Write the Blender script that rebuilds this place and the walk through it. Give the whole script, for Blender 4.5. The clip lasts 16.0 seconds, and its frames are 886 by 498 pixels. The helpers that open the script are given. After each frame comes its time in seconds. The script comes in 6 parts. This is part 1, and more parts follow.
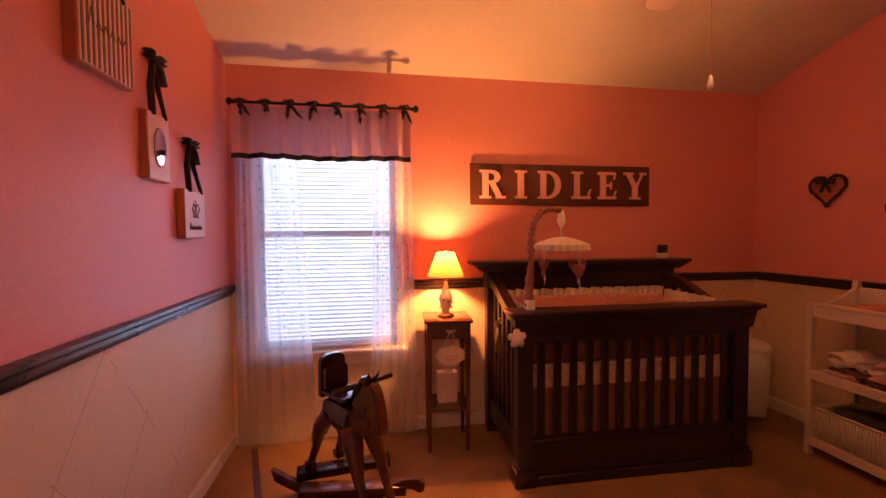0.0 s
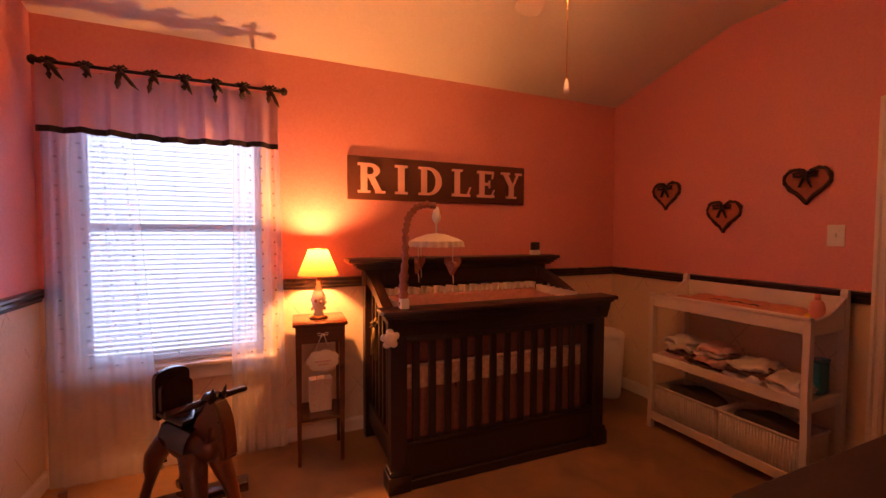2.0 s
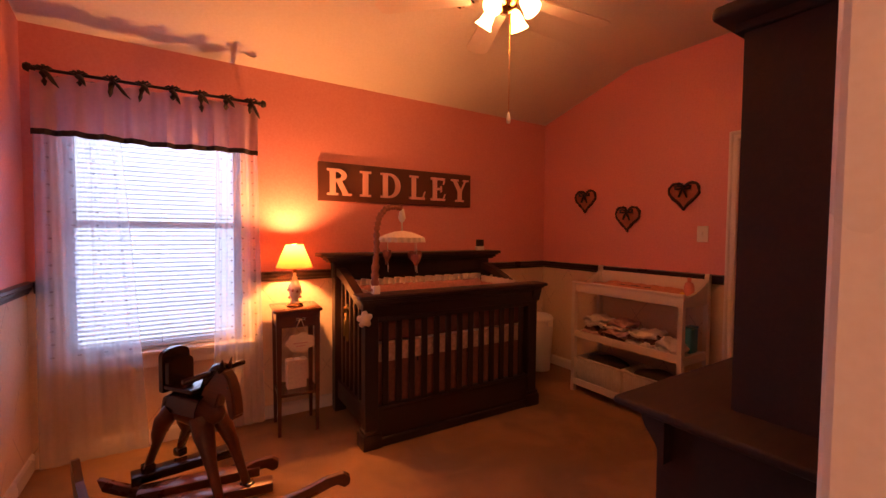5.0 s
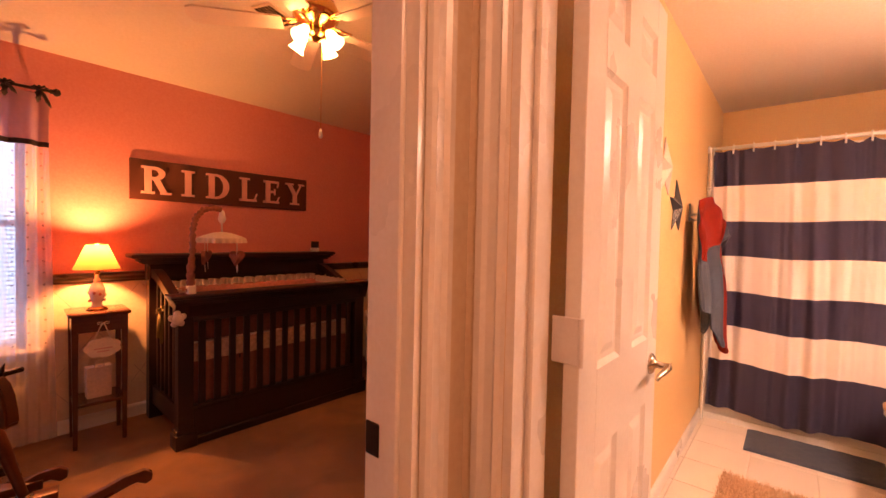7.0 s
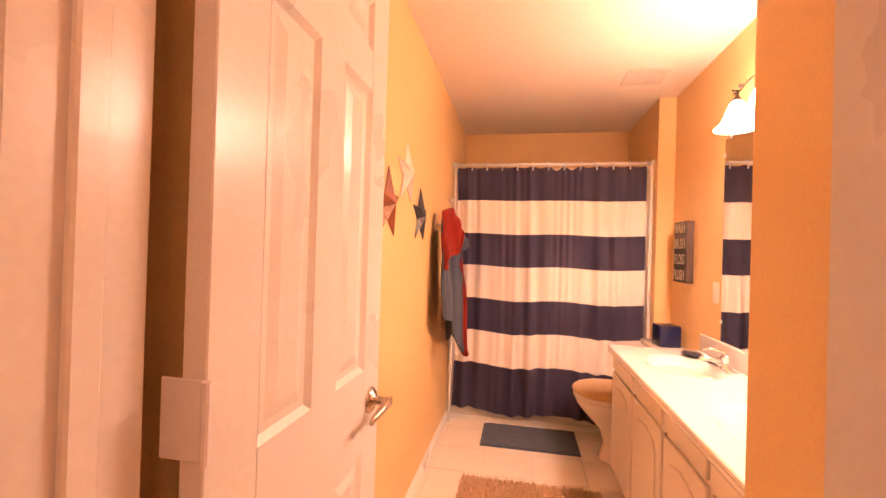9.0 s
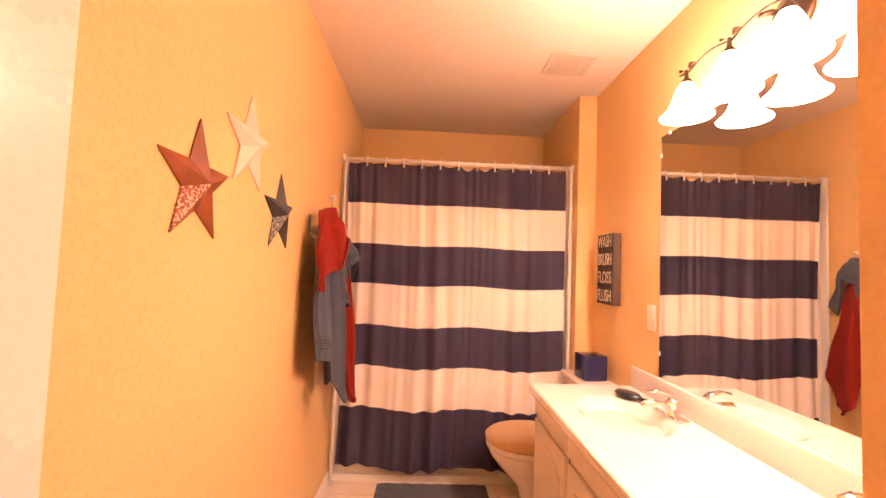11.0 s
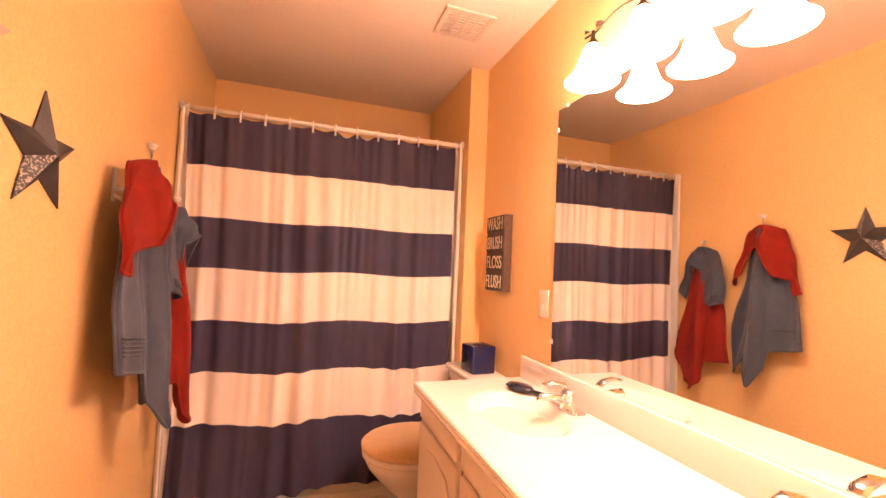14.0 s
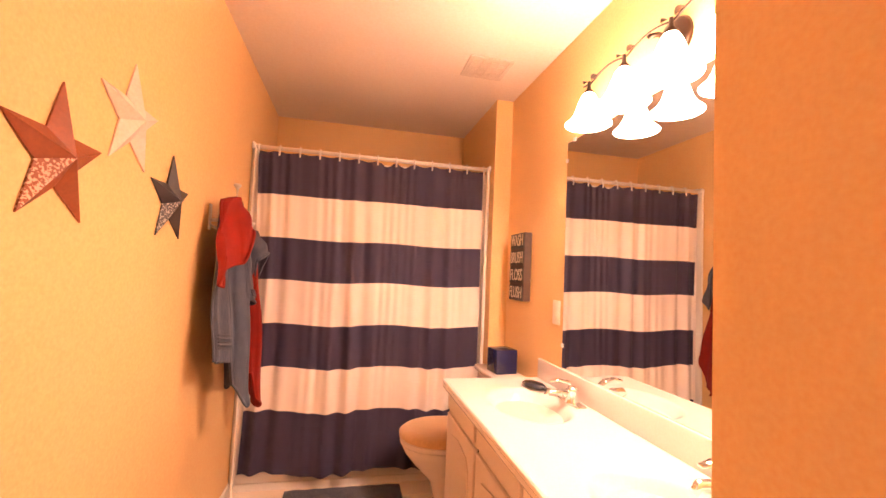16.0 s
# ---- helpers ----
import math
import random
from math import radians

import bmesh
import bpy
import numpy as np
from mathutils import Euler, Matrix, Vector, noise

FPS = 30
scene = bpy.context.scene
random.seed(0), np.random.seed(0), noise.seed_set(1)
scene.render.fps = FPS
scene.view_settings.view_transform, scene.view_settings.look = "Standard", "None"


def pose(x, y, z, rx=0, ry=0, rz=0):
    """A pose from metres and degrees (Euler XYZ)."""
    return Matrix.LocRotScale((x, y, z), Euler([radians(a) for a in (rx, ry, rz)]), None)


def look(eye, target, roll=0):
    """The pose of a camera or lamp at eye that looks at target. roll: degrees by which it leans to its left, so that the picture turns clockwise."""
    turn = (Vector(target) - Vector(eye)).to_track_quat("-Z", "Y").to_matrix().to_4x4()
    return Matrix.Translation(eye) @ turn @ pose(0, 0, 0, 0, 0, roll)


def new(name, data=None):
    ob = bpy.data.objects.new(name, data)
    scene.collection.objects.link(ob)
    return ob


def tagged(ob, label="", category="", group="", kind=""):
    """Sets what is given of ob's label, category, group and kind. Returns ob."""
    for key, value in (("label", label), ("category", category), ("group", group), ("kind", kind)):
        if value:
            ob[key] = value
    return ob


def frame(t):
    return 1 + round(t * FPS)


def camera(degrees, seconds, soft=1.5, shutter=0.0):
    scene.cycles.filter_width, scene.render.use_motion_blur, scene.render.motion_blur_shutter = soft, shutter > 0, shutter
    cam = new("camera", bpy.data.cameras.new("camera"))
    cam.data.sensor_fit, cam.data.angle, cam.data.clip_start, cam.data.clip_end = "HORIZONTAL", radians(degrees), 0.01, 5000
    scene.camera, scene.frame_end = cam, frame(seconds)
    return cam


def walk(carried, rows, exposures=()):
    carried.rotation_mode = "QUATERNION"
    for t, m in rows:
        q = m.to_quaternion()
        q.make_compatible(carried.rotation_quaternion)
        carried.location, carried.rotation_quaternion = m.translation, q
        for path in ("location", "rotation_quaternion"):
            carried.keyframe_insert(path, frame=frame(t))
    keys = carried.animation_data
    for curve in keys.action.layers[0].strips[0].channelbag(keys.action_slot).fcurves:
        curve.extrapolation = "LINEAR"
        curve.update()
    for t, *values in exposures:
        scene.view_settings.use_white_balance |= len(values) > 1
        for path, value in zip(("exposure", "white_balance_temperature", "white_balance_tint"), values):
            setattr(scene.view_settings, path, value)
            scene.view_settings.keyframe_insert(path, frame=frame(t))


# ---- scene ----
cam = camera(94.0, 16.0)
PATH = [
    (0, (0.814, 0.212, 1.345), (1.153, 2.182, 1.27), -0.4),
    (0.5, (0.854, 0.247, 1.333), (1.317, 2.192, 1.264), -0.3),
    (1, (0.892, 0.267, 1.33), (1.48, 2.177, 1.259), -0.2),
    (1.5, (0.952, 0.255, 1.325), (1.63, 2.135, 1.256), 0.0),
    (2, (0.977, 0.274, 1.332), (1.776, 2.106, 1.248), 0.2),
    (2.5, (0.97, 0.276, 1.32), (1.868, 2.061, 1.24), 0.2),
    (3, (0.931, 0.274, 1.301), (1.903, 2.02, 1.228), 0.3),
    (3.5, (0.848, 0.288, 1.293), (1.864, 2.009, 1.219), 0.3),
    (6, (0.611, -0.374, 1.33), (1.771, 1.252, 1.232), 1.0),
    (6.5, (0.654, -0.468, 1.321), (1.991, 1.018, 1.243), 1.2),
    (7, (0.699, -0.536, 1.32), (2.225, 0.755, 1.262), 1.2),
    (7.5, (0.762, -0.606, 1.319), (2.448, 0.47, 1.28), 1.3),
    (8, (0.857, -0.618, 1.318), (2.676, 0.212, 1.298), 1.2),
    (8.5, (0.977, -0.589, 1.318), (2.891, -0.009, 1.312), 1.4),
    (9, (1.093, -0.576, 1.321), (3.058, -0.207, 1.334), 1.7),
    (11.5, (1.826, -0.603, 1.325), (3.817, -0.757, 1.429), 2.3),
    (12, (1.914, -0.607, 1.319), (3.895, -0.865, 1.416), 2.5),
    (12.5, (1.971, -0.621, 1.302), (3.935, -0.986, 1.396), 2.6),
    (13, (2.006, -0.639, 1.291), (3.949, -1.105, 1.377), 2.7),
    (13.5, (2.019, -0.648, 1.284), (3.938, -1.206, 1.369), 2.7),
    (14, (2.017, -0.642, 1.279), (3.911, -1.278, 1.368), 2.5),
    (14.5, (2.009, -0.654, 1.281), (3.893, -1.317, 1.378), 2.4),
    (15, (1.98, -0.662, 1.274), (3.871, -1.301, 1.395), 2.1),
    (15.5, (1.873, -0.645, 1.289), (3.789, -1.204, 1.415), 2.2),
    (16, (1.713, -0.636, 1.308), (3.662, -1.068, 1.424), 2.6),
]
walk(cam, [(t, look(eye, target, roll)) for t, eye, target, roll in PATH])

# ---- world, lights, exposure ----
world = bpy.data.worlds.new("world")
scene.world = world
world.use_nodes = True
wn = world.node_tree.nodes
sky = wn.new("ShaderNodeTexSky")
sky.sky_type, sky.sun_disc = "NISHITA", False
sky.sun_elevation, sky.sun_rotation = radians(35), radians(200)
wn["Background"].inputs["Strength"].default_value = 0.10
world.node_tree.links.new(sky.outputs["Color"], wn["Background"].inputs["Color"])

BED_WARM = (1.0, 0.335, 0.092)
BATH_WARM = (1.0, 0.605, 0.455)
DAY = (0.50, 0.58, 1.0)
BED_LAMP_WATTS = 66.0
FAN_GLOW = 38.0
FAN_BULB = 310.0
VANITY_GLOW = 72.0
VANITY_BULB = 430.0
HALL_FILL_GLOW = 88.0
DAY_WATTS = 11.0


def point_light(name, at, watts, colour, radius):
    data = bpy.data.lights.new(name, "POINT")
    data.energy, data.color, data.shadow_soft_size = watts, colour, radius
    ob = new(name, data)
    ob.matrix_world = pose(*at)
    return ob


day = bpy.data.lights.new("window_daylight", "AREA")
day.shape, day.size, day.size_y, day.energy, day.color = "RECTANGLE", 0.84, 1.35, DAY_WATTS, DAY
new("window_daylight", day).matrix_world = pose(0.53, 3.12, 1.33, -90, 0, 0)

# ---- materials ----


def mat(name, colour, rough=0.6, metal=0.0, var=0.10, scale=4.0, bump=0.05, bscale=120.0, fine=0.05, sheen=0.0, tint=0.0):
    m = bpy.data.materials.new(name)
    m.use_nodes = True
    nt = m.node_tree
    n, l = nt.nodes, nt.links
    b = n["Principled BSDF"]
    b.inputs["Roughness"].default_value = rough
    b.inputs["Metallic"].default_value = metal
    if sheen:
        b.inputs["Sheen Weight"].default_value = sheen
    tc = n.new("ShaderNodeTexCoord")
    big = n.new("ShaderNodeTexNoise")
    big.inputs["Scale"].default_value = scale
    big.inputs["Detail"].default_value = 5
    small = n.new("ShaderNodeTexNoise")
    small.inputs["Scale"].default_value = bscale
    small.inputs["Detail"].default_value = 3
    for t in (big, small):
        l.new(tc.outputs["Object"], t.inputs["Vector"])
    mix = n.new("ShaderNodeMix")
    mix.data_type = "RGBA"
    mix.inputs[6].default_value = (*[c * (1 - var) for c in colour], 1)
    mix.inputs[7].default_value = (*[min(1, c * (1 + var)) for c in colour], 1)
    l.new(big.outputs["Fac"], mix.inputs[0])
    grain = n.new("ShaderNodeMix")
    grain.data_type, grain.blend_type = "RGBA", "OVERLAY"
    grain.inputs[0].default_value = fine * 4
    l.new(mix.outputs[2], grain.inputs[6])
    l.new(small.outputs["Fac"], grain.inputs[7])
    l.new(grain.outputs[2], b.inputs["Base Color"])
    if tint:
        info = n.new("ShaderNodeObjectInfo")
        hsv = n.new("ShaderNodeHueSaturation")
        rng = n.new("ShaderNodeMapRange")
        rng.inputs[3].default_value, rng.inputs[4].default_value = 1 - tint, 1 + tint
        l.new(info.outputs["Random"], rng.inputs[0])
        l.new(rng.outputs[0], hsv.inputs["Value"])
        l.new(grain.outputs[2], hsv.inputs["Color"])
        l.new(hsv.outputs[0], b.inputs["Base Color"])
    rr = n.new("ShaderNodeMapRange")
    dr_ = min(0.03, rough * 0.15)
    rr.inputs[3].default_value, rr.inputs[4].default_value = rough - dr_, min(1, rough + dr_)
    l.new(big.outputs["Fac"], rr.inputs[0])
    l.new(rr.outputs[0], b.inputs["Roughness"])
    if bump:
        bp = n.new("ShaderNodeBump")
        bp.inputs["Strength"].default_value = bump
        bp.inputs["Distance"].default_value = 0.004
        l.new(small.outputs["Fac"], bp.inputs["Height"])
        l.new(bp.outputs["Normal"], b.inputs["Normal"])
    return m


def wood(name, dark, light, rough=0.35, axis=(1, 12, 12), scale=3.0, coat=0.3):
    m = mat(name, light, rough, bump=0.03)
    n, l = m.node_tree.nodes, m.node_tree.links
    b = n["Principled BSDF"]
    b.inputs["Coat Weight"].default_value = coat
    tc = n.new("ShaderNodeTexCoord")
    mp = n.new("ShaderNodeMapping")
    mp.inputs["Scale"].default_value = axis
    w = n.new("ShaderNodeTexNoise")
    w.inputs["Scale"].default_value = scale
    w.inputs["Detail"].default_value = 8
    w.inputs["Distortion"].default_value = 1.2
    l.new(tc.outputs["Object"], mp.inputs["Vector"])
    l.new(mp.outputs["Vector"], w.inputs["Vector"])
    mix = n.new("ShaderNodeMix")
    mix.data_type = "RGBA"
    mix.inputs[6].default_value = (*dark, 1)
    mix.inputs[7].default_value = (*light, 1)
    l.new(w.outputs["Fac"], mix.inputs[0])
    l.new(mix.outputs[2], b.inputs["Base Color"])
    return m


def translucent(name, colour, amount, clear=0.0, scale=300):
    """Cloth or paper: diffuse on top, light coming through, partly clear."""
    m = bpy.data.materials.new(name)
    m.use_nodes = True
    n, l = m.node_tree.nodes, m.node_tree.links
    n.remove(n["Principled BSDF"])
    tc = n.new("ShaderNodeTexCoord")
    nz = n.new("ShaderNodeTexNoise")
    nz.inputs["Scale"].default_value = scale
    l.new(tc.outputs["Object"], nz.inputs["Vector"])
    mix = n.new("ShaderNodeMix")
    mix.data_type = "RGBA"
    mix.inputs[6].default_value = (*[c * 0.85 for c in colour], 1)
    mix.inputs[7].default_value = (*colour, 1)
    l.new(nz.outputs["Fac"], mix.inputs[0])
    d, t, c = n.new("ShaderNodeBsdfDiffuse"), n.new("ShaderNodeBsdfTranslucent"), n.new("ShaderNodeBsdfTransparent")
    a, e = n.new("ShaderNodeMixShader"), n.new("ShaderNodeMixShader")
    l.new(mix.outputs[2], d.inputs[0])
    l.new(mix.outputs[2], t.inputs[0])
    a.inputs[0].default_value = amount
    l.new(d.outputs[0], a.inputs[1])
    l.new(t.outputs[0], a.inputs[2])
    e.inputs[0].default_value = clear
    l.new(a.outputs[0], e.inputs[1])
    l.new(c.outputs[0], e.inputs[2])
    l.new(e.outputs[0], n["Material Output"].inputs[0])
    return m


def glow(name, colour, strength):
    m = bpy.data.materials.new(name)
    m.use_nodes = True
    b = m.node_tree.nodes["Principled BSDF"]
    b.inputs["Base Color"].default_value = (0.85, 0.82, 0.78, 1)
    b.inputs["Roughness"].default_value = 0.4
    b.inputs["Emission Color"].default_value = (*colour, 1)
    b.inputs["Emission Strength"].default_value = strength
    return m


def paper(name, colour, line):
    """Cream wall covering with faint broken diagonal lines."""
    m = mat(name, colour, 0.65, var=0.06, scale=2.5, bump=0.06, bscale=60)
    n, l = m.node_tree.nodes, m.node_tree.links
    b = n["Principled BSDF"]
    old = b.inputs["Base Color"].links[0].from_socket
    tc = n.new("ShaderNodeTexCoord")
    masks = []
    for a, off in ((1, 0.0), (-1, 0.13)):
        mp = n.new("ShaderNodeMapping")
        mp.inputs["Rotation"].default_value = (0, 0, 0)
        sep = n.new("ShaderNodeSeparateXYZ")
        l.new(tc.outputs["Object"], sep.inputs[0])
        s1 = n.new("ShaderNodeMath")
        s1.operation = "ADD"
        l.new(sep.outputs[0], s1.inputs[0])
        l.new(sep.outputs[1], s1.inputs[1])
        s2 = n.new("ShaderNodeMath")
        s2.operation = "MULTIPLY_ADD"
        l.new(sep.outputs[2], s2.inputs[0])
        s2.inputs[1].default_value = a * 0.75
        l.new(s1.outputs[0], s2.inputs[2])
        pp = n.new("ShaderNodeMath")
        pp.operation = "PINGPONG"
        l.new(s2.outputs[0], pp.inputs[0])
        pp.inputs[1].default_value = 0.24
        lt = n.new("ShaderNodeMath")
        lt.operation = "LESS_THAN"
        l.new(pp.outputs[0], lt.inputs[0])
        lt.inputs[1].default_value = 0.0024
        masks.append(lt)
    add = n.new("ShaderNodeMath")
    add.operation = "MAXIMUM"
    l.new(masks[0].outputs[0], add.inputs[0])
    l.new(masks[1].outputs[0], add.inputs[1])
    nz = n.new("ShaderNodeTexNoise")
    nz.inputs["Scale"].default_value = 4
    l.new(tc.outputs["Object"], nz.inputs["Vector"])
    gt = n.new("ShaderNodeMath")
    gt.operation = "GREATER_THAN"
    l.new(nz.outputs["Fac"], gt.inputs[0])
    gt.inputs[1].default_value = 0.50
    mul = n.new("ShaderNodeMath")
    mul.operation = "MULTIPLY"
    l.new(add.outputs[0], mul.inputs[0])
    l.new(gt.outputs[0], mul.inputs[1])
    mix = n.new("ShaderNodeMix")
    mix.data_type = "RGBA"
    l.new(mul.outputs[0], mix.inputs[0])
    l.new(old, mix.inputs[6])
    mix.inputs[7].default_value = (*line, 1)
    l.new(mix.outputs[2], b.inputs["Base Color"])
    return m


def carpet_mat(name, colour):
    """Cut pile: grain, and broad patches where the nap lies another way."""
    m = mat(name, colour, 0.95, var=0.22, scale=9, bump=0.9, bscale=260, fine=0.2, sheen=0.2)
    n, l = m.node_tree.nodes, m.node_tree.links
    n["Bump"].inputs["Distance"].default_value = 0.01
    b = n["Principled BSDF"]
    old = b.inputs["Base Color"].links[0].from_socket
    tc, nz, mr, hsv = n.new("ShaderNodeTexCoord"), n.new("ShaderNodeTexNoise"), n.new("ShaderNodeMapRange"), n.new("ShaderNodeHueSaturation")
    nz.inputs["Scale"].default_value, nz.inputs["Detail"].default_value, nz.inputs["Distortion"].default_value = 2.4, 4, 0.8
    mr.inputs[1].default_value, mr.inputs[2].default_value = 0.42, 0.60
    mr.inputs[3].default_value, mr.inputs[4].default_value = 0.78, 1.16
    l.new(tc.outputs["Object"], nz.inputs["Vector"])
    l.new(nz.outputs["Fac"], mr.inputs[0])
    l.new(mr.outputs[0], hsv.inputs["Value"])
    l.new(old, hsv.inputs["Color"])
    l.new(hsv.outputs[0], b.inputs["Base Color"])
    return m


def speckled(name, base, spot, cut=0.49):
    """Paint worn through in small flakes."""
    m = mat(name, base, 0.55, var=0.2, scale=20, bump=0.3)
    n, l = m.node_tree.nodes, m.node_tree.links
    b = n["Principled BSDF"]
    old = b.inputs["Base Color"].links[0].from_socket
    tc, nz, mr, mix = n.new("ShaderNodeTexCoord"), n.new("ShaderNodeTexNoise"), n.new("ShaderNodeMapRange"), n.new("ShaderNodeMix")
    nz.inputs["Scale"].default_value = 170
    nz.inputs["Detail"].default_value = 4
    l.new(tc.outputs["Object"], nz.inputs["Vector"])
    mr.inputs[1].default_value, mr.inputs[2].default_value = cut, cut + 0.05
    l.new(nz.outputs["Fac"], mr.inputs[0])
    mix.data_type = "RGBA"
    l.new(mr.outputs[0], mix.inputs[0])
    l.new(old, mix.inputs[6])
    mix.inputs[7].default_value = (*spot, 1)
    l.new(mix.outputs[2], b.inputs["Base Color"])
    return m


def glass(name, colour=(1, 1, 1)):
    m = bpy.data.materials.new(name)
    m.use_nodes = True
    n, l = m.node_tree.nodes, m.node_tree.links
    n.remove(n["Principled BSDF"])
    t, g, x, f = n.new("ShaderNodeBsdfTransparent"), n.new("ShaderNodeBsdfGlossy"), n.new("ShaderNodeMixShader"), n.new("ShaderNodeFresnel")
    g.inputs["Roughness"].default_value = 0.02
    l.new(f.outputs[0], x.inputs[0])
    l.new(t.outputs[0], x.inputs[1])
    l.new(g.outputs[0], x.inputs[2])
    l.new(x.outputs[0], n["Material Output"].inputs[0])
    return m


PINK = mat("pink_wall_paint", (0.74, 0.30, 0.285), 0.55, var=0.04, scale=1.5, bump=0.09, bscale=70)
CREAM_PAPER = paper("cream_wall_covering", (0.74, 0.59, 0.43), (0.50, 0.36, 0.27))
CEIL = mat("textured_ceiling_paint", (0.74, 0.70, 0.64), 0.8, var=0.05, scale=2, bump=0.35, bscale=60)
YELLOW = mat("yellow_wall_paint", (0.80, 0.535, 0.245), 0.5, var=0.02, scale=1.5, bump=0.035, bscale=110)
BATH_CEIL = mat("bathroom_ceiling_paint", (0.80, 0.70, 0.60), 0.8, var=0.03, scale=2, bump=0.25, bscale=70)
HALL = mat("beige_hall_paint", (0.72, 0.58, 0.42), 0.6, var=0.04, scale=1.5, bump=0.2, bscale=50)
TRIM_WHITE = mat("white_gloss_paint", (0.80, 0.74, 0.68), 0.28, var=0.03, scale=3, bump=0.03, bscale=80)
RAIL_BROWN = mat("dark_rail_paint", (0.035, 0.018, 0.014), 0.28, var=0.2, bump=0.03)
CARPET = carpet_mat("tan_carpet", (0.32, 0.148, 0.038))
ESPRESSO = wood("espresso_wood", (0.012, 0.0050, 0.0046), (0.030, 0.0118, 0.0092), 0.38)
CHERRY = wood("cherry_wood", (0.045, 0.012, 0.006), (0.12, 0.035, 0.014), 0.25)
DRESSER_WOOD = wood("dark_satin_wood", (0.012, 0.004, 0.002), (0.040, 0.012, 0.005), 0.75, coat=0.0)
PRINT_BAND = mat("cream_rose_print_cotton", (0.50, 0.30, 0.22), 0.85, var=0.6, scale=38, bump=0.3, bscale=300)
HORSE_WOOD = wood("brown_varnished_wood", (0.055, 0.014, 0.005), (0.15, 0.042, 0.012), 0.28)
HORSE_DARK = wood("dark_brown_wood", (0.012, 0.004, 0.003), (0.035, 0.011, 0.007), 0.2)
WHITE_WOOD = mat("white_painted_wood", (0.76, 0.67, 0.57), 0.4, var=0.05, scale=6, bump=0.04)
IRON = mat("dark_iron", (0.02, 0.015, 0.013), 0.45, 0.4, var=0.2)
RIBBON = mat("dark_brown_ribbon", (0.016, 0.008, 0.007), 0.55, var=0.2, bump=0.2, bscale=500, sheen=0.05)
INK = mat("faded_brown_print", (0.20, 0.11, 0.095), 0.6, var=0.3, scale=30)
TWIG = mat("brown_twig", (0.050, 0.018, 0.012), 0.75, var=0.4, scale=60, bump=0.5, bscale=200)
HEART_CLOTH = mat("dusky_pink_print_cotton", (0.42, 0.13, 0.085), 0.85, var=0.3, scale=50, bump=0.3, bscale=300)
# pink crib cotton with the shade behind the slats put into its colour
SHADED_CLOTH = mat("shade_darkened_pink_cotton", (0.20, 0.075, 0.055), 0.9, var=0.35, scale=50, bump=0.3, bscale=300)
VALANCE = translucent("pink_lilac_cotton", (0.80, 0.55, 0.58), 0.42, 0.03, 40)
SHEER = translucent("white_sheer_voile", (0.87, 0.855, 0.935), 0.74, 0.69, 40)
SHEER_DOT = translucent("sheer_dot_stitch", (0.45, 0.43, 0.60), 0.5, 0.62, 40)
SLAT = translucent("white_blind_slat", (0.88, 0.88, 0.90), 0.62, 0.0, 30)
VINYL = mat("white_window_vinyl", (0.75, 0.76, 0.82), 0.35, var=0.03, bump=0.0)
PANE = glass("window_glass")
BACKDROP = glow("bright_sky_backdrop", (0.66, 0.74, 1.0), 1.55)
SIGN_BROWN = mat("brown_sign_board", (0.095, 0.028, 0.016), 0.55, var=0.15, scale=10)
SIGN_PINK = mat("pale_pink_letter_paint", (0.80, 0.46, 0.42), 0.5, var=0.06, scale=20)
PLAQUE = mat("pale_pink_plaque_paint", (0.78, 0.56, 0.50), 0.5, var=0.06, scale=12)
PLAQUE_EDGE = mat("terracotta_plaque_edge", (0.50, 0.20, 0.12), 0.5, var=0.1)
MIRROR = mat("mirror_silver", (0.92, 0.93, 0.92), 0.015, 1.0, var=0.0, bump=0.0, fine=0.0)
SHADE = translucent("cream_lamp_shade", (0.58, 0.235, 0.07), 0.25, 0.0, 200)
BULB = glow("lamp_bulb_glow", (1.0, 0.55, 0.22), 30)
CERAMIC = mat("white_glazed_ceramic", (0.78, 0.74, 0.68), 0.12, var=0.05, bump=0.0)
FLOWER = mat("floral_glaze", (0.42, 0.20, 0.18), 0.2, var=0.3, scale=40, bump=0.0)
BRASS = mat("polished_brass", (0.80, 0.52, 0.18), 0.18, 1.0, var=0.05, bump=0.0)
BLADE = mat("white_fan_blade", (0.74, 0.66, 0.58), 0.4, var=0.06, scale=8, bump=0.02)
FAN_GLASS = glow("frosted_fan_glass", (1.0, 0.355, 0.108), FAN_GLOW)
# glow of the added hall light, which no view shows
HALL_FILL_GLASS = glow("hall_fill_glass", (1.0, 0.44, 0.25), HALL_FILL_GLOW)
VANITY_GLASS = glow("frosted_vanity_glass", BATH_WARM, VANITY_GLOW)
FAN_LAMP = glow("fan_bulb_glow", (1.0, 0.355, 0.108), FAN_BULB)
VANITY_LAMP = glow("vanity_bulb_glow", BATH_WARM, VANITY_BULB)
BUMPER = mat("pink_toile_cotton", (0.62, 0.30, 0.26), 0.85, var=0.3, scale=45, bump=0.3, bscale=300)
LINEN = mat("cream_print_cotton", (0.72, 0.58, 0.50), 0.85, var=0.25, scale=60, bump=0.3, bscale=300)
LACE = mat("white_lace_cotton", (0.76, 0.66, 0.58), 0.9, var=0.15, scale=60, bump=0.6, bscale=160)
RUFFLE = mat("brown_pink_ruffle", (0.30, 0.12, 0.09), 0.8, var=0.4, scale=50, bump=0.5, bscale=200)
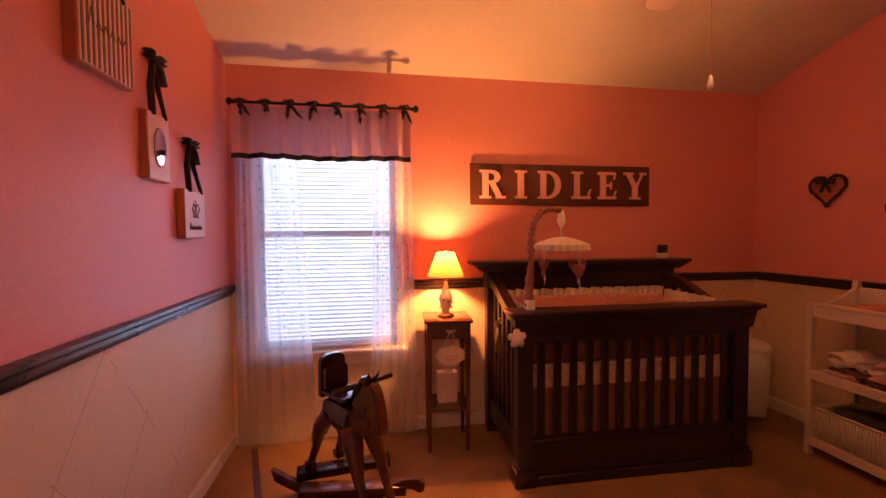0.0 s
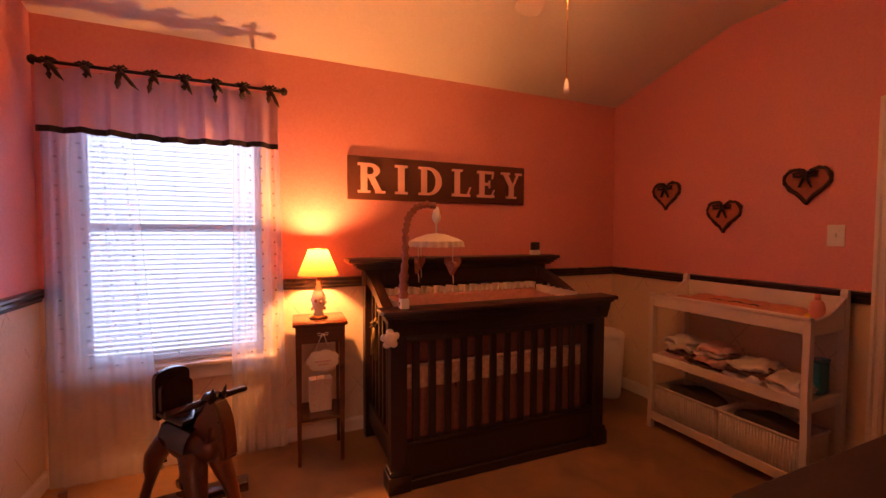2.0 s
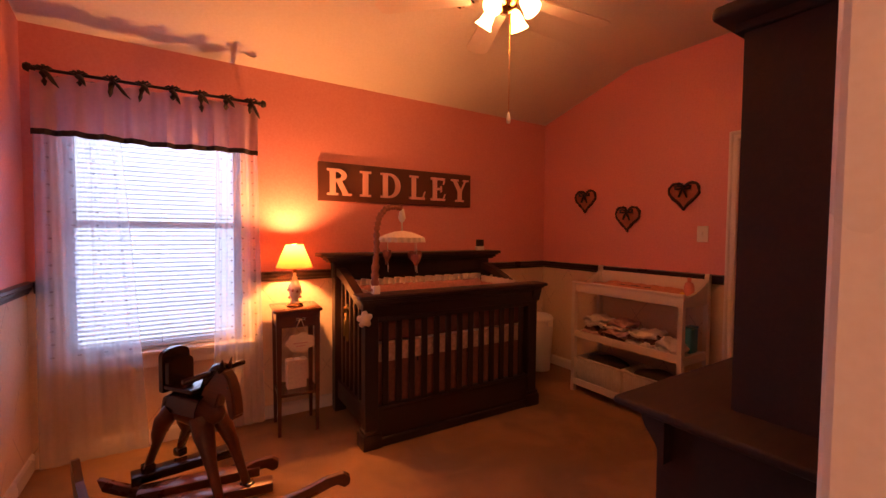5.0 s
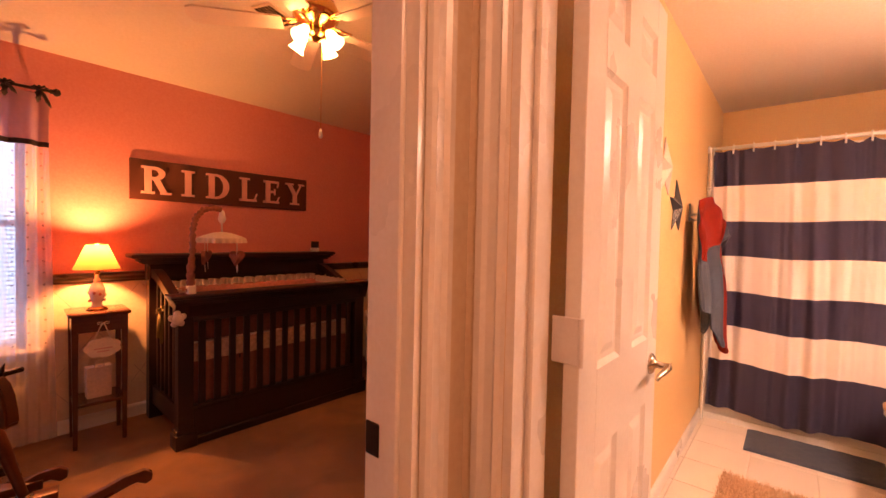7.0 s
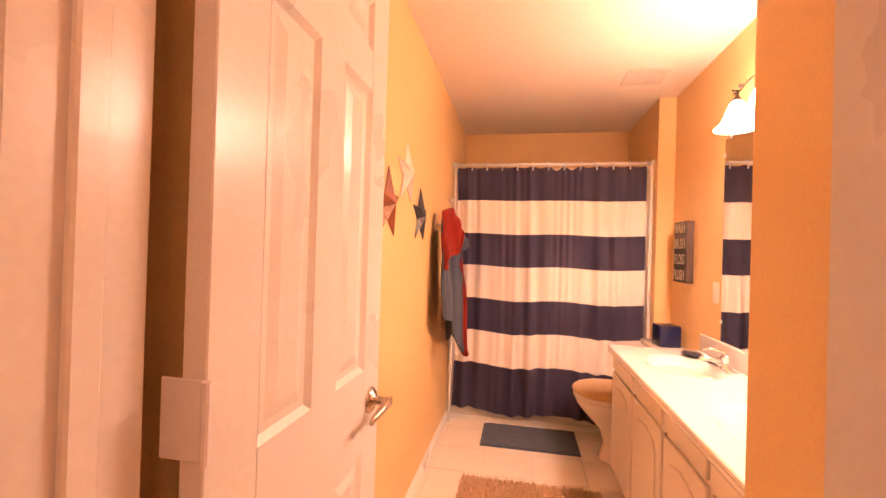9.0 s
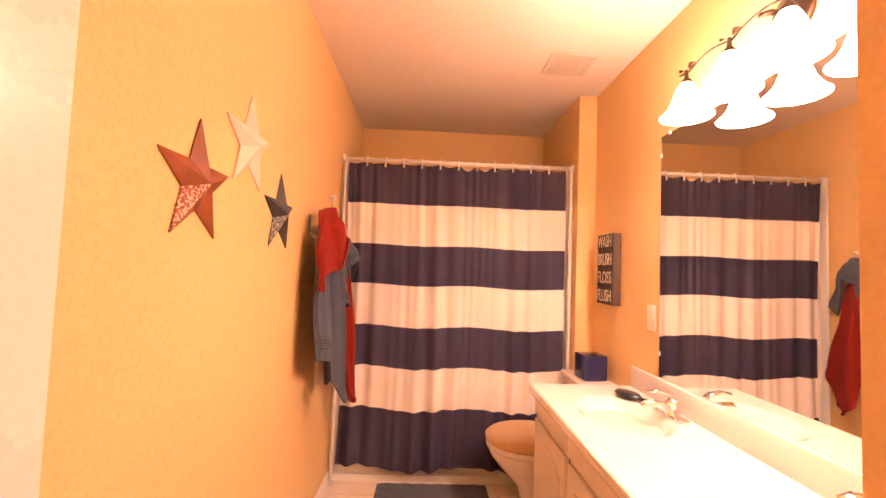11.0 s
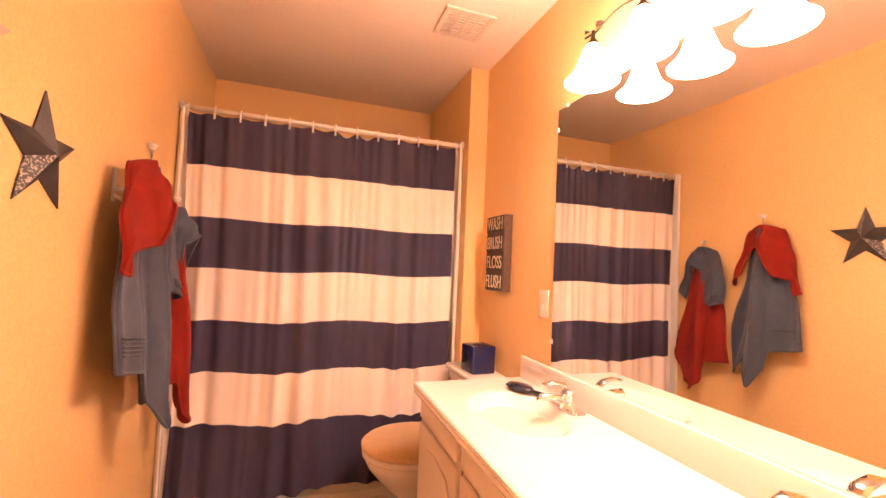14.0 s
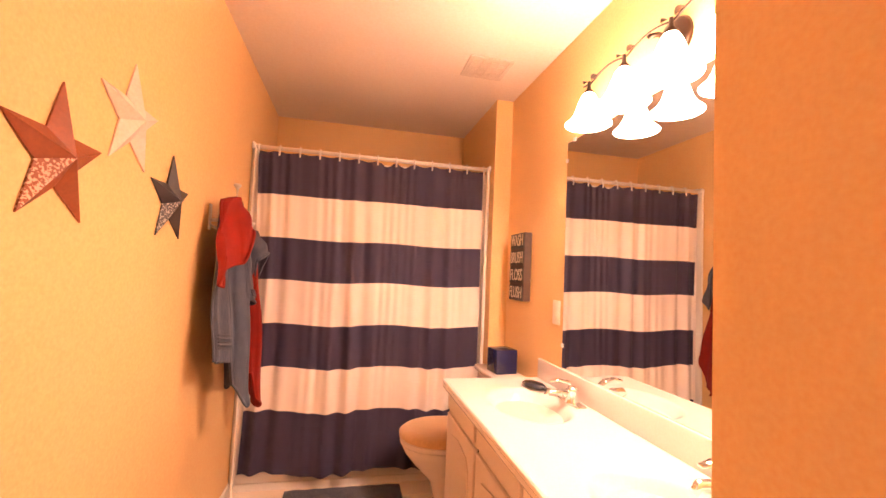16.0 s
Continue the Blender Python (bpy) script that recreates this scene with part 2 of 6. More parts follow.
WHITE_PLASTIC = mat("white_plastic", (0.78, 0.76, 0.74), 0.3, var=0.02, bump=0.0)
BLACK_PLASTIC = mat("black_plastic", (0.012, 0.012, 0.014), 0.3, var=0.1, bump=0.0)
WICKER_FILL = mat("brown_basket_filling", (0.05, 0.03, 0.025), 0.9, var=0.4, scale=25, bump=0.4)
WICKER = mat("white_wicker", (0.66, 0.58, 0.50), 0.7, var=0.2, scale=30, bump=0.4, bscale=90)
CLOTH_A = mat("folded_pink_cloth", (0.62, 0.36, 0.34), 0.9, var=0.3, scale=20, bump=0.5, bscale=200)
CLOTH_B = mat("folded_white_cloth", (0.72, 0.64, 0.60), 0.9, var=0.15, scale=16, bump=0.5, bscale=200)
CLOTH_C = mat("folded_brown_cloth", (0.16, 0.08, 0.07), 0.9, var=0.35, scale=30, bump=0.5, bscale=200)
PAD = mat("coral_print_pad_cover", (0.60, 0.26, 0.16), 0.9, var=0.4, scale=55, bump=0.5, bscale=240)
TEAL = mat("teal_plastic", (0.02, 0.22, 0.32), 0.35, var=0.1, bump=0.0)
PINK_PLASTIC = mat("pink_plastic", (0.70, 0.26, 0.22), 0.35, var=0.1, bump=0.0)
YELLOW_PLASTIC = mat("yellow_plastic", (0.80, 0.50, 0.06), 0.35, var=0.1, bump=0.0)
BRONZE = mat("dark_bronze", (0.05, 0.032, 0.022), 0.35, 0.8, var=0.2, bump=0.0)
NICKEL = mat("satin_nickel", (0.55, 0.46, 0.38), 0.25, 1.0, var=0.08, bump=0.0)
CHROME = mat("chrome", (0.85, 0.85, 0.86), 0.06, 1.0, var=0.02, bump=0.0)
HINGE = mat("painted_hinge_metal", (0.80, 0.74, 0.72), 0.45, 0.0, var=0.1, bump=0.05)
NAVY = mat("navy_curtain_cotton", (0.036, 0.029, 0.066), 0.8, var=0.1, scale=12, bump=0.15, bscale=500)
WHITE_CLOTH = mat("white_curtain_cotton", (0.86, 0.78, 0.72), 0.8, var=0.04, scale=8, bump=0.15, bscale=500)
SURROUND = mat("white_tub_acrylic", (0.80, 0.78, 0.74), 0.18, var=0.02, bump=0.0)
TILE = mat("cream_floor_tile", (0.85, 0.75, 0.64), 0.32, var=0.06, scale=5, bump=0.03, tint=0.03)
GROUT = mat("tan_grout", (0.80, 0.70, 0.59), 0.85, var=0.1, bump=0.3)
GREY_TERRY = mat("slate_grey_terry", (0.056, 0.068, 0.104), 0.95, var=0.3, scale=30, bump=1.0, bscale=300, sheen=0.15)
RED_TERRY = mat("red_terry", (0.21, 0.0085, 0.002), 0.95, var=0.3, scale=30, bump=1.0, bscale=300, sheen=0.0)
SHAG = mat("tan_shag_pile", (0.72, 0.50, 0.33), 0.95, var=0.35, scale=60, bump=0.6, bscale=200, tint=0.0)
STAR_RED = mat("rust_red_star_paint", (0.23, 0.056, 0.017), 0.5, var=0.25, scale=22, bump=0.2)
STAR_RED_W = speckled("worn_rust_star_paint", (0.23, 0.056, 0.017), (0.60, 0.38, 0.26))
STAR_WHITE = mat("white_star_paint", (0.80, 0.62, 0.54), 0.5, var=0.12, scale=30, bump=0.2)
STAR_BLUE = mat("navy_star_paint", (0.034, 0.030, 0.034), 0.5, var=0.3, scale=22, bump=0.2)
STAR_BLUE_W = speckled("worn_navy_star_paint", (0.034, 0.030, 0.034), (0.34, 0.31, 0.28), 0.51)
VANITY_WHITE = mat("white_vanity_laminate", (0.80, 0.70, 0.60), 0.35, var=0.03, bump=0.02)
COUNTER = mat("cultured_marble", (0.82, 0.755, 0.70), 0.12, var=0.04, scale=3, bump=0.0)
PORCELAIN = mat("white_porcelain", (0.80, 0.72, 0.64), 0.1, var=0.02, bump=0.0)
SEAT_COVER = mat("tan_plush_cover", (0.62, 0.38, 0.18), 0.95, var=0.2, scale=60, bump=0.9, bscale=300, sheen=0.3)
BLUE_GLOSS = mat("dark_blue_glaze", (0.012, 0.016, 0.075), 0.12, var=0.1, bump=0.0)
BRUSH_BACK = mat("dark_slate_plastic", (0.022, 0.024, 0.036), 0.25, var=0.15, bump=0.0)
SIGN_BLACK = mat("black_box_sign", (0.03, 0.026, 0.024), 0.6, var=0.2, scale=20)
SIGN_SIDE = wood("dark_brown_box_wood", (0.035, 0.019, 0.014), (0.080, 0.044, 0.030), 0.6)
SIGN_TEXT = mat("cream_sign_letters", (0.62, 0.52, 0.40), 0.6, var=0.1)
VENT_WHITE = mat("white_vent_metal", (0.66, 0.56, 0.47), 0.4, var=0.03, bump=0.0)
GAP_SHADE = mat("painted_gap_shade", (0.02, 0.016, 0.012), 0.9, bump=0.0)
OLIVE = mat("olive_ribbon", (0.16, 0.12, 0.03), 0.6, var=0.2)

# ---- mesh helpers ----


def box(bm, x0, y0, z0, x1, y1, z1, bevel=0.0, seg=1):
    m = Matrix.Translation(((x0 + x1) / 2, (y0 + y1) / 2, (z0 + z1) / 2)) @ Matrix.Diagonal((abs(x1 - x0), abs(y1 - y0), abs(z1 - z0), 1))
    r = bmesh.ops.create_cube(bm, size=1, matrix=m)
    if bevel:
        edges = list({e for v in r["verts"] for e in v.link_edges})
        bmesh.ops.bevel(bm, geom=edges, offset=bevel, segments=seg, profile=0.5, affect="EDGES", clamp_overlap=True)
    return bm


def lathe(bm, profile, segs=24, m=Matrix(), closed=False):
    """Turn (radius, height) pairs about z."""
    rings = []
    for r, z in profile:
        if r < 1e-5:
            rings.append([bm.verts.new(m @ Vector((0, 0, z)))])
        else:
            rings.append([bm.verts.new(m @ Vector((r * math.cos(2 * math.pi * i / segs), r * math.sin(2 * math.pi * i / segs), z))) for i in range(segs)])
    for a, b in zip(rings, rings[1:]):
        for i in range(segs):
            j = (i + 1) % segs
            if len(a) == 1 and len(b) == 1:
                continue
            if len(a) == 1:
                bm.faces.new((a[0], b[j], b[i]))
            elif len(b) == 1:
                bm.faces.new((a[i], a[j], b[0]))
            else:
                bm.faces.new((a[i], a[j], b[j], b[i]))
    return bm


def prism(bm, pts, depth, m=Matrix()):
    """An outline in x, z, pushed along y by depth."""
    a = [bm.verts.new(m @ Vector((x, 0, z))) for x, z in pts]
    b = [bm.verts.new(m @ Vector((x, depth, z))) for x, z in pts]
    n = len(pts)
    bm.faces.new(a)
    bm.faces.new(b[::-1])
    for i in range(n):
        j = (i + 1) % n
        bm.faces.new((a[j], a[i], b[i], b[j]))
    bmesh.ops.recalc_face_normals(bm, faces=bm.faces[:])
    return bm


def tube(bm, pts, radius, segs=8, taper=None, flat=1.0):
    """A round bar along points; taper gives a radius factor for each point."""
    pts = [Vector(p) for p in pts]
    rings = []
    for i, p in enumerate(pts):
        d = (pts[min(i + 1, len(pts) - 1)] - pts[max(i - 1, 0)]).normalized()
        q = d.to_track_quat("Z", "Y")
        r = radius * (taper[i] if taper else 1)
        rings.append([bm.verts.new(p + q @ Vector((r * math.cos(2 * math.pi * k / segs), flat * r * math.sin(2 * math.pi * k / segs), 0))) for k in range(segs)])
    for a, b in zip(rings, rings[1:]):
        for k in range(segs):
            j = (k + 1) % segs
            bm.faces.new((a[k], a[j], b[j], b[k]))
    bm.faces.new(rings[0][::-1])
    bm.faces.new(rings[-1])
    return bm


def sheet(bm, fn, nu, nv, thick=0.0):
    """A grid surface fn(u, v) -> point, u and v from 0 to 1; thick gives it a back."""
    g = [[bm.verts.new(fn(i / nu, j / nv)) for j in range(nv + 1)] for i in range(nu + 1)]
    fs = []
    for i in range(nu):
        for j in range(nv):
            fs.append(bm.faces.new((g[i][j], g[i + 1][j], g[i + 1][j + 1], g[i][j + 1])))
    if thick:
        bmesh.ops.recalc_face_normals(bm, faces=fs)
        bmesh.ops.solidify(bm, geom=fs, thickness=thick)
    return bm


def blob(bm, at, size, sub=2, jitter=0.0, m=Matrix()):
    r = bmesh.ops.create_icosphere(bm, subdivisions=sub, radius=1, matrix=m @ Matrix.Translation(at) @ Matrix.Diagonal((*size, 1)))
    if jitter:
        for v in r["verts"]:
            v.co += noise.noise_vector(v.co * 9) * jitter
    return bm


def part(name, bm, material, parent=None, label="", smooth=True, m=None):
    me = bpy.data.meshes.new(name)
    if smooth:
        for f in bm.faces:
            f.smooth = True
        for e in bm.edges:
            if len(e.link_faces) == 2 and e.calc_face_angle(0) > radians(35):
                e.smooth = False
    bm.to_mesh(me)
    bm.free()
    me.materials.append(material)
    ob = new(name, me)
    if parent is not None:
        ob.parent = parent
    if m is not None:
        ob.matrix_local = m
    if label:
        ob["label"] = label
    return ob


def share(name, me, parent, m):
    ob = new(name, me)
    ob.parent = parent
    ob.matrix_local = m
    return ob


def thing(name, label, category, m=Matrix(), group=""):
    ob = new(name)
    ob.empty_display_size = 0.1
    ob.matrix_world = m
    return tagged(ob, label, category, group)


def struct(name, bm, material, label="", smooth=False):
    ob = part(name, bm, material, None, label, smooth)
    return tagged(ob, label, "", "", "structure")


def B(*a, bevel=0.0, seg=1):
    return box(bmesh.new(), *a, bevel=bevel, seg=seg)


def text_mesh(body, size, depth, bold=0.0):
    cu = bpy.data.curves.new("text", "FONT")
    cu.body, cu.size, cu.extrude, cu.offset, cu.align_x, cu.align_y = body, size, depth / 2, bold, "CENTER", "CENTER"
    cu.resolution_u = 4
    ob = new("text", cu)
    bpy.context.view_layer.update()
    me = bpy.data.meshes.new_from_object(ob.evaluated_get(bpy.context.evaluated_depsgraph_get()))
    bpy.data.objects.remove(ob)
    return me

# ---- the plan ----
WX, EX = -0.07, 3.80          # bedroom west and east walls
SY, NY = 0.085, 3.01          # bedroom south and north walls
BY = -0.04                    # bathroom north wall, hall north wall
MY = -1.61                    # mirror wall
RAIL = 1.0                    # chair rail centre
LOW, HIGH, BREAK = 2.41, 2.68, 2.05   # bedroom ceiling: low edge, flat part, where it breaks


def ceil_z(y):
    return LOW + (HIGH - LOW) * min(1, (NY - y) / (NY - BREAK))


# ---- floors and ceilings ----
struct("floor_bedroom", B(WX - 0.12, -1.7, -0.1, EX + 0.12, NY + 0.12, 0.0), CARPET, "tan cut-pile carpet floor")
bm = bmesh.new()
prism(bm, [(NY + 0.14, LOW - 0.04), (NY + 0.14, LOW + 0.12), (BREAK, HIGH + 0.12), (-0.1, HIGH + 0.12), (-0.1, HIGH), (BREAK, HIGH)], EX - WX + 0.24, Matrix(((0, 1, 0, WX - 0.12), (1, 0, 0, 0), (0, 0, 1, 0), (0, 0, 0, 1))))
struct("ceiling_bedroom", bm, CEIL, "sloped textured white ceiling")
struct("ceiling_bathroom", B(1.36, MY - 0.14, 2.44, 5.2, BY + 0.02, 2.55), BATH_CEIL, "flat painted bathroom ceiling")
struct("ceiling_hall", B(-0.5, -1.75, 2.44, 1.36, BY + 0.02, 2.55), CEIL, "flat hall ceiling")

# ---- bedroom walls: pink above the rail, cream below ----
WIN = (0.09, 0.97, 0.585, 2.08)   # window opening x0 x1 z0 z1
T = 0.12


def wall_band(name, x0, y0, x1, y1, z0, z1, material, label, hole=None, along="x"):
    """A wall as boxes round at most one opening (from, to, sill, head)."""
    bm = bmesh.new()
    if hole is None:
        box(bm, x0, y0, z0, x1, y1, z1)
    else:
        a, b, s, h = hole
        s, h = max(s, z0), min(h, z1)
        if along == "x":
            box(bm, x0, y0, z0, a, y1, z1)
            box(bm, b, y0, z0, x1, y1, z1)
            if s > z0:
                box(bm, a, y0, z0, b, y1, s)
            if h < z1:
                box(bm, a, y0, h, b, y1, z1)
        else:
            box(bm, x0, y0, z0, x1, a, z1)
            box(bm, x0, b, z0, x1, y1, z1)
            if s > z0:
                box(bm, x0, a, z0, x1, b, s)
            if h < z1:
                box(bm, x0, a, h, x1, b, z1)
    return struct(name, bm, material, label)


wall_band("wall_north_upper", WX - T, NY, EX + T, NY + T, RAIL, 2.75, PINK, "coral pink painted wall above the chair rail", WIN)
wall_band("wall_north_lower", WX - T, NY, EX + T, NY + T, 0, RAIL, CREAM_PAPER, "cream papered wall below the chair rail", WIN)
wall_band("wall_west_upper", WX - T, SY - T, WX, NY, RAIL, 2.9, PINK, "coral pink painted wall above the chair rail")
wall_band("wall_west_lower", WX - T, SY - T, WX, NY, 0, RAIL, CREAM_PAPER, "cream papered wall with thin diagonal lines")
CD = (0.495, 1.245, 0.0, 1.945)       # closet door opening on the east wall
wall_band("wall_east_upper", EX, SY - T, EX + T, NY, RAIL, 2.9, PINK, "coral pink painted wall above the chair rail", CD, "y")
wall_band("wall_east_lower", EX, SY - T, EX + T, NY, 0, RAIL, CREAM_PAPER, "cream papered wall below the chair rail", CD, "y")
BD = (0.465, 1.228, 0.0, 2.04)     # bedroom door opening
wall_band("wall_south_upper", WX, 0.02, EX, SY, RAIL, 2.9, PINK, "coral pink painted wall above the chair rail", BD)
wall_band("wall_south_lower", WX, 0.02, EX, SY, 0, RAIL, CREAM_PAPER, "cream papered wall below the chair rail", BD)

# ---- hall and bathroom walls ----
wall_band("wall_hall_north", -0.5, BY, 1.40, 0.018, 0, 2.75, HALL, "beige painted hall wall round the bedroom door", BD)
wall_band("wall_bath_north", 1.40, BY, 5.2, 0.018, 0, 2.75, YELLOW, "warm yellow painted bathroom wall")
BO = (-0.851, -0.136, 0.0, 2.04)   # bathroom door opening
wall_band("wall_bath_west", 1.43, -1.75, 1.50, BY, 0, 2.45, YELLOW, "warm yellow painted bathroom wall", BO, "y")
wall_band("wall_hall_east", 1.36, -1.75, 1.43, BY, 0, 2.45, HALL, "beige painted hall wall round the bathroom door", BO, "y")
wall_band("wall_hall_west", -0.6, -1.75, -0.5, 0.018, 0, 2.5, HALL, "beige painted hall wall")
wall_band("wall_hall_south", -0.6, -1.85, 1.36, -1.75, 0, 2.5, HALL, "beige painted hall wall")
struct("wall_bath_stub", B(1.50, -1.75, 0, 2.165, -1.10, 2.44), YELLOW, "warm yellow painted wall beside the vanity recess")
struct("wall_bath_south", B(2.165, MY - T, 0, 4.19, MY, 2.44), YELLOW, "warm yellow painted wall behind the vanity")
struct("wall_alcove_south", B(4.19, MY - T, 0, 5.2, -1.50, 2.44), YELLOW, "warm yellow painted return wall of the tub recess")
struct("wall_alcove_east", B(5.0, -1.50, 0, 5.2, BY, 2.44), YELLOW, "warm yellow painted end wall over the tub")
struct("floor_bathroom", B(1.40, -1.70, 0.0, 5.0, BY, 0.006), GROUT, "tan grout bed under the tiles")

# ---- rails, baseboards, casings ----


def rail_profile():
    return [(0, -0.032), (0.010, -0.032), (0.012, -0.020), (0.022, -0.012), (0.022, 0.004), (0.034, 0.016), (0.034, 0.030), (0, 0.034)]


def run(name, pts, profile, material, label, z=0.0):
    """A moulding along wall points; the profile's first number stands off to the left of the way."""
    bm = bmesh.new()
    for (ax, ay), (bx, by) in zip(pts, pts[1:]):
        d = Vector((bx - ax, by - ay, 0)).normalized()
        nrm = Vector((-d.y, d.x, 0))
        a = [bm.verts.new(Vector((ax, ay, z)) + nrm * p + Vector((0, 0, q))) for p, q in profile]
        b = [bm.verts.new(Vector((bx, by, z)) + nrm * p + Vector((0, 0, q))) for p, q in profile]
        k = len(profile)
        for i in range(k):
            j = (i + 1) % k
            bm.faces.new((a[i], a[j], b[j], b[i]))
        bm.faces.new(a[::-1])
        bm.faces.new(b)
    bmesh.ops.recalc_face_normals(bm, faces=bm.faces[:])
    return struct(name, bm, material, label)


RP = rail_profile()
BP = [(0, 0), (0.014, 0), (0.014, 0.07), (0.008, 0.085), (0, 0.09)]
run("trim_rail_west", [(WX, NY), (WX, SY)], RP, RAIL_BROWN, "dark brown moulded chair rail", RAIL)
run("trim_rail_north", [(WIN[0] - 0.06, NY), (WX + 0.03, NY)], RP, RAIL_BROWN, "dark brown moulded chair rail", RAIL)
run("trim_rail_north_long", [(EX, NY), (WIN[1] + 0.06, NY)], RP, RAIL_BROWN, "dark brown moulded chair rail", RAIL)
run("trim_rail_east", [(EX, 1.312), (EX, NY - 0.03)], RP, RAIL_BROWN, "dark brown moulded chair rail", RAIL)
run("trim_rail_south", [(1.30, SY), (EX, SY)], RP, RAIL_BROWN, "dark brown moulded chair rail", RAIL)
run("baseboard_west", [(WX, NY), (WX, SY)], BP, TRIM_WHITE, "white painted baseboard")
run("baseboard_north", [(EX, NY), (WX + 0.015, NY)], BP, TRIM_WHITE, "white painted baseboard")
run("baseboard_east", [(EX, 1.312), (EX, NY - 0.015)], BP, TRIM_WHITE, "white painted baseboard")
run("baseboard_bath_north", [(4.30, BY), (1.52, BY)], BP, TRIM_WHITE, "white painted baseboard")
run("baseboard_bath_stub", [(1.52, -1.10), (2.165, -1.10)], BP, TRIM_WHITE, "white painted baseboard")
CP = [(0.0, 0.0), (0.012, 0.002), (0.018, 0.010), (0.012, 0.018), (0.012, 0.036), (0.020, 0.044), (0.020, 0.058), (0.0, 0.060)]


def casing(name, a, b, face, head, axis, side, label):
    """Door casing round an opening a..b on a wall face; profile from the opening outward."""
    th = thing(name, label, "door casing")
    th["kind"] = "structure"
    for edge, sign in ((a, -1), (b, 1)):
        bm = bmesh.new()
        lo, hi = [], []
        for off, w in CP:
            along = edge + sign * (w + 0.004)
            out = face + side * off
            p = (along, out) if axis == "x" else (out, along)
            lo.append(bm.verts.new((*p, 0.006)))
            hi.append(bm.verts.new((*p, head + w + 0.004)))
        k = len(CP)
        for i in range(k):
            j = (i + 1) % k
            bm.faces.new((lo[i], lo[j], hi[j], hi[i]))
        bm.faces.new(lo)
        bm.faces.new(hi)
        bmesh.ops.recalc_face_normals(bm, faces=bm.faces[:])
        part("jamb_casing", bm, TRIM_WHITE, th)
    bm = bmesh.new()
    lo, hi = [], []
    for off, w in CP:
        out, z = face + side * off, head + w + 0.004
        pa, pb = a - w - 0.004, b + w + 0.004
        lo.append(bm.verts.new((pa, out, z) if axis == "x" else (out, pa, z)))
        hi.append(bm.verts.new((pb, out, z) if axis == "x" else (out, pb, z)))
    k = len(CP)
    for i in range(k):
        j = (i + 1) % k
        bm.faces.new((lo[i], lo[j], hi[j], hi[i]))
    bm.faces.new(lo)
    bm.faces.new(hi)
    bmesh.ops.recalc_face_normals(bm, faces=bm.faces[:])
    part("head_casing", bm, TRIM_WHITE, th)
    return th


def jambs(name, a, b, f0, f1, head, axis, stop, label):
    """The lining of an opening with its door stop."""
    th = thing(name, label, "door frame")
    th["kind"] = "structure"
    for e, s in ((a, 1), (b, -1)):
        x0, x1 = sorted((e - s * 0.002, e + s * 0.016))
        s0, s1 = sorted((e + s * 0.016, e + s * 0.028))
        if axis == "x":
            part("jamb", B(x0, f0, 0.004, x1, f1, head), TRIM_WHITE, th, smooth=False)
            part("door_stop", B(s0, stop - 0.017, 0.004, s1, stop + 0.017, head - 0.016, bevel=0.003), TRIM_WHITE, th, smooth=False)
        else:
            part("jamb", B(f0, x0, 0.004, f1, x1, head), TRIM_WHITE, th, smooth=False)
            part("door_stop", B(stop - 0.017, s0, 0.004, stop + 0.017, s1, head - 0.016, bevel=0.003), TRIM_WHITE, th, smooth=False)
    if axis == "x":
        part("head_jamb", B(a + 0.016, f0, head - 0.016, b - 0.016, f1, head + 0.002), TRIM_WHITE, th, smooth=False)
    else:
        part("head_jamb", B(f0, a + 0.016, head - 0.016, f1, b - 0.016, head + 0.002), TRIM_WHITE, th, smooth=False)
    return th


casing("trim_casing_bed_hall", BD[0], BD[1], BY, BD[3], "x", -1, "white moulded casing round the bedroom door")
casing("trim_casing_bed_room", BD[0], BD[1], SY, BD[3], "x", 1, "white moulded casing inside the bedroom door")
frame_bed = jambs("door_frame_bedroom", BD[0], BD[1], BY, SY, BD[3], "x", 0.005, "white painted bedroom door frame")
strike = part("strike_plate", B(BD[1] - 0.019, 0.045, 0.90, BD[1] - 0.015, 0.083, 0.965, bevel=0.002), BRONZE, frame_bed, "dark bronze strike plate")
casing("trim_casing_bath_hall", BO[0], BO[1], 1.36, BO[3], "y", -1, "white moulded casing round the bathroom door")
casing("trim_casing_bath_room", BO[0], BO[1], 1.50, BO[3], "y", 1, "white moulded casing inside the bathroom door")
jambs("door_frame_bathroom", BO[0], BO[1], 1.36, 1.50, BO[3], "y", 1.425, "white painted bathroom door frame")
casing("trim_casing_closet", CD[0], CD[1], EX, CD[3], "y", -1, "white moulded casing round the closet door")
jambs("door_frame_closet", CD[0], CD[1], EX, EX + T, CD[3], "y", EX + 0.085, "white painted closet door frame")


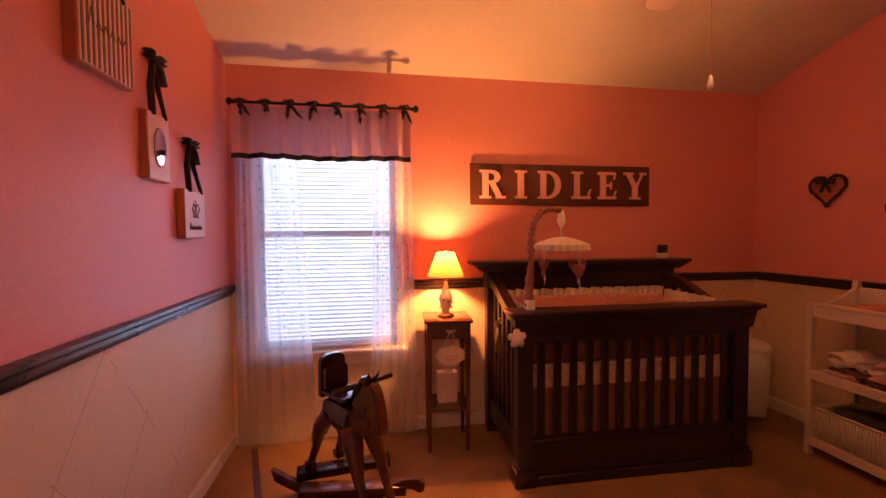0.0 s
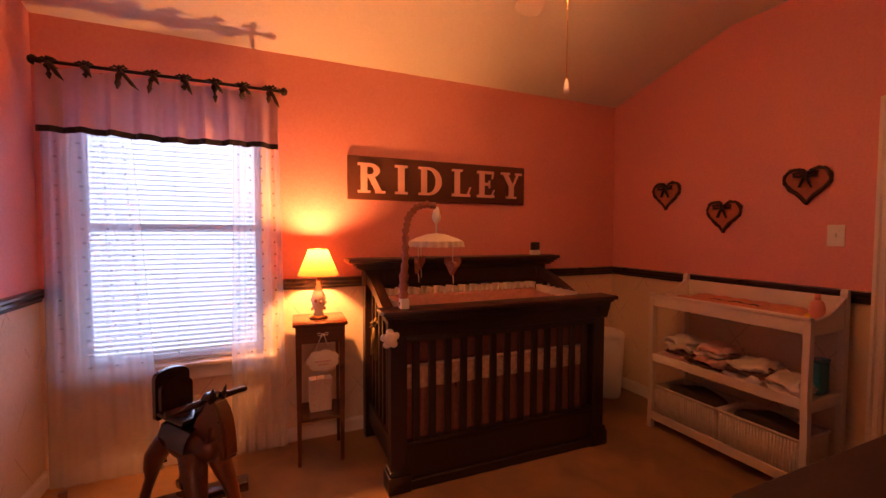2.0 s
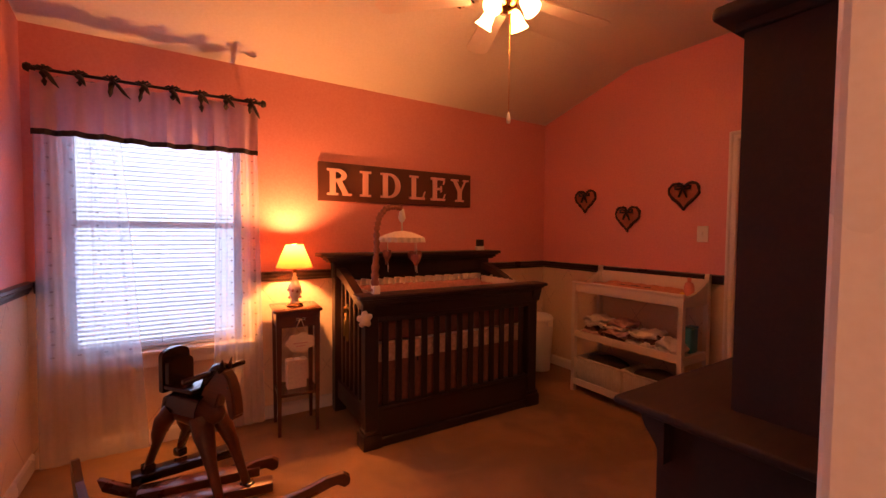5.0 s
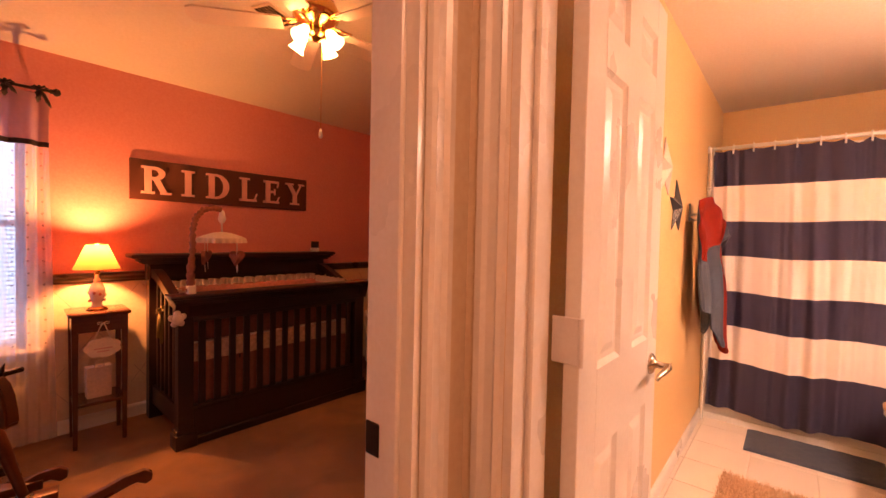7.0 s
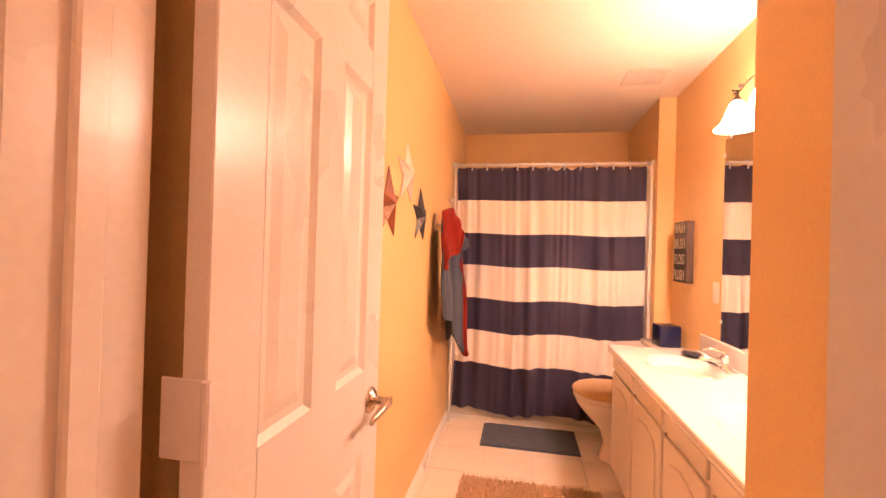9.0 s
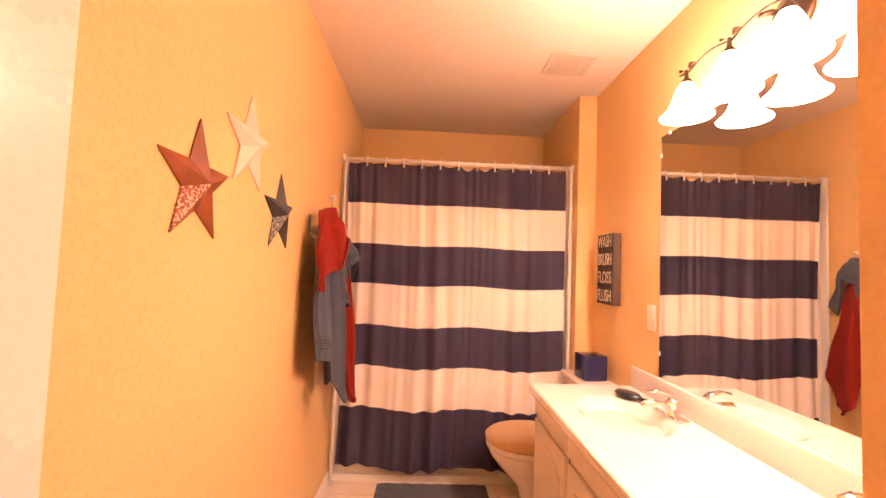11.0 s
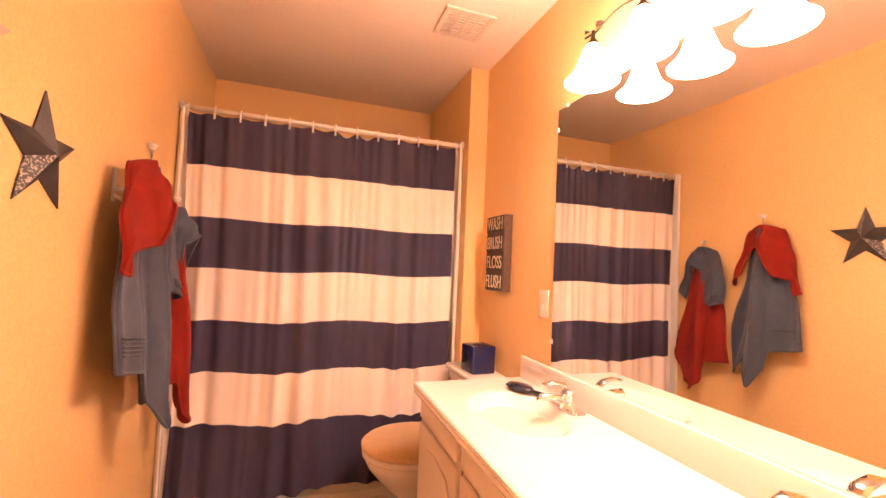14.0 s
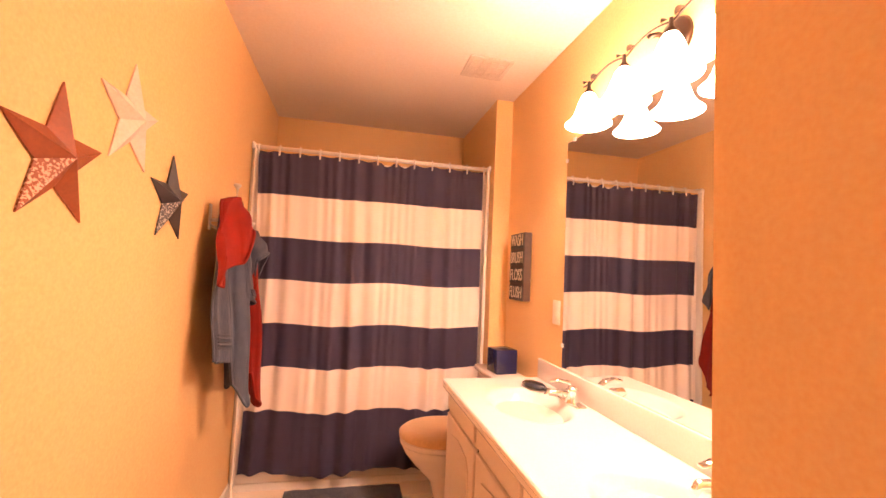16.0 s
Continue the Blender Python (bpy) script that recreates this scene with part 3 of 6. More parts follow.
def panel_door(name, w, h, label, m, lever=NICKEL, lever_sides=(1, -1), hinge_leaf=True):
    """A six-panel door; hinge edge at x = 0, face at y = 0, back at y = 0.035."""
    d = thing(name, label, "door", m)
    d["kind"] = "structure"
    t = 0.035
    st, mid = 0.105, 0.10
    pw = (w - 2 * st - mid) / 2
    rows = [(0.20, 0.82), (1.015, 1.695), (1.79, h - 0.11)]
    xs = [(st, st + pw), (st + pw + mid, w - st)]
    part("stile", B(0, 0, 0, st, t, h, bevel=0.002), TRIM_WHITE, d, smooth=False)
    part("stile", B(w - st, 0, 0, w, t, h, bevel=0.002), TRIM_WHITE, d, smooth=False)
    part("centre_stile", B(st + pw, 0, 0, st + pw + mid, t, h), TRIM_WHITE, d, smooth=False)
    zs = [0] + [v for r in rows for v in r] + [h]
    for z0, z1 in zip(zs[0::2], zs[1::2]):
        for a, b in xs:
            part("rail", B(a, 0, z0, b, t, z1), TRIM_WHITE, d, smooth=False)
    for z0, z1 in rows:
        for a, b in xs:
            bm = bmesh.new()
            for y0, s in ((0.0, 1), (t, -1)):
                # sunk bevelled field on each side
                o = [(a, z0), (b, z0), (b, z1), (a, z1)]
                rings = []
                for inset, dep in ((0.0, 0.0005), (0.012, 0.009), (0.026, 0.009), (0.048, 0.003)):
                    rings.append([bm.verts.new((min(max(x, a + inset), b - inset), y0 + s * dep, min(max(z, z0 + inset), z1 - inset))) for x, z in o])
                for r0, r1 in zip(rings, rings[1:]):
                    for i in range(4):
                        j = (i + 1) % 4
                        bm.faces.new((r0[i], r0[j], r1[j], r1[i]))
                bm.faces.new(rings[-1])
            bmesh.ops.recalc_face_normals(bm, faces=bm.faces[:])
            part("door_panel", bm, TRIM_WHITE, d, smooth=False)
    for side in lever_sides:
        y = 0.0 if side == 1 else t
        s = -1 if side == 1 else 1
        bm = bmesh.new()
        lathe(bm, [(0, 0), (0.032, 0), (0.032, 0.004), (0.024, 0.012), (0.011, 0.016), (0.010, 0.05), (0.013, 0.056), (0, 0.06)], 20, Matrix.Translation((w - 0.06, y, 0.93)) @ Matrix.Rotation(radians(90 if s < 0 else -90), 4, "X"))
        tube(bm, [(w - 0.06, y + s * 0.052, 0.93), (w - 0.085, y + s * 0.056, 0.934), (w - 0.12, y + s * 0.052, 0.928), (w - 0.155, y + s * 0.046, 0.922), (w - 0.165, y + s * 0.045, 0.914)], 0.009, 8, [1, 1.1, 0.9, 0.8, 0.6])
        part("lever_handle", bm, lever, d, "metal lever handle")
    bm = B(w - 0.001, 0.006, 0.90, w + 0.0015, t - 0.006, 0.96)
    part("latch_plate", bm, lever, d, smooth=False)
    if hinge_leaf:
        for z in (0.22, 1.045, 1.82):
            bm = B(-0.004, 0.001, z, 0.0, t + 0.026, z + 0.1, bevel=0.0015)
            lathe(bm, [(0, 0), (0.006, 0), (0.006, 0.1), (0, 0.1)], 10, Matrix.Translation((-0.006, -0.006, z)))
            for k in (0.02, 0.05, 0.08):
                box(bm, -0.0035, 0.012 + 0.01 * (k == 0.05), z + k - 0.003, -0.0024, 0.018 + 0.01 * (k == 0.05), z + k + 0.003)
            part("hinge", bm, HINGE, d, "paint-spattered hinge leaf")
    return d


# bathroom door stands open against the north wall; its hall face looks south
panel_door("door_bathroom", 0.615, 2.02, "white six-panel door standing open along the yellow wall", pose(1.534, -0.206, 0.012, 0, 0, -0.6))
panel_door("door_bedroom", 0.695, 2.02, "white six-panel door swung open into the bedroom", pose(0.478, 0.092, 0.012, 0, 0, 99.5), BRONZE)
panel_door("door_closet", 0.745, 1.92, "closed white six-panel closet door", pose(EX + 0.060, CD[0] + 0.0025, 0.012, 0, 0, 90) @ Matrix.Diagonal((1, 1, 1, 1)), BRONZE, (1, -1), False)

# ---- window ----
win = thing("window_1", "double-hung white vinyl window, bright with daylight", "window")
win["kind"] = "structure"
x0, x1, z0, z1 = WIN
bm = bmesh.new()
for a in ((x0, NY + 0.05, z0, x0 + 0.035, NY + 0.11, z1), (x1 - 0.035, NY + 0.05, z0, x1, NY + 0.11, z1), (x0 + 0.035, NY + 0.05, z0, x1 - 0.035, NY + 0.11, z0 + 0.04), (x0 + 0.035, NY + 0.05, z1 - 0.04, x1 - 0.035, NY + 0.11, z1)):
    box(bm, *a, bevel=0.003)
part("window_frame", bm, VINYL, win, smooth=False)
part("meeting_rail", B(x0 + 0.035, NY + 0.055, 1.325, x1 - 0.035, NY + 0.10, 1.37, bevel=0.004), VINYL, win)
for a, b in ((z0 + 0.042, 1.324), (1.371, z1 - 0.042)):
    p = part("pane", B(x0 + 0.036, NY + 0.075, a, x1 - 0.036, NY + 0.079, b), PANE, win, smooth=False)
    p.visible_shadow = False
part("window_sill", B(x0 - 0.09, NY - 0.05, z0 - 0.024, x1 + 0.07, NY + 0.05, z0 - 0.002, bevel=0.006, seg=2), TRIM_WHITE, win)
part("apron", B(x0 - 0.06, NY - 0.02, z0 - 0.105, x1 + 0.05, NY - 0.001, z0 - 0.026, bevel=0.004), TRIM_WHITE, win)
for a, b in ((x0 - 0.055, x0 + 0.0), (x1 - 0.0, x1 + 0.055)):
    part("side_casing", B(a, NY - 0.018, z0, b, NY - 0.001, z1 + 0.05, bevel=0.004), TRIM_WHITE, win)
struct("backdrop_sky", B(-6, 9.0, -2, 7, 9.05, 7), BACKDROP, "pale bright sky beyond the window")

blind = thing("window_blind", "white mini blind lowered with its slats half open", "blind", pose(0, NY + 0.02, 0))
part("headrail", B(x0 + 0.004, -0.015, z1 - 0.035, x1 - 0.004, 0.015, z1 - 0.005, bevel=0.002), VINYL, blind, smooth=False)
bm = sheet(bmesh.new(), lambda u, v: Vector((x0 + 0.006 + (x1 - x0 - 0.012) * u, 0.0125 * (2 * v - 1), 0.0035 * (1 - (2 * v - 1) ** 2))), 1, 4)
slat = bpy.data.meshes.new("slat")
for f in bm.faces:
    f.smooth = True
bm.to_mesh(slat)
bm.free()
slat.materials.append(SLAT)
k = 0
z = z0 + 0.035
while z < z1 - 0.05:
    share("slat", slat, blind, pose(0, 0, z, 22 + 2 * math.sin(k * 1.7), 0, 0.0))
    z += 0.0275
    k += 1
part("bottom_rail", B(x0 + 0.006, -0.011, z0 + 0.008, x1 - 0.006, 0.011, z0 + 0.024, bevel=0.003), VINYL, blind)
for x in (x0 + 0.12, (x0 + x1) / 2, x1 - 0.12):
    part("ladder_cord", tube(bmesh.new(), [(x, -0.013, z0 + 0.02), (x, -0.013, z1 - 0.03)], 0.0012, 5), VINYL, blind)
part("tilt_wand", tube(bmesh.new(), [(x0 + 0.05, -0.02, 1.35), (x0 + 0.05, -0.018, z1 - 0.04)], 0.003, 6), VINYL, blind)

# curtain rod, valance and sheers
rod = thing("curtain_rod", "dark iron curtain rod with ball finials over the window", "curtain rod")
RY, RZ = NY - 0.15, 2.135
bm = tube(bmesh.new(), [(0.025, RY, RZ), (1.07, RY, RZ)], 0.0085, 10)
part("bar", bm, IRON, rod)
for x, s in ((0.025, -1), (1.07, 1)):
    part("finial", lathe(bmesh.new(), [(0.009, 0), (0.016, 0.004), (0.010, 0.010), (0.022, 0.022), (0.024, 0.030), (0.016, 0.045), (0, 0.05)], 14, Matrix.Translation((x, RY, RZ)) @ Matrix.Rotation(radians(90 * s), 4, "Y")), IRON, rod)
for x in (0.06, 1.02):
    part("bracket", B(x - 0.008, RY - 0.004, RZ - 0.022, x + 0.008, NY, RZ - 0.008, bevel=0.002), IRON, rod)


def fold(u, k, amp, ph=0.0):
    return amp * (math.sin(u * k * 2 * math.pi + ph) + 0.35 * math.sin(u * k * 4.6 * math.pi + 1.3 + ph))


valance = thing("window_valance", "pink and lilac valance with dark hem and bow ties", "valance")


def val(u, v):
    x = 0.005 + 1.06 * u
    sag = 0.018 * abs(math.sin(u * 7 * math.pi))
    z = 2.122 - sag * (1 - v) - 0.30 * v + 0.006 * math.sin(u * 9) * v
    return Vector((x, RY - 0.004 - fold(u, 8, 0.009 + 0.012 * v), z))


part("cloth", sheet(bmesh.new(), val, 120, 14, 0.003), VALANCE, valance)


def trim(u, v):
    p = val(u, 1.0)
    return p + Vector((0, -0.003, 0.006 - 0.03 * v))


part("hem_trim", sheet(bmesh.new(), trim, 120, 2, 0.004), RIBBON, valance, "dark brown hem ribbon")


def bow(bm, at, size, tails, m=Matrix(), fat=1.0):
    """A tied ribbon: knot, two loops and two hanging tails, in the x-z plane."""
    at = Vector(at)
    blob(bm, at, (size * 0.22, size * 0.2, size * 0.2), 1, 0, m)
    for s in (-1, 1):
        pts = [(0, 0, 0), (s * 0.5, -0.1, 0.32), (s * 0.95, -0.12, 0.25), (s * 0.9, -0.1, -0.08), (s * 0.4, -0.12, -0.1), (0, 0, 0)]
        bmt = [m @ (at + Vector(p) * size) for p in pts]
        tube(bm, bmt, size * 0.16 * fat, 6, [0.5, 1, 1.2, 1.2, 1, 0.5], 0.4)
    for s, ln, sw in tails:
        pts = [(0, -0.05, 0), (s * 0.3 + sw * 0.3, -0.1, -ln * 0.4), (s * 0.55 + sw, -0.06, -ln)]
        tube(bm, [m @ (at + Vector(p) * size) for p in pts], size * 0.17 * fat, 6, [0.6, 1.1, 0.8], 0.3)


for i in range(8):
    x = 0.06 + i * 0.1375
    bm = bmesh.new()
    rr = random.Random(i + 3)
    blob(bm, (x, RY - 0.026, RZ - 0.004), (0.014, 0.012, 0.016), 1)
    for s in (-1, 1):
        lean, ln = s * rr.uniform(0.1, 0.5) + 0.25, rr.uniform(0.06, 0.115)
        y = RY - 0.034 - 0.006 * s
        pts = [(x, y + 0.008, RZ - 0.004), (x + lean * ln * 0.35, y - 0.004, RZ - 0.35 * ln), (x + lean * ln * 0.75, y - 0.006, RZ - 0.75 * ln), (x + lean * ln * 1.1, y, RZ - ln)]
        tube(bm, pts, 0.0145, 8, [0.5, 1.3, 1.25, 0.2], 0.5)
        up = rr.uniform(0.004, 0.014)
        tube(bm, [(x, y + 0.006, RZ), (x + s * 0.022, y, RZ + up), (x + s * 0.034, y, RZ + up * 0.3), (x + s * 0.012, y, RZ - 0.012)], 0.009, 6, [0.6, 1.2, 1.2, 0.6], 0.6)
    tube(bm, [(x, RY - 0.012 + 0.030 * math.cos(a), RZ + 0.014 * math.sin(a)) for a in [k * math.pi / 5 for k in range(11)]], 0.008, 6)
    part("bow_tie", bm, RIBBON, valance, "dark brown ribbon bow")


def sheer(label, edge_out, edge_in, bottom_out, bottom_in, seed):
    th = thing("sheer_curtain", label, "curtain", group="sheers at the window")

    def f(u, v):
        w = v ** 0.8
        a = edge_out + (bottom_out - edge_out) * w
        b = edge_in + (bottom_in - edge_in) * w
        return Vector((a + (b - a) * u, RY + 0.045 + fold(u, 5, 0.009 - 0.003 * v, seed), 2.12 - 2.09 * v))
    part("cloth", sheet(bmesh.new(), f, 60, 40), SHEER, th)
    bm = bmesh.new()
    for i in range(4):
        for j in range(17):
            u, v = 0.12 + i * 0.25 + 0.01 * (j % 2), 0.17 + j * 0.034
            p, q = f(u, v), f(u + 0.045, v)
            d = (q - p) * 0.5
            c = (p + q) / 2 + Vector((0, -0.003, 0))
            for k in (-1, 0, 1):
                e = c + d * 0.5 * k
                vs = [bm.verts.new(e + Vector(o)) for o in ((-0.005, 0, 0), (0, 0, -0.006 - 0.003 * (k == 0)), (0.005, 0, 0), (0, 0, 0.006 + 0.003 * (k == 0)))]
                bm.faces.new(vs)
    tagged(part("stitched_dots", bm, SHEER_DOT, th, "grey stitched motif rows", smooth=False), kind="stuff")
    part("edge_hem", tube(bmesh.new(), [f(1.0, j / 40) for j in range(41)], 0.003, 5), SHEER, th)
    return th


sheer("white dotted voile curtain hanging to the floor", 0.0, 0.33, -0.02, 0.46, 0.2)
sheer("white dotted voile curtain hanging to the floor", 1.06, 0.84, 1.10, 0.80, 1.1)

# ---- crib ----
CRIB = pose(1.556, 2.246, 0, 0, 0, -1.2)
crib = thing("baby_crib", "espresso wooden crib with slatted sides and a tall moulded headboard", "crib", CRIB)
CW, CDp = 1.375, 0.70     # width along x, depth along y


def mould(bm, x0, y0, x1, y1, z, steps):
    for h, o in steps:
        box(bm, x0 - o, y0 - o, z, x1 + o, y1 + o, z + h, bevel=min(0.004, h * 0.4), seg=2)
        z += h


for x in (0.0, CW - 0.085):
    bm = B(x, 0, 0.0, x + 0.085, 0.075, 0.90, bevel=0.004)
    mould(bm, x, 0, x + 0.085, 0.075, 0.0, [(0.09, 0.018), (0.025, 0.010)])
    part("front_post", bm, ESPRESSO, crib)
    bm = B(x + 0.0, CDp - 0.075, 0.0, x + 0.085, CDp, 1.08, bevel=0.004)
    part("back_post", bm, ESPRESSO, crib)
bm = B(-0.005, -0.004, 0.80, CW + 0.005, 0.055, 0.895, bevel=0.003)
mould(bm, 0.0, 0.0, CW, 0.06, 0.872, [(0.014, 0.010), (0.016, 0.024), (0.012, 0.036)])
box(bm, -0.05, -0.05, 0.915, CW + 0.06, 0.10, 0.94, bevel=0.008, seg=2)
box(bm, 0.06, 0.004, 0.765, CW - 0.06, 0.05, 0.80, bevel=0.006, seg=2)
part("front_top_rail", bm, ESPRESSO, crib)
bm = B(0.07, 0.006, 0.045, CW - 0.07, 0.05, 0.225, bevel=0.004)
box(bm, 0.05, -0.012, 0.0, CW - 0.05, 0.05, 0.055, bevel=0.006)
box(bm, 0.07, 0.0, 0.225, CW - 0.07, 0.055, 0.245, bevel=0.006, seg=2)
part("front_base_panel", bm, ESPRESSO, crib)
bm = B(0, 0, 0, 0.042, 0.020, 0.54, bevel=0.005)
slat_me = bpy.data.meshes.new("crib_slat")
bm.to_mesh(slat_me)
bm.free()
slat_me.materials.append(ESPRESSO)
for i in range(13):
    share("front_slat", slat_me, crib, pose(0.118 + i * 0.0915, 0.018, 0.236))
# headboard with crown
bm = B(0.03, CDp - 0.055, 0.30, CW - 0.03, CDp - 0.015, 1.09, bevel=0.003)
box(bm, -0.01, CDp - 0.07, 0.98, CW + 0.01, CDp - 0.005, 1.095, bevel=0.004)
mould(bm, -0.03, CDp - 0.085, CW + 0.03, CDp + 0.004, 1.09, [(0.014, 0.012), (0.018, 0.028), (0.014, 0.044)])
box(bm, -0.115, CDp - 0.15, 1.134, CW + 0.085, CDp + 0.03, 1.160, bevel=0.008, seg=2)
part("headboard", bm, ESPRESSO, crib)
for x in (0.012, CW - 0.072):
    # curved side: high at the back, falling to the front
    prof = []
    for k in range(13):
        v = k / 12
        prof.append((0.05 + v * (CDp - 0.1), 0.885 + 0.17 * (3 * v * v - 2 * v ** 3)))
    pts = prof + [(y, z - 0.06) for y, z in reversed(prof)]
    bm = prism(bmesh.new(), pts, 0.06, Matrix(((0, 1, 0, x), (1, 0, 0, 0), (0, 0, 1, 0), (0, 0, 0, 1))))
    part("side_top_rail", bm, ESPRESSO, crib)
    part("side_base_rail", B(x + 0.008, 0.07, 0.10, x + 0.05, CDp - 0.07, 0.235, bevel=0.004), ESPRESSO, crib)
    for i in range(6):
        y = 0.105 + i * 0.087
        v = (y + 0.016 - 0.05) / (CDp - 0.1)
        h = 0.885 + 0.17 * (3 * v * v - 2 * v ** 3) - 0.055
        part("side_slat", B(x + 0.018, y, 0.22, x + 0.040, y + 0.034, h, bevel=0.004), ESPRESSO, crib, smooth=False)
for x in (-0.02, CW - 0.055):
    part("corbel", prism(bmesh.new(), [(-0.004, 0.80), (-0.004, 0.895), (-0.032, 0.895), (-0.02, 0.85)], 0.075, Matrix(((0, 1, 0, x), (1, 0, 0, 0.006), (0, 0, 1, 0), (0, 0, 0, 1)))), ESPRESSO, crib, smooth=False)

mattress = thing("crib_mattress", "cream printed crib mattress inside the crib", "mattress", CRIB)
part("mattress_body", B(0.09, 0.075, 0.50, CW - 0.09, CDp - 0.075, 0.62, bevel=0.03, seg=3), LINEN, mattress)
part("spring_board", B(0.088, 0.075, 0.47, CW - 0.088, CDp - 0.062, 0.498), ESPRESSO, mattress)

bumper = thing("crib_bumper", "padded pink toile crib bumper with a white ruffled edge", "crib bumper", CRIB)


def puffy(ax, ay, bx, by, z0, z1, th, n=40):
    d = Vector((bx - ax, by - ay, 0))
    nrm = Vector((-d.y, d.x, 0)).normalized()

    def f(u, v):
        p = Vector((ax, ay, 0)) + d * u
        a = v * 2 * math.pi
        k = 0.75 + 0.25 * abs(math.sin(u * math.pi * 6))
        return p + nrm * th * k * math.cos(a) + Vector((0, 0, (z0 + z1) / 2 + (z1 - z0) / 2 * math.sin(a)))
    return sheet(bmesh.new(), f, n, 12)


def frill(ax, ay, bx, by, z, amp=0.014, h=0.035, k=26):
    d = Vector((bx - ax, by - ay, 0))
    nrm = Vector((-d.y, d.x, 0)).normalized()
    return sheet(bmesh.new(), lambda u, v: Vector((ax, ay, z)) + d * u + nrm * amp * math.sin(u * k * 2 * math.pi) * (0.3 + v) + Vector((0, 0, h * v + 0.004 * math.sin(u * k * 3.1))), k * 8, 3, 0.002)


# front pad gets the shade-darkened cotton, the other pads the plain toile
part("front_pad", puffy(0.10, 0.078, CW - 0.10, 0.078, 0.63, 0.86, 0.020), SHADED_CLOTH, bumper)
part("back_pad", puffy(0.10, CDp - 0.095, CW - 0.10, CDp - 0.095, 0.63, 0.92, 0.022), BUMPER, bumper)
part("end_pad", puffy(0.115, 0.12, 0.115, CDp - 0.13, 0.63, 0.90, 0.02, 24), BUMPER, bumper)
part("end_pad", puffy(CW - 0.115, 0.12, CW - 0.115, CDp - 0.13, 0.63, 0.90, 0.02, 24), BUMPER, bumper)
part("back_frill", frill(0.10, CDp - 0.095, CW - 0.10, CDp - 0.095, 0.915, 0.018, 0.05), LACE, bumper, "white ruffled edging")
part("end_frill", frill(0.115, 0.12, 0.115, CDp - 0.13, 0.895, 0.012, 0.03, 12), LACE, bumper, "white ruffled edging")
part("end_frill", frill(CW - 0.115, 0.12, CW - 0.115, CDp - 0.13, 0.895, 0.016, 0.055, 12), LACE, bumper, "white ruffled edging")

skirt = thing("crib_skirt", "pink and cream crib skirt hanging under the mattress", "crib skirt", CRIB)


def sk(ax, bx, y):
    return lambda u, v: Vector((ax + (bx - ax) * u, y + fold(u, 9, 0.006), 0.515 - 0.33 * v))


part("front_drop", sheet(bmesh.new(), sk(0.10, CW - 0.10, 0.068), 120, 6, 0.002), SHADED_CLOTH, skirt)
part("front_band", sheet(bmesh.new(), lambda u, v: Vector((0.10 + (CW - 0.2) * u, 0.058 + fold(u, 9, 0.004), 0.62 - 0.115 * v)), 100, 3, 0.002), PRINT_BAND, skirt, "cream rose-printed sheet edge")
part("end_drop", sheet(bmesh.new(), lambda u, v: Vector((0.085 + fold(u, 5, 0.005), 0.09 + (CDp - 0.18) * u, 0.495 - 0.31 * v)), 60, 6, 0.002), SHADED_CLOTH, skirt)

mobile = thing("crib_mobile", "crib mobile with a ruffled arm and hanging fabric hearts", "mobile", pose(1.635, 2.285, 0.93))
arm = [(0, 0, 0.02), (0.0, 0.004, 0.14), (0.012, 0.006, 0.28), (0.012, 0.008, 0.40), (0.03, 0.01, 0.48), (0.075, 0.012, 0.53), (0.13, 0.012, 0.545), (0.185, 0.012, 0.535)]
dense = []
for a, b in zip(arm, arm[1:]):
    for k in range(8):
        dense.append(Vector(a).lerp(Vector(b), k / 8))
part("ruffled_arm", tube(bmesh.new(), dense, 0.017, 12, [(1.35 if i < 12 else 1.0) + 0.28 * math.sin(i * 2.1) for i in range(len(dense))]), RUFFLE, mobile)
part("clamp", B(-0.022, -0.03, 0.0, 0.022, 0.022, 0.06, bevel=0.006, seg=2), WHITE_PLASTIC, mobile, "white plastic clamp")
part("motor_bell", lathe(bmesh.new(), [(0, 0.0), (0.012, -0.004), (0.02, -0.04), (0.024, -0.06), (0.014, -0.082), (0.005, -0.09), (0.005, -0.15), (0, -0.15)], 16, Matrix.Translation((0.185, 0.012, 0.535))), WHITE_PLASTIC, mobile, "white plastic hanger")
part("canopy", lathe(bmesh.new(), [(0, 0.042), (0.05, 0.036), (0.11, 0.016), (0.142, 0.0)], 40, Matrix.Translation((0.185, 0.012, 0.352))), LACE, mobile, "white fabric canopy")


def canopy_frill(u, v):
    a = u * 2 * math.pi
    r = 0.143 + 0.008 * math.sin(a * 22) * v
    return Vector((0.185 + r * math.cos(a), 0.012 + r * math.sin(a), 0.353 - 0.03 * v))


part("canopy_frill", sheet(bmesh.new(), canopy_frill, 200, 2), LACE, mobile)


def heart_pts(s, n=28):
    out = []
    for k in range(n):
        t = 2 * math.pi * k / n
        out.append((s * 16 * math.sin(t) ** 3 / 17, s * (13 * math.cos(t) - 5 * math.cos(2 * t) - 2 * math.cos(3 * t) - math.cos(4 * t)) / 17))
    return out


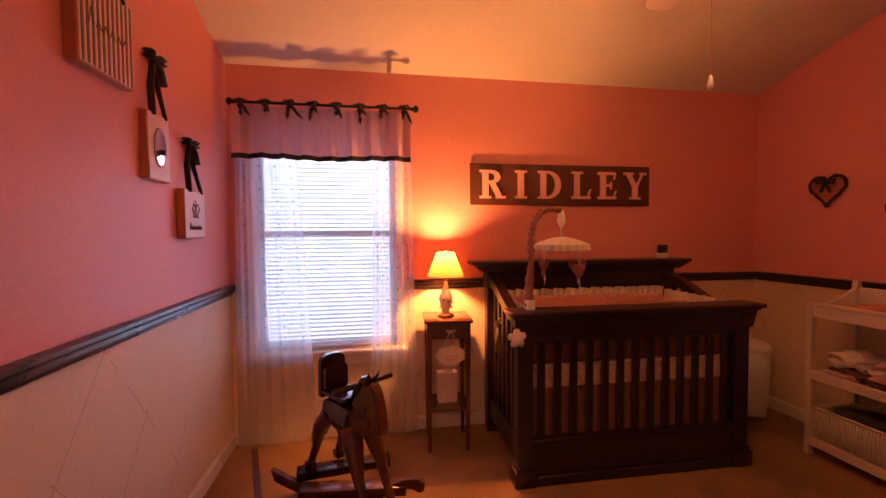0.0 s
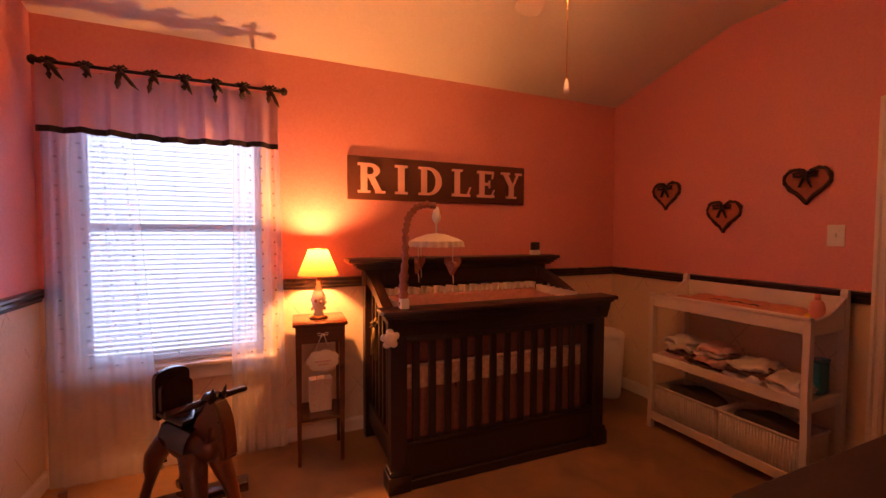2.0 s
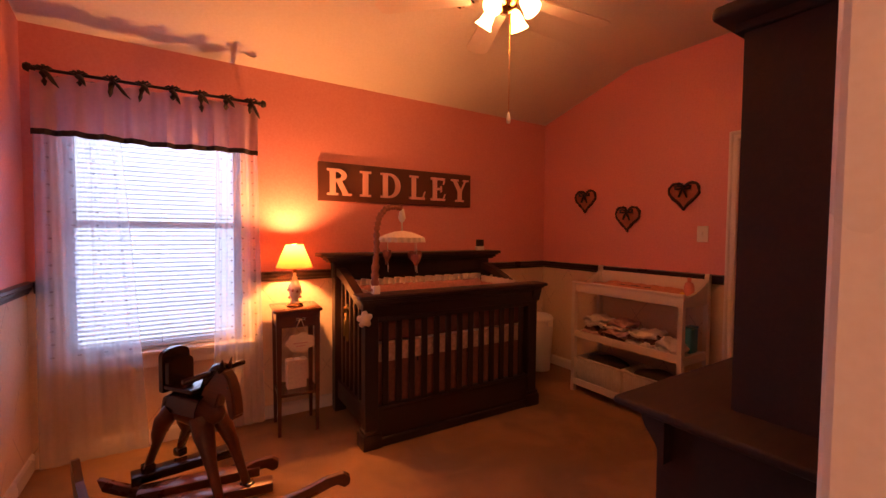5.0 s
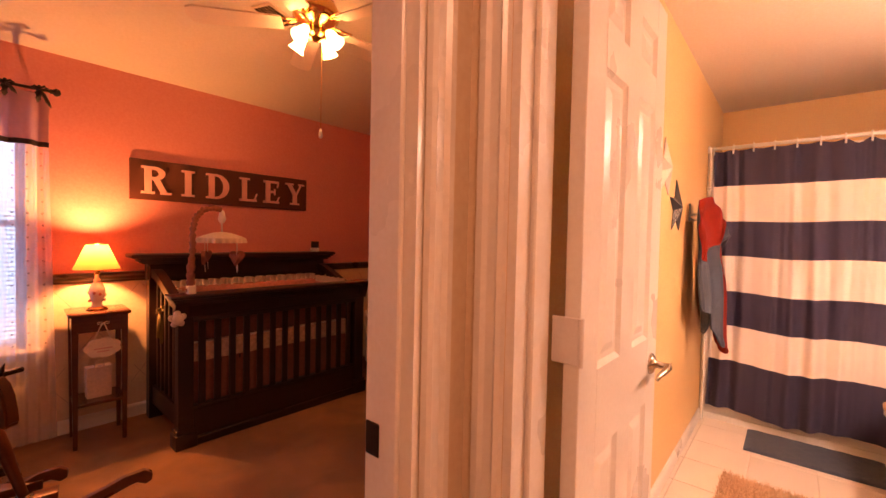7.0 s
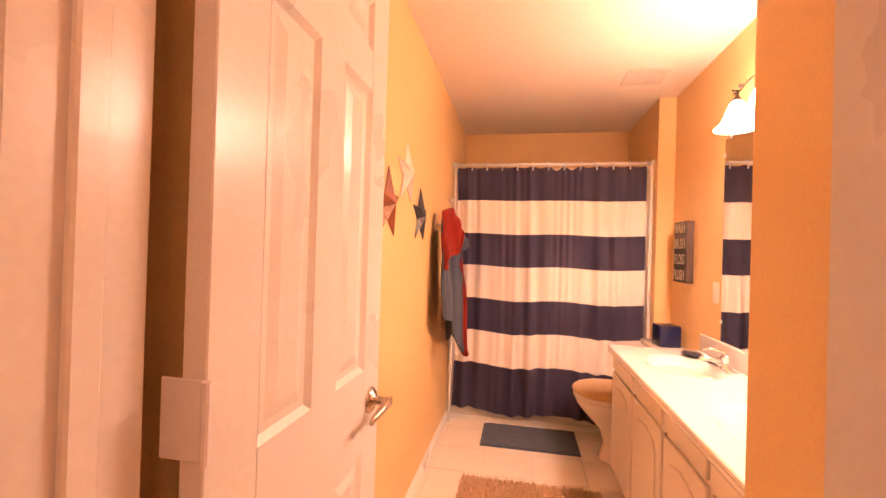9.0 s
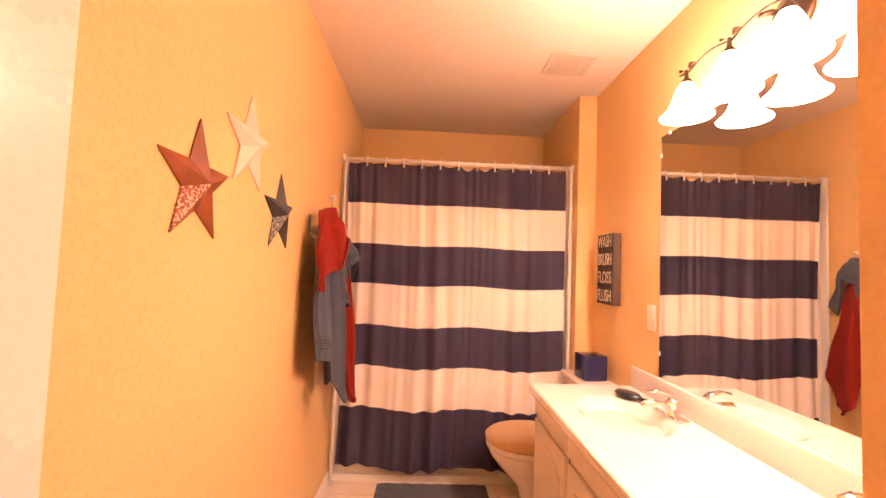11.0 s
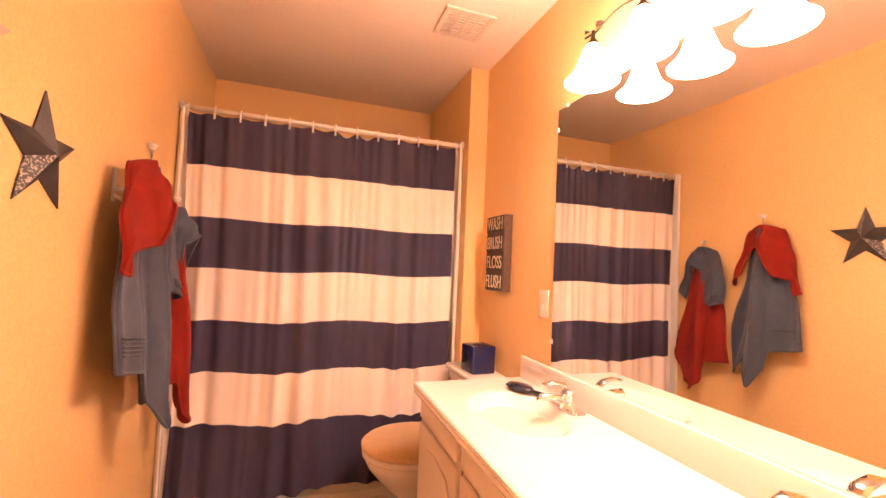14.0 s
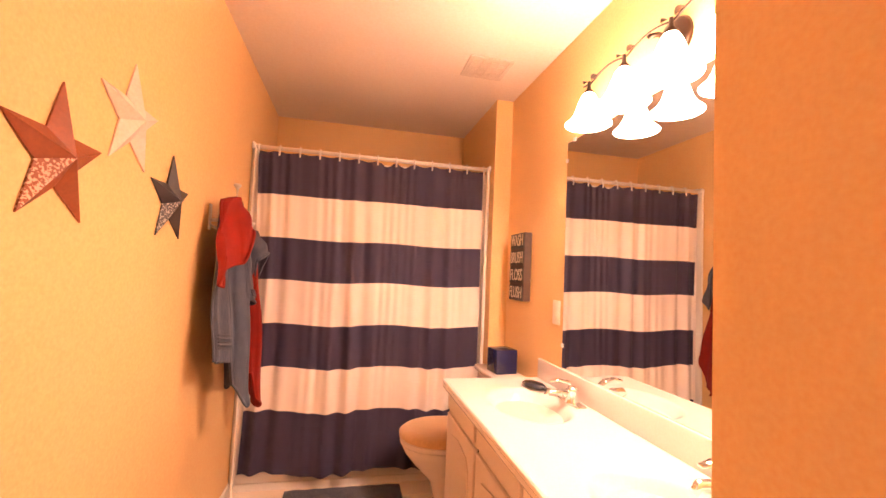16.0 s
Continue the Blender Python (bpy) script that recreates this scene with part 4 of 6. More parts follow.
for a, s, dz in ((200, 0.05, -0.115), (290, 0.042, -0.13), (20, 0.055, -0.125), (110, 0.045, -0.115)):
    x, y = 0.185 + 0.125 * math.cos(radians(a)), 0.012 + 0.125 * math.sin(radians(a))
    h = part("hanging_heart", prism(bmesh.new(), heart_pts(s), 0.02), RUFFLE, mobile, "stuffed brown and pink heart", m=pose(x, y - 0.01, 0.352 + dz, 0, 0, a / 3))
    part("cord", tube(bmesh.new(), [(x, y, 0.35), (x, y, 0.352 + dz + s * 0.3)], 0.0018, 5), WHITE_PLASTIC, mobile)
    part("ribbon_tail", tube(bmesh.new(), [(x, y, 0.352 + dz - s * 0.8), (x + 0.004, y, 0.352 + dz - s - 0.045)], 0.006, 6, None, 0.3), LACE, mobile, "white ribbon tail")

monitor = thing("baby_monitor", "small white and black baby monitor on the headboard", "monitor", pose(2.87, 2.87, 1.16))
part("body", B(-0.038, -0.02, 0, 0.038, 0.02, 0.036, bevel=0.006, seg=2), WHITE_PLASTIC, monitor)
part("screen", B(-0.03, -0.018, 0.034, 0.034, 0.018, 0.095, bevel=0.006, seg=2), BLACK_PLASTIC, monitor, "black camera head")

dangle = thing("crib_toy", "soft pale petalled toy tied to the crib rail", "soft toy", pose(1.548, 2.262, 0.80))
part("body", blob(bmesh.new(), (0, -0.03, 0), (0.036, 0.028, 0.04), 2, 0.008), LACE, dangle)
for k in range(5):
    a = radians(72 * k + 20)
    part("petal", blob(bmesh.new(), (0.032 * math.cos(a), -0.026, 0.034 * math.sin(a)), (0.02, 0.014, 0.02), 2, 0.004), LACE, dangle)
part("loop", tube(bmesh.new(), [(0, -0.02, 0.03), (0.0, -0.012, 0.12)], 0.003, 6), LACE, dangle)

bow_crib = thing("ribbon_bow", "olive ribbon bow tied to the crib back post", "bow", pose(1.556, 2.60, 0.80))
bm = bmesh.new()
bow(bm, (0, 0, 0), 0.07, [(-0.6, 2.4, -0.4), (0.4, 3.2, 0.2)], pose(0, 0, 0, 0, 0, 60))
part("ribbon", bm, OLIVE, bow_crib)

# ---- name sign, with slab letters ----
sign = thing("name_sign", "long brown wooden sign with pale pink serif letters", "wall sign", pose(1.485, NY - 0.022, 1.541))
part("board", B(0, 0, 0, 1.365, 0.02, 0.286, bevel=0.004), SIGN_BROWN, sign)


def bar(bm, x0, z0, x1, z1):
    box(bm, x0, -0.0105 - 0.0008 * (len(bm.verts) // 8 % 5), z0, x1, -0.0, z1)


def serif(bm, x0, x1, z, up):
    h = 0.016
    a, b = (z, z + h) if up else (z - h, z)
    bar(bm, x0, a, x1, b)


def arc(bm, cx, cz, rx, rz, w, a0, a1, wz=None, n=14):
    wz = wz or w * 0.55
    ring = []
    for k in range(n + 1):
        t = radians(a0 + (a1 - a0) * k / n)
        c, s = math.cos(t), math.sin(t)
        ring.append([bm.verts.new((cx + rx * c, y, cz + rz * s)) for y in (-0.012, 0)] + [bm.verts.new((cx + (rx - w) * c, y, cz + (rz - wz) * s)) for y in (0, -0.012)])
    for p, q in zip(ring, ring[1:]):
        for i in range(4):
            j = (i + 1) % 4
            bm.faces.new((p[i], p[j], q[j], q[i]))
    bm.faces.new(ring[0])
    bm.faces.new(ring[-1][::-1])


def slant(bm, x0, z0, x1, z1, w):
    prism(bm, [(x0, z0), (x0 + w, z0), (x1 + w, z1), (x1, z1)], 0.0099, Matrix.Translation((0, -0.0099, 0)))


H0, H1 = 0.045, 0.24
MID = (H0 + H1) / 2
letters = []
bm = bmesh.new()  # R
bar(bm, 0.02, H0, 0.062, H1), serif(bm, 0.0, 0.082, H0, True), serif(bm, 0.0, 0.075, H1, False)
arc(bm, 0.075, MID + 0.050, 0.072, 0.048, 0.040, -90, 90), bar(bm, 0.062, H1 - 0.022, 0.078, H1), bar(bm, 0.062, MID + 0.002, 0.078, MID + 0.024)
slant(bm, 0.125, H0, 0.068, MID + 0.01, 0.042), serif(bm, 0.115, 0.185, H0, True)
letters.append((bm, 0.065))
bm = bmesh.new()  # I
bar(bm, 0.022, H0, 0.066, H1), serif(bm, 0.0, 0.088, H0, True), serif(bm, 0.0, 0.088, H1, False)
letters.append((bm, 0.318))
bm = bmesh.new()  # D
bar(bm, 0.02, H0, 0.062, H1), serif(bm, 0.0, 0.085, H0, True), serif(bm, 0.0, 0.085, H1, False)
arc(bm, 0.075, MID, 0.098, (H1 - H0) / 2, 0.044, -90, 90, 0.018)
letters.append((bm, 0.487))
bm = bmesh.new()  # L
bar(bm, 0.02, H0, 0.062, H1), serif(bm, 0.0, 0.084, H1, False), bar(bm, 0.0, H0, 0.145, H0 + 0.02), slant(bm, 0.122, H0 + 0.02, 0.142, H0 + 0.07, 0.012)
letters.append((bm, 0.742))
bm = bmesh.new()  # E
bar(bm, 0.02, H0, 0.062, H1), bar(bm, 0.0, H0, 0.145, H0 + 0.02), bar(bm, 0.0, H1 - 0.02, 0.14, H1), bar(bm, 0.062, MID - 0.008, 0.108, MID + 0.012)
slant(bm, 0.122, H0 + 0.02, 0.140, H0 + 0.06, 0.012), slant(bm, 0.122, H1 - 0.055, 0.128, H1 - 0.02, 0.012), bar(bm, 0.098, MID - 0.026, 0.110, MID + 0.03)
letters.append((bm, 0.945))
bm = bmesh.new()  # Y
bar(bm, 0.072, H0, 0.114, MID), serif(bm, 0.048, 0.138, H0, True), slant(bm, 0.072, MID - 0.005, 0.012, H1, 0.042), slant(bm, 0.098, MID - 0.005, 0.148, H1, 0.018)
serif(bm, 0.0, 0.078, H1, False), serif(bm, 0.128, 0.186, H1, False)
letters.append((bm, 1.148))
for bm, x in letters:
    part("letter", bm, SIGN_PINK, sign, "pale pink painted letter", smooth=False, m=pose(x, -0.0005, 0))

# ---- hearts on the east wall ----
for k, (y, z, s) in enumerate(((2.485, 1.622, 0.117), (2.055, 1.455, 0.117), (1.60, 1.612, 0.117))):
    hh = thing("wall_heart", "dark twig heart wreath with a pink fabric centre and a bow", "wall decoration", pose(EX - 0.012, y, z, 0, 0, -90), "hearts on the wall")
    pts = [Vector((x, 0, q)) for x, q in heart_pts(s, 40)]
    rr = random.Random(k)
    bm = bmesh.new()
    for strand in range(3):
        tube(bm, [p + Vector((rr.uniform(-1, 1), rr.uniform(-1, 0.6), rr.uniform(-1, 1))) * 0.005 for p in pts + pts[:1]], 0.0085, 6)
    part("twig_frame", bm, TWIG, hh)
    part("fabric_centre", prism(bmesh.new(), heart_pts(s * 0.93, 40), 0.006, Matrix.Translation((0, -0.002, 0))), HEART_CLOTH, hh, "pink fabric")
    bm = bmesh.new()
    bow(bm, (0, -0.014, s * 0.36), s * 0.50, [(-0.5, 1.1, -0.2), (0.5, 1.2, 0.25)], fat=1.5)
    part("bow", bm, RIBBON, hh, "dark brown bow")

# ---- plaques on the west wall ----


def plaque(name, label, y, z, w, h, th, top, kind):
    p = thing(name, label, "wall plaque", pose(WX, y, z, 0, 0, 90), "plaques hung on ribbons")
    part("edge_box", B(-w / 2, -th, 0, w / 2, -0.001, h, bevel=0.003), PLAQUE_EDGE if kind else PLAQUE, p, "terracotta painted edge")
    part("face", B(-w / 2 + 0.004, -th - 0.003, 0.004, w / 2 - 0.004, -th, h - 0.004, bevel=0.001), PLAQUE, p, smooth=False)
    if kind == 1:
        for i in range(11):
            x = -w / 2 + 0.018 + i * (w - 0.036) / 10
            part("stripe", B(x - 0.0055, -th - 0.0045, 0.006, x + 0.0055, -th - 0.003, h - 0.006), INK, p, smooth=False)
        for i in range(6):
            part("script_mark", tube(bmesh.new(), [(-0.10 + i * 0.035, -th - 0.006, h * 0.45), (-0.09 + i * 0.035, -th - 0.007, h * (0.62 if i == 0 else 0.53)), (-0.075 + i * 0.035, -th - 0.006, h * 0.45)], 0.0017, 5), INK, p)
    if kind == 2:
        part("oval_mirror", lathe(bmesh.new(), [(0, 0.004), (1, 0.004), (1, 0)], 32, Matrix.Translation((0, -th - 0.0025, h * 0.5)) @ Matrix.Rotation(radians(90), 4, "X") @ Matrix.Diagonal((0.042, 0.075, 1, 1))), MIRROR, p, "oval mirror glass", smooth=False)
        part("mirror_rim", tube(bmesh.new(), [(0.044 * math.cos(a), -th - 0.005, h * 0.5 + 0.077 * math.sin(a)) for a in [i * math.pi / 18 for i in range(37)]], 0.004, 6), PLAQUE_EDGE, p)
    if kind == 3:
        bm = bmesh.new()
        for s in (-1, 0, 1):
            tube(bm, [(s * 0.012, -th - 0.005, h * 0.45), (s * 0.04, -th - 0.005, h * 0.62), (s * 0.022, -th - 0.005, h * 0.72), (0, -th - 0.005, h * 0.64)], 0.0028, 5)
        tube(bm, [(-0.03, -th - 0.005, h * 0.44), (0.03, -th - 0.005, h * 0.44)], 0.004, 5)
        blob(bm, (0, -th - 0.005, h * 0.77), (0.007, 0.003, 0.007), 1)
        part("crown_drawing", bm, INK, p, "faded brown painted crown")
        for i in range(7):
            part("script_mark", tube(bmesh.new(), [(-0.07 + i * 0.02, -th - 0.005, h * 0.18), (-0.064 + i * 0.02, -th - 0.005, h * (0.32 if i == 0 else 0.25)), (-0.056 + i * 0.02, -th - 0.005, h * 0.18)], 0.0025, 5), INK, p)
    bm = bmesh.new()
    bow(bm, (0, -0.02, top - z), 0.062, [(0.3, 1.4, 1.0)], fat=1.9)
    for s in (-1, 1):
        tube(bm, [(0, -0.018, top - z), (s * w * 0.16, -0.02, (top - z + h) / 2), (s * w * 0.30, -th - 0.005, h - 0.012)], 0.014, 6, [0.8, 1, 0.9], 0.25)
    part("hanging_ribbon", bm, RIBBON, p, "dark brown hanging ribbon")
    return p


plaque("crown_plaque", "pale pink box plaque with a painted crown on ribbon", 2.41, 1.33, 0.235, 0.232, 0.035, 1.785, 3)
plaque("mirror_plaque", "pale pink plaque with an oval mirror hung on a brown ribbon", 2.09, 1.568, 0.175, 0.27, 0.03, 2.06, 2)
plaque("striped_plaque", "brown and pink striped plaque with painted script on a ribbon", 1.755, 1.866, 0.29, 0.29, 0.04, 2.385, 1)

# ---- tall side table with its lamp ----
st = thing("side_table", "tall narrow cherry side table with tapered legs", "side table", pose(1.278, 2.80, 0, 0, 0, -4))
part("tabletop", B(-0.15, -0.15, 0.797, 0.15, 0.15, 0.818, bevel=0.006, seg=2), CHERRY, st)
for sx in (-1, 1):
    for sy in (-1, 1):
        bm = bmesh.new()
        a, b = 0.118, 0.112
        for z0_, z1_, r0, r1 in ((0.0, 0.80, 0.010, 0.017),):
            vs = []
            for z_, r in ((z0_, r0), (z1_, r1)):
                vs.append([bm.verts.new((sx * a + p * r, sy * a + q * r, z_)) for p, q in ((-1, -1), (1, -1), (1, 1), (-1, 1))])
            for i in range(4):
                bm.faces.new((vs[0][i], vs[0][(i + 1) % 4], vs[1][(i + 1) % 4], vs[1][i]))
            bm.faces.new(vs[0][::-1])
            bm.faces.new(vs[1])
        part("leg", bm, CHERRY, st, smooth=False)
for m_ in (pose(0, 0, 0), pose(0, 0, 0, 0, 0, 90), pose(0, 0, 0, 0, 0, 180), pose(0, 0, 0, 0, 0, 270)):
    part("apron", B(-0.104, -0.130, 0.70, 0.104, -0.116, 0.797, bevel=0.002), CHERRY, st, smooth=False, m=m_)
part("low_shelf", B(-0.125, -0.125, 0.25, 0.125, 0.125, 0.268, bevel=0.003), CHERRY, st)

tl = thing("table_lamp", "lit table lamp with floral ceramic base and cream shade", "lamp", pose(1.275, 2.80, 0.818))
part("foot", lathe(bmesh.new(), [(0, 0), (0.055, 0), (0.055, 0.012), (0.045, 0.02), (0, 0.02)], 28), BRASS, tl, "pale brass foot")
part("base", lathe(bmesh.new(), [(0.034, 0.02), (0.022, 0.035), (0.03, 0.055), (0.041, 0.095), (0.042, 0.125), (0.032, 0.155), (0.017, 0.178), (0.019, 0.188), (0.011, 0.198), (0.010, 0.225), (0, 0.225)], 32), CERAMIC, tl)
for i in range(9):
    a = i * 0.7
    part("painted_flower", blob(bmesh.new(), (0.040 * math.cos(a), 0.040 * math.sin(a), 0.09 + 0.03 * math.sin(i * 2.2)), (0.009, 0.009, 0.011), 1), FLOWER, tl, "painted rose flower")
part("socket", lathe(bmesh.new(), [(0, 0.222), (0.014, 0.222), (0.014, 0.262), (0, 0.262)], 16), BRASS, tl)
part("bulb", lathe(bmesh.new(), [(0, 0.262), (0.012, 0.264), (0.02, 0.285), (0.018, 0.302), (0, 0.312)], 16), BULB, tl)
part("shade", lathe(bmesh.new(), [(0.118, 0.255), (0.112, 0.27), (0.056, 0.405), (0.054, 0.410)], 40), SHADE, tl, "pleated cream shade glowing orange")
for z_, r in ((0.255, 0.118), (0.410, 0.054)):
    part("shade_ring", tube(bmesh.new(), [(r * math.cos(a), r * math.sin(a), z_) for a in [i * math.pi / 18 for i in range(37)]], 0.0025, 6), BRASS, tl)
point_light("table_lamp_light", (1.275, 2.80, 0.818 + 0.373), BED_LAMP_WATTS, BED_WARM, 0.018)

cloud = thing("cloud_plaque", "white cloud-shaped plaque hung from the table by a ribbon", "plaque", pose(1.280, 2.668, 0.60))
bm = bmesh.new()
prism(bm, [((0.082 + 0.010 * abs(math.sin(3.5 * t_))) * math.cos(t_), (0.052 + 0.012 * abs(math.sin(3.5 * t_))) * math.sin(t_)) for t_ in [k * math.pi / 28 for k in range(56)]], 0.012, Matrix.Translation((0, -0.006, 0)))
part("board", bm, LACE, cloud)
part("writing_bar", B(-0.045, -0.0075, -0.008, 0.045, -0.006, 0.0), CLOTH_A, cloud, smooth=False)
part("writing_bar", B(-0.03, -0.0075, -0.026, 0.03, -0.006, -0.018), CLOTH_A, cloud, smooth=False)
bm = bmesh.new()
tube(bm, [(-0.04, 0, 0.06), (-0.005, -0.004, 0.15)], 0.003, 6)
tube(bm, [(0.035, 0, 0.06), (0.005, -0.004, 0.15)], 0.003, 6)
bow(bm, (0, -0.006, 0.15), 0.03, [(-0.5, 1.0, -0.3), (0.5, 1.0, 0.3)])
part("ribbon", bm, LACE, cloud, "cream hanging ribbon")
gift = thing("paper_bag", "cream paper bag standing on the table shelf", "bag", pose(1.28, 2.80, 0.268))
part("bag_body", prism(bmesh.new(), [(-0.06, 0), (0.06, 0), (0.064, 0.19), (-0.064, 0.19)], 0.07, Matrix.Translation((0, -0.035, 0))), LINEN, gift, smooth=False)
part("cord_handle", tube(bmesh.new(), [(-0.025, -0.034, 0.185), (-0.02, -0.034, 0.23), (0.02, -0.034, 0.23), (0.025, -0.034, 0.185)], 0.003, 6), LINEN, gift)

# ---- changing table ----
ct = thing("changing_table", "white painted changing table with two shelves and curved ends", "changing table", pose(3.395, 1.375, 0))
CL, CDEP = 0.905, 0.36     # along y, along x
for y in (0.0, CL - 0.03):
    for x, h in ((0.0, 0.92), (CDEP - 0.035, 1.04)):
        pts = [(x + 0.0, 0), (x + 0.035, 0), (x + 0.037, 0.35), (x + 0.035, h - 0.02), (x + 0.028, h), (x + 0.008, h), (x, h - 0.02), (x - 0.006, 0.55), (x + 0.006, 0.3)]
        part("leg", prism(bmesh.new(), pts, 0.03, Matrix.Translation((0, y, 0))), WHITE_WOOD, ct, smooth=False)
    pts = [(0.03, 0.83)] + [(0.03 + (CDEP - 0.06) * k / 10, 0.90 + 0.10 * (k / 10) ** 2.2) for k in range(11)] + [(CDEP - 0.03, 0.83)]
    part("end_panel", prism(bmesh.new(), pts, 0.018, Matrix.Translation((0, y + 0.006, 0))), WHITE_WOOD, ct, smooth=False)
    part("end_rail", B(0.03, y + 0.006, 0.44, CDEP - 0.03, y + 0.024, 0.50, bevel=0.003), WHITE_WOOD, ct, smooth=False)
    part("end_rail", B(0.03, y + 0.006, 0.06, CDEP - 0.03, y + 0.024, 0.12, bevel=0.003), WHITE_WOOD, ct, smooth=False)
part("front_rail", B(0.004, 0.03, 0.835, 0.022, CL - 0.03, 0.905, bevel=0.004, seg=2), WHITE_WOOD, ct)
part("front_lip", B(-0.008, 0.0, 0.903, 0.028, CL, 0.921, bevel=0.006, seg=2), WHITE_WOOD, ct)
part("back_rail", B(CDEP - 0.022, 0.03, 0.90, CDEP - 0.004, CL - 0.03, 1.0, bevel=0.004, seg=2), WHITE_WOOD, ct)
part("top_board", B(0.02, 0.03, 0.836, CDEP - 0.02, CL - 0.03, 0.855), WHITE_WOOD, ct, smooth=False)
for z_ in (0.47, 0.07):
    part("shelf", B(0.012, 0.03, z_, CDEP - 0.012, CL - 0.03, z_ + 0.018, bevel=0.002), WHITE_WOOD, ct, smooth=False)
    part("shelf_lip", B(0.0, 0.03, z_ - 0.012, 0.012, CL - 0.03, z_ + 0.045, bevel=0.003), WHITE_WOOD, ct, smooth=False)

pad = thing("changing_pad", "coral printed changing pad with a dark strap", "changing pad", pose(3.435, 1.42, 0.855))


def padf(u, v):
    e = min(1, 12 * min(u, 1 - u)) ** 0.5 * min(1, 8 * min(v, 1 - v)) ** 0.5
    return Vector((0.275 * v, 0.70 * u + 0.06, e * (0.055 + 0.035 * (2 * v - 1) ** 2 + 0.003 * math.sin(u * 40))))


part("cover", sheet(bmesh.new(), padf, 50, 20), PAD, pad)
part("strap", sheet(bmesh.new(), lambda u, v: padf(0.30 + 0.42 * u, 0.42 + 0.10 * math.sin(u * math.pi) + 0.07 * v) + Vector((0, 0, 0.006)), 20, 2, 0.003), RIBBON, pad, "dark brown strap")
bottle = thing("lotion_bottle", "pink plastic lotion bottle on the changing table", "bottle", pose(3.60, 1.445, 0.857))
part("body", lathe(bmesh.new(), [(0, 0), (0.03, 0), (0.033, 0.01), (0.033, 0.09), (0.026, 0.12), (0.012, 0.13), (0, 0.13)], 20), PINK_PLASTIC, bottle)
part("cap", lathe(bmesh.new(), [(0, 0.13), (0.013, 0.13), (0.012, 0.16), (0, 0.162)], 16), PINK_PLASTIC, bottle)
duck = thing("toy_duck", "small yellow plastic toy duck beside the bottle", "toy", pose(3.52, 1.44, 0.857))
part("body", blob(bmesh.new(), (0, 0, 0.022), (0.03, 0.024, 0.022), 2), YELLOW_PLASTIC, duck)
part("head", blob(bmesh.new(), (-0.016, 0, 0.052), (0.017, 0.016, 0.016), 2), YELLOW_PLASTIC, duck)
part("beak", blob(bmesh.new(), (-0.035, 0, 0.05), (0.008, 0.008, 0.004), 1), PINK_PLASTIC, duck)


def folded(label, x, y, z, w, d, n, mats, seed):
    th = thing("folded_cloth", label, "folded clothes", pose(x, y, z, 0, 0, seed * 4 - 8), "folded clothes on the shelf")
    rr = random.Random(seed)
    for i in range(n):
        def f(u, v, i=i, ox=rr.uniform(-0.01, 0.01), oy=rr.uniform(-0.01, 0.01)):
            a = v * 2 * math.pi
            r = 0.0215 * (1 + 0.2 * math.sin(u * 9 + i))
            k = max(0.15, min(1, 9 * min(u, 1 - u)))
            p = Vector((ox + d / 2 * math.cos(a) * (0.9 + 0.1 * k), oy + w * (u - 0.5), 0.020 + i * 0.034 + 1.15 * r * k * (1 if math.sin(a) > 0 else -1) * abs(math.sin(a)) ** 0.6 + 0.007 * math.sin(7 * u + 3 * i)))
            q = p + noise.noise_vector(p * 16 + Vector((seed, i, 0))) * 0.020 + noise.noise_vector(p * 42 + Vector((i, seed, 0))) * 0.007
            q.z = max(q.z, 0.0)
            return q
        part("layer", sheet(bmesh.new(), f, 26, 34), mats[i % len(mats)], th)
    return th


folded("stack of folded white and pink baby clothes", 3.56, 2.115, 0.489, 0.20, 0.22, 4, (CLOTH_A, CLOTH_C, CLOTH_B, CLOTH_B), 1)
folded("stack of folded pink baby clothes", 3.56, 1.915, 0.489, 0.18, 0.22, 4, (CLOTH_C, CLOTH_A, CLOTH_B, CLOTH_A), 2)
folded("low stack of folded white cloths", 3.56, 1.71, 0.489, 0.20, 0.23, 3, (CLOTH_B, CLOTH_C, CLOTH_B), 3)
folded("low stack of folded white cloths", 3.56, 1.525, 0.489, 0.17, 0.23, 2, (CLOTH_B, CLOTH_B), 4)


def basket(y0, y1, seed):
    th = thing("storage_basket", "white wicker basket with a full dark load on the lower shelf", "basket", pose(3.42, y0, 0.088), "baskets on the lower shelf")
    w, h = y1 - y0, 0.20
    bm = bmesh.new()
    for x in (0.0, 0.268):
        box(bm, x, 0, 0, x + 0.012, w, h, bevel=0.003)
    for y in (0.0, w - 0.012):
        box(bm, 0.012, y, 0, 0.268, y + 0.012, h, bevel=0.003)
    box(bm, 0.012, 0.012, 0, 0.268, w - 0.012, 0.012)
    part("basket_body", bm, WICKER, th, smooth=False)
    n = int(w / 0.016)
    for i in range(n):
        part("weave_stake", tube(bmesh.new(), [(-0.003, 0.012 + i * 0.016, 0.004), (-0.004, 0.012 + i * 0.016, h - 0.012)], 0.0045, 6), WICKER, th)
    part("rim", tube(bmesh.new(), [(0.0, 0.0, h), (0.0, w, h), (0.28, w, h), (0.28, 0, h), (0, 0, h)], 0.009, 8), WICKER, th)
    part("filling", blob(bmesh.new(), (0.14, w / 2, h - 0.03), (0.12, w / 2 - 0.02, 0.07), 3, 0.02), WICKER_FILL, th, "dark folded cloths")


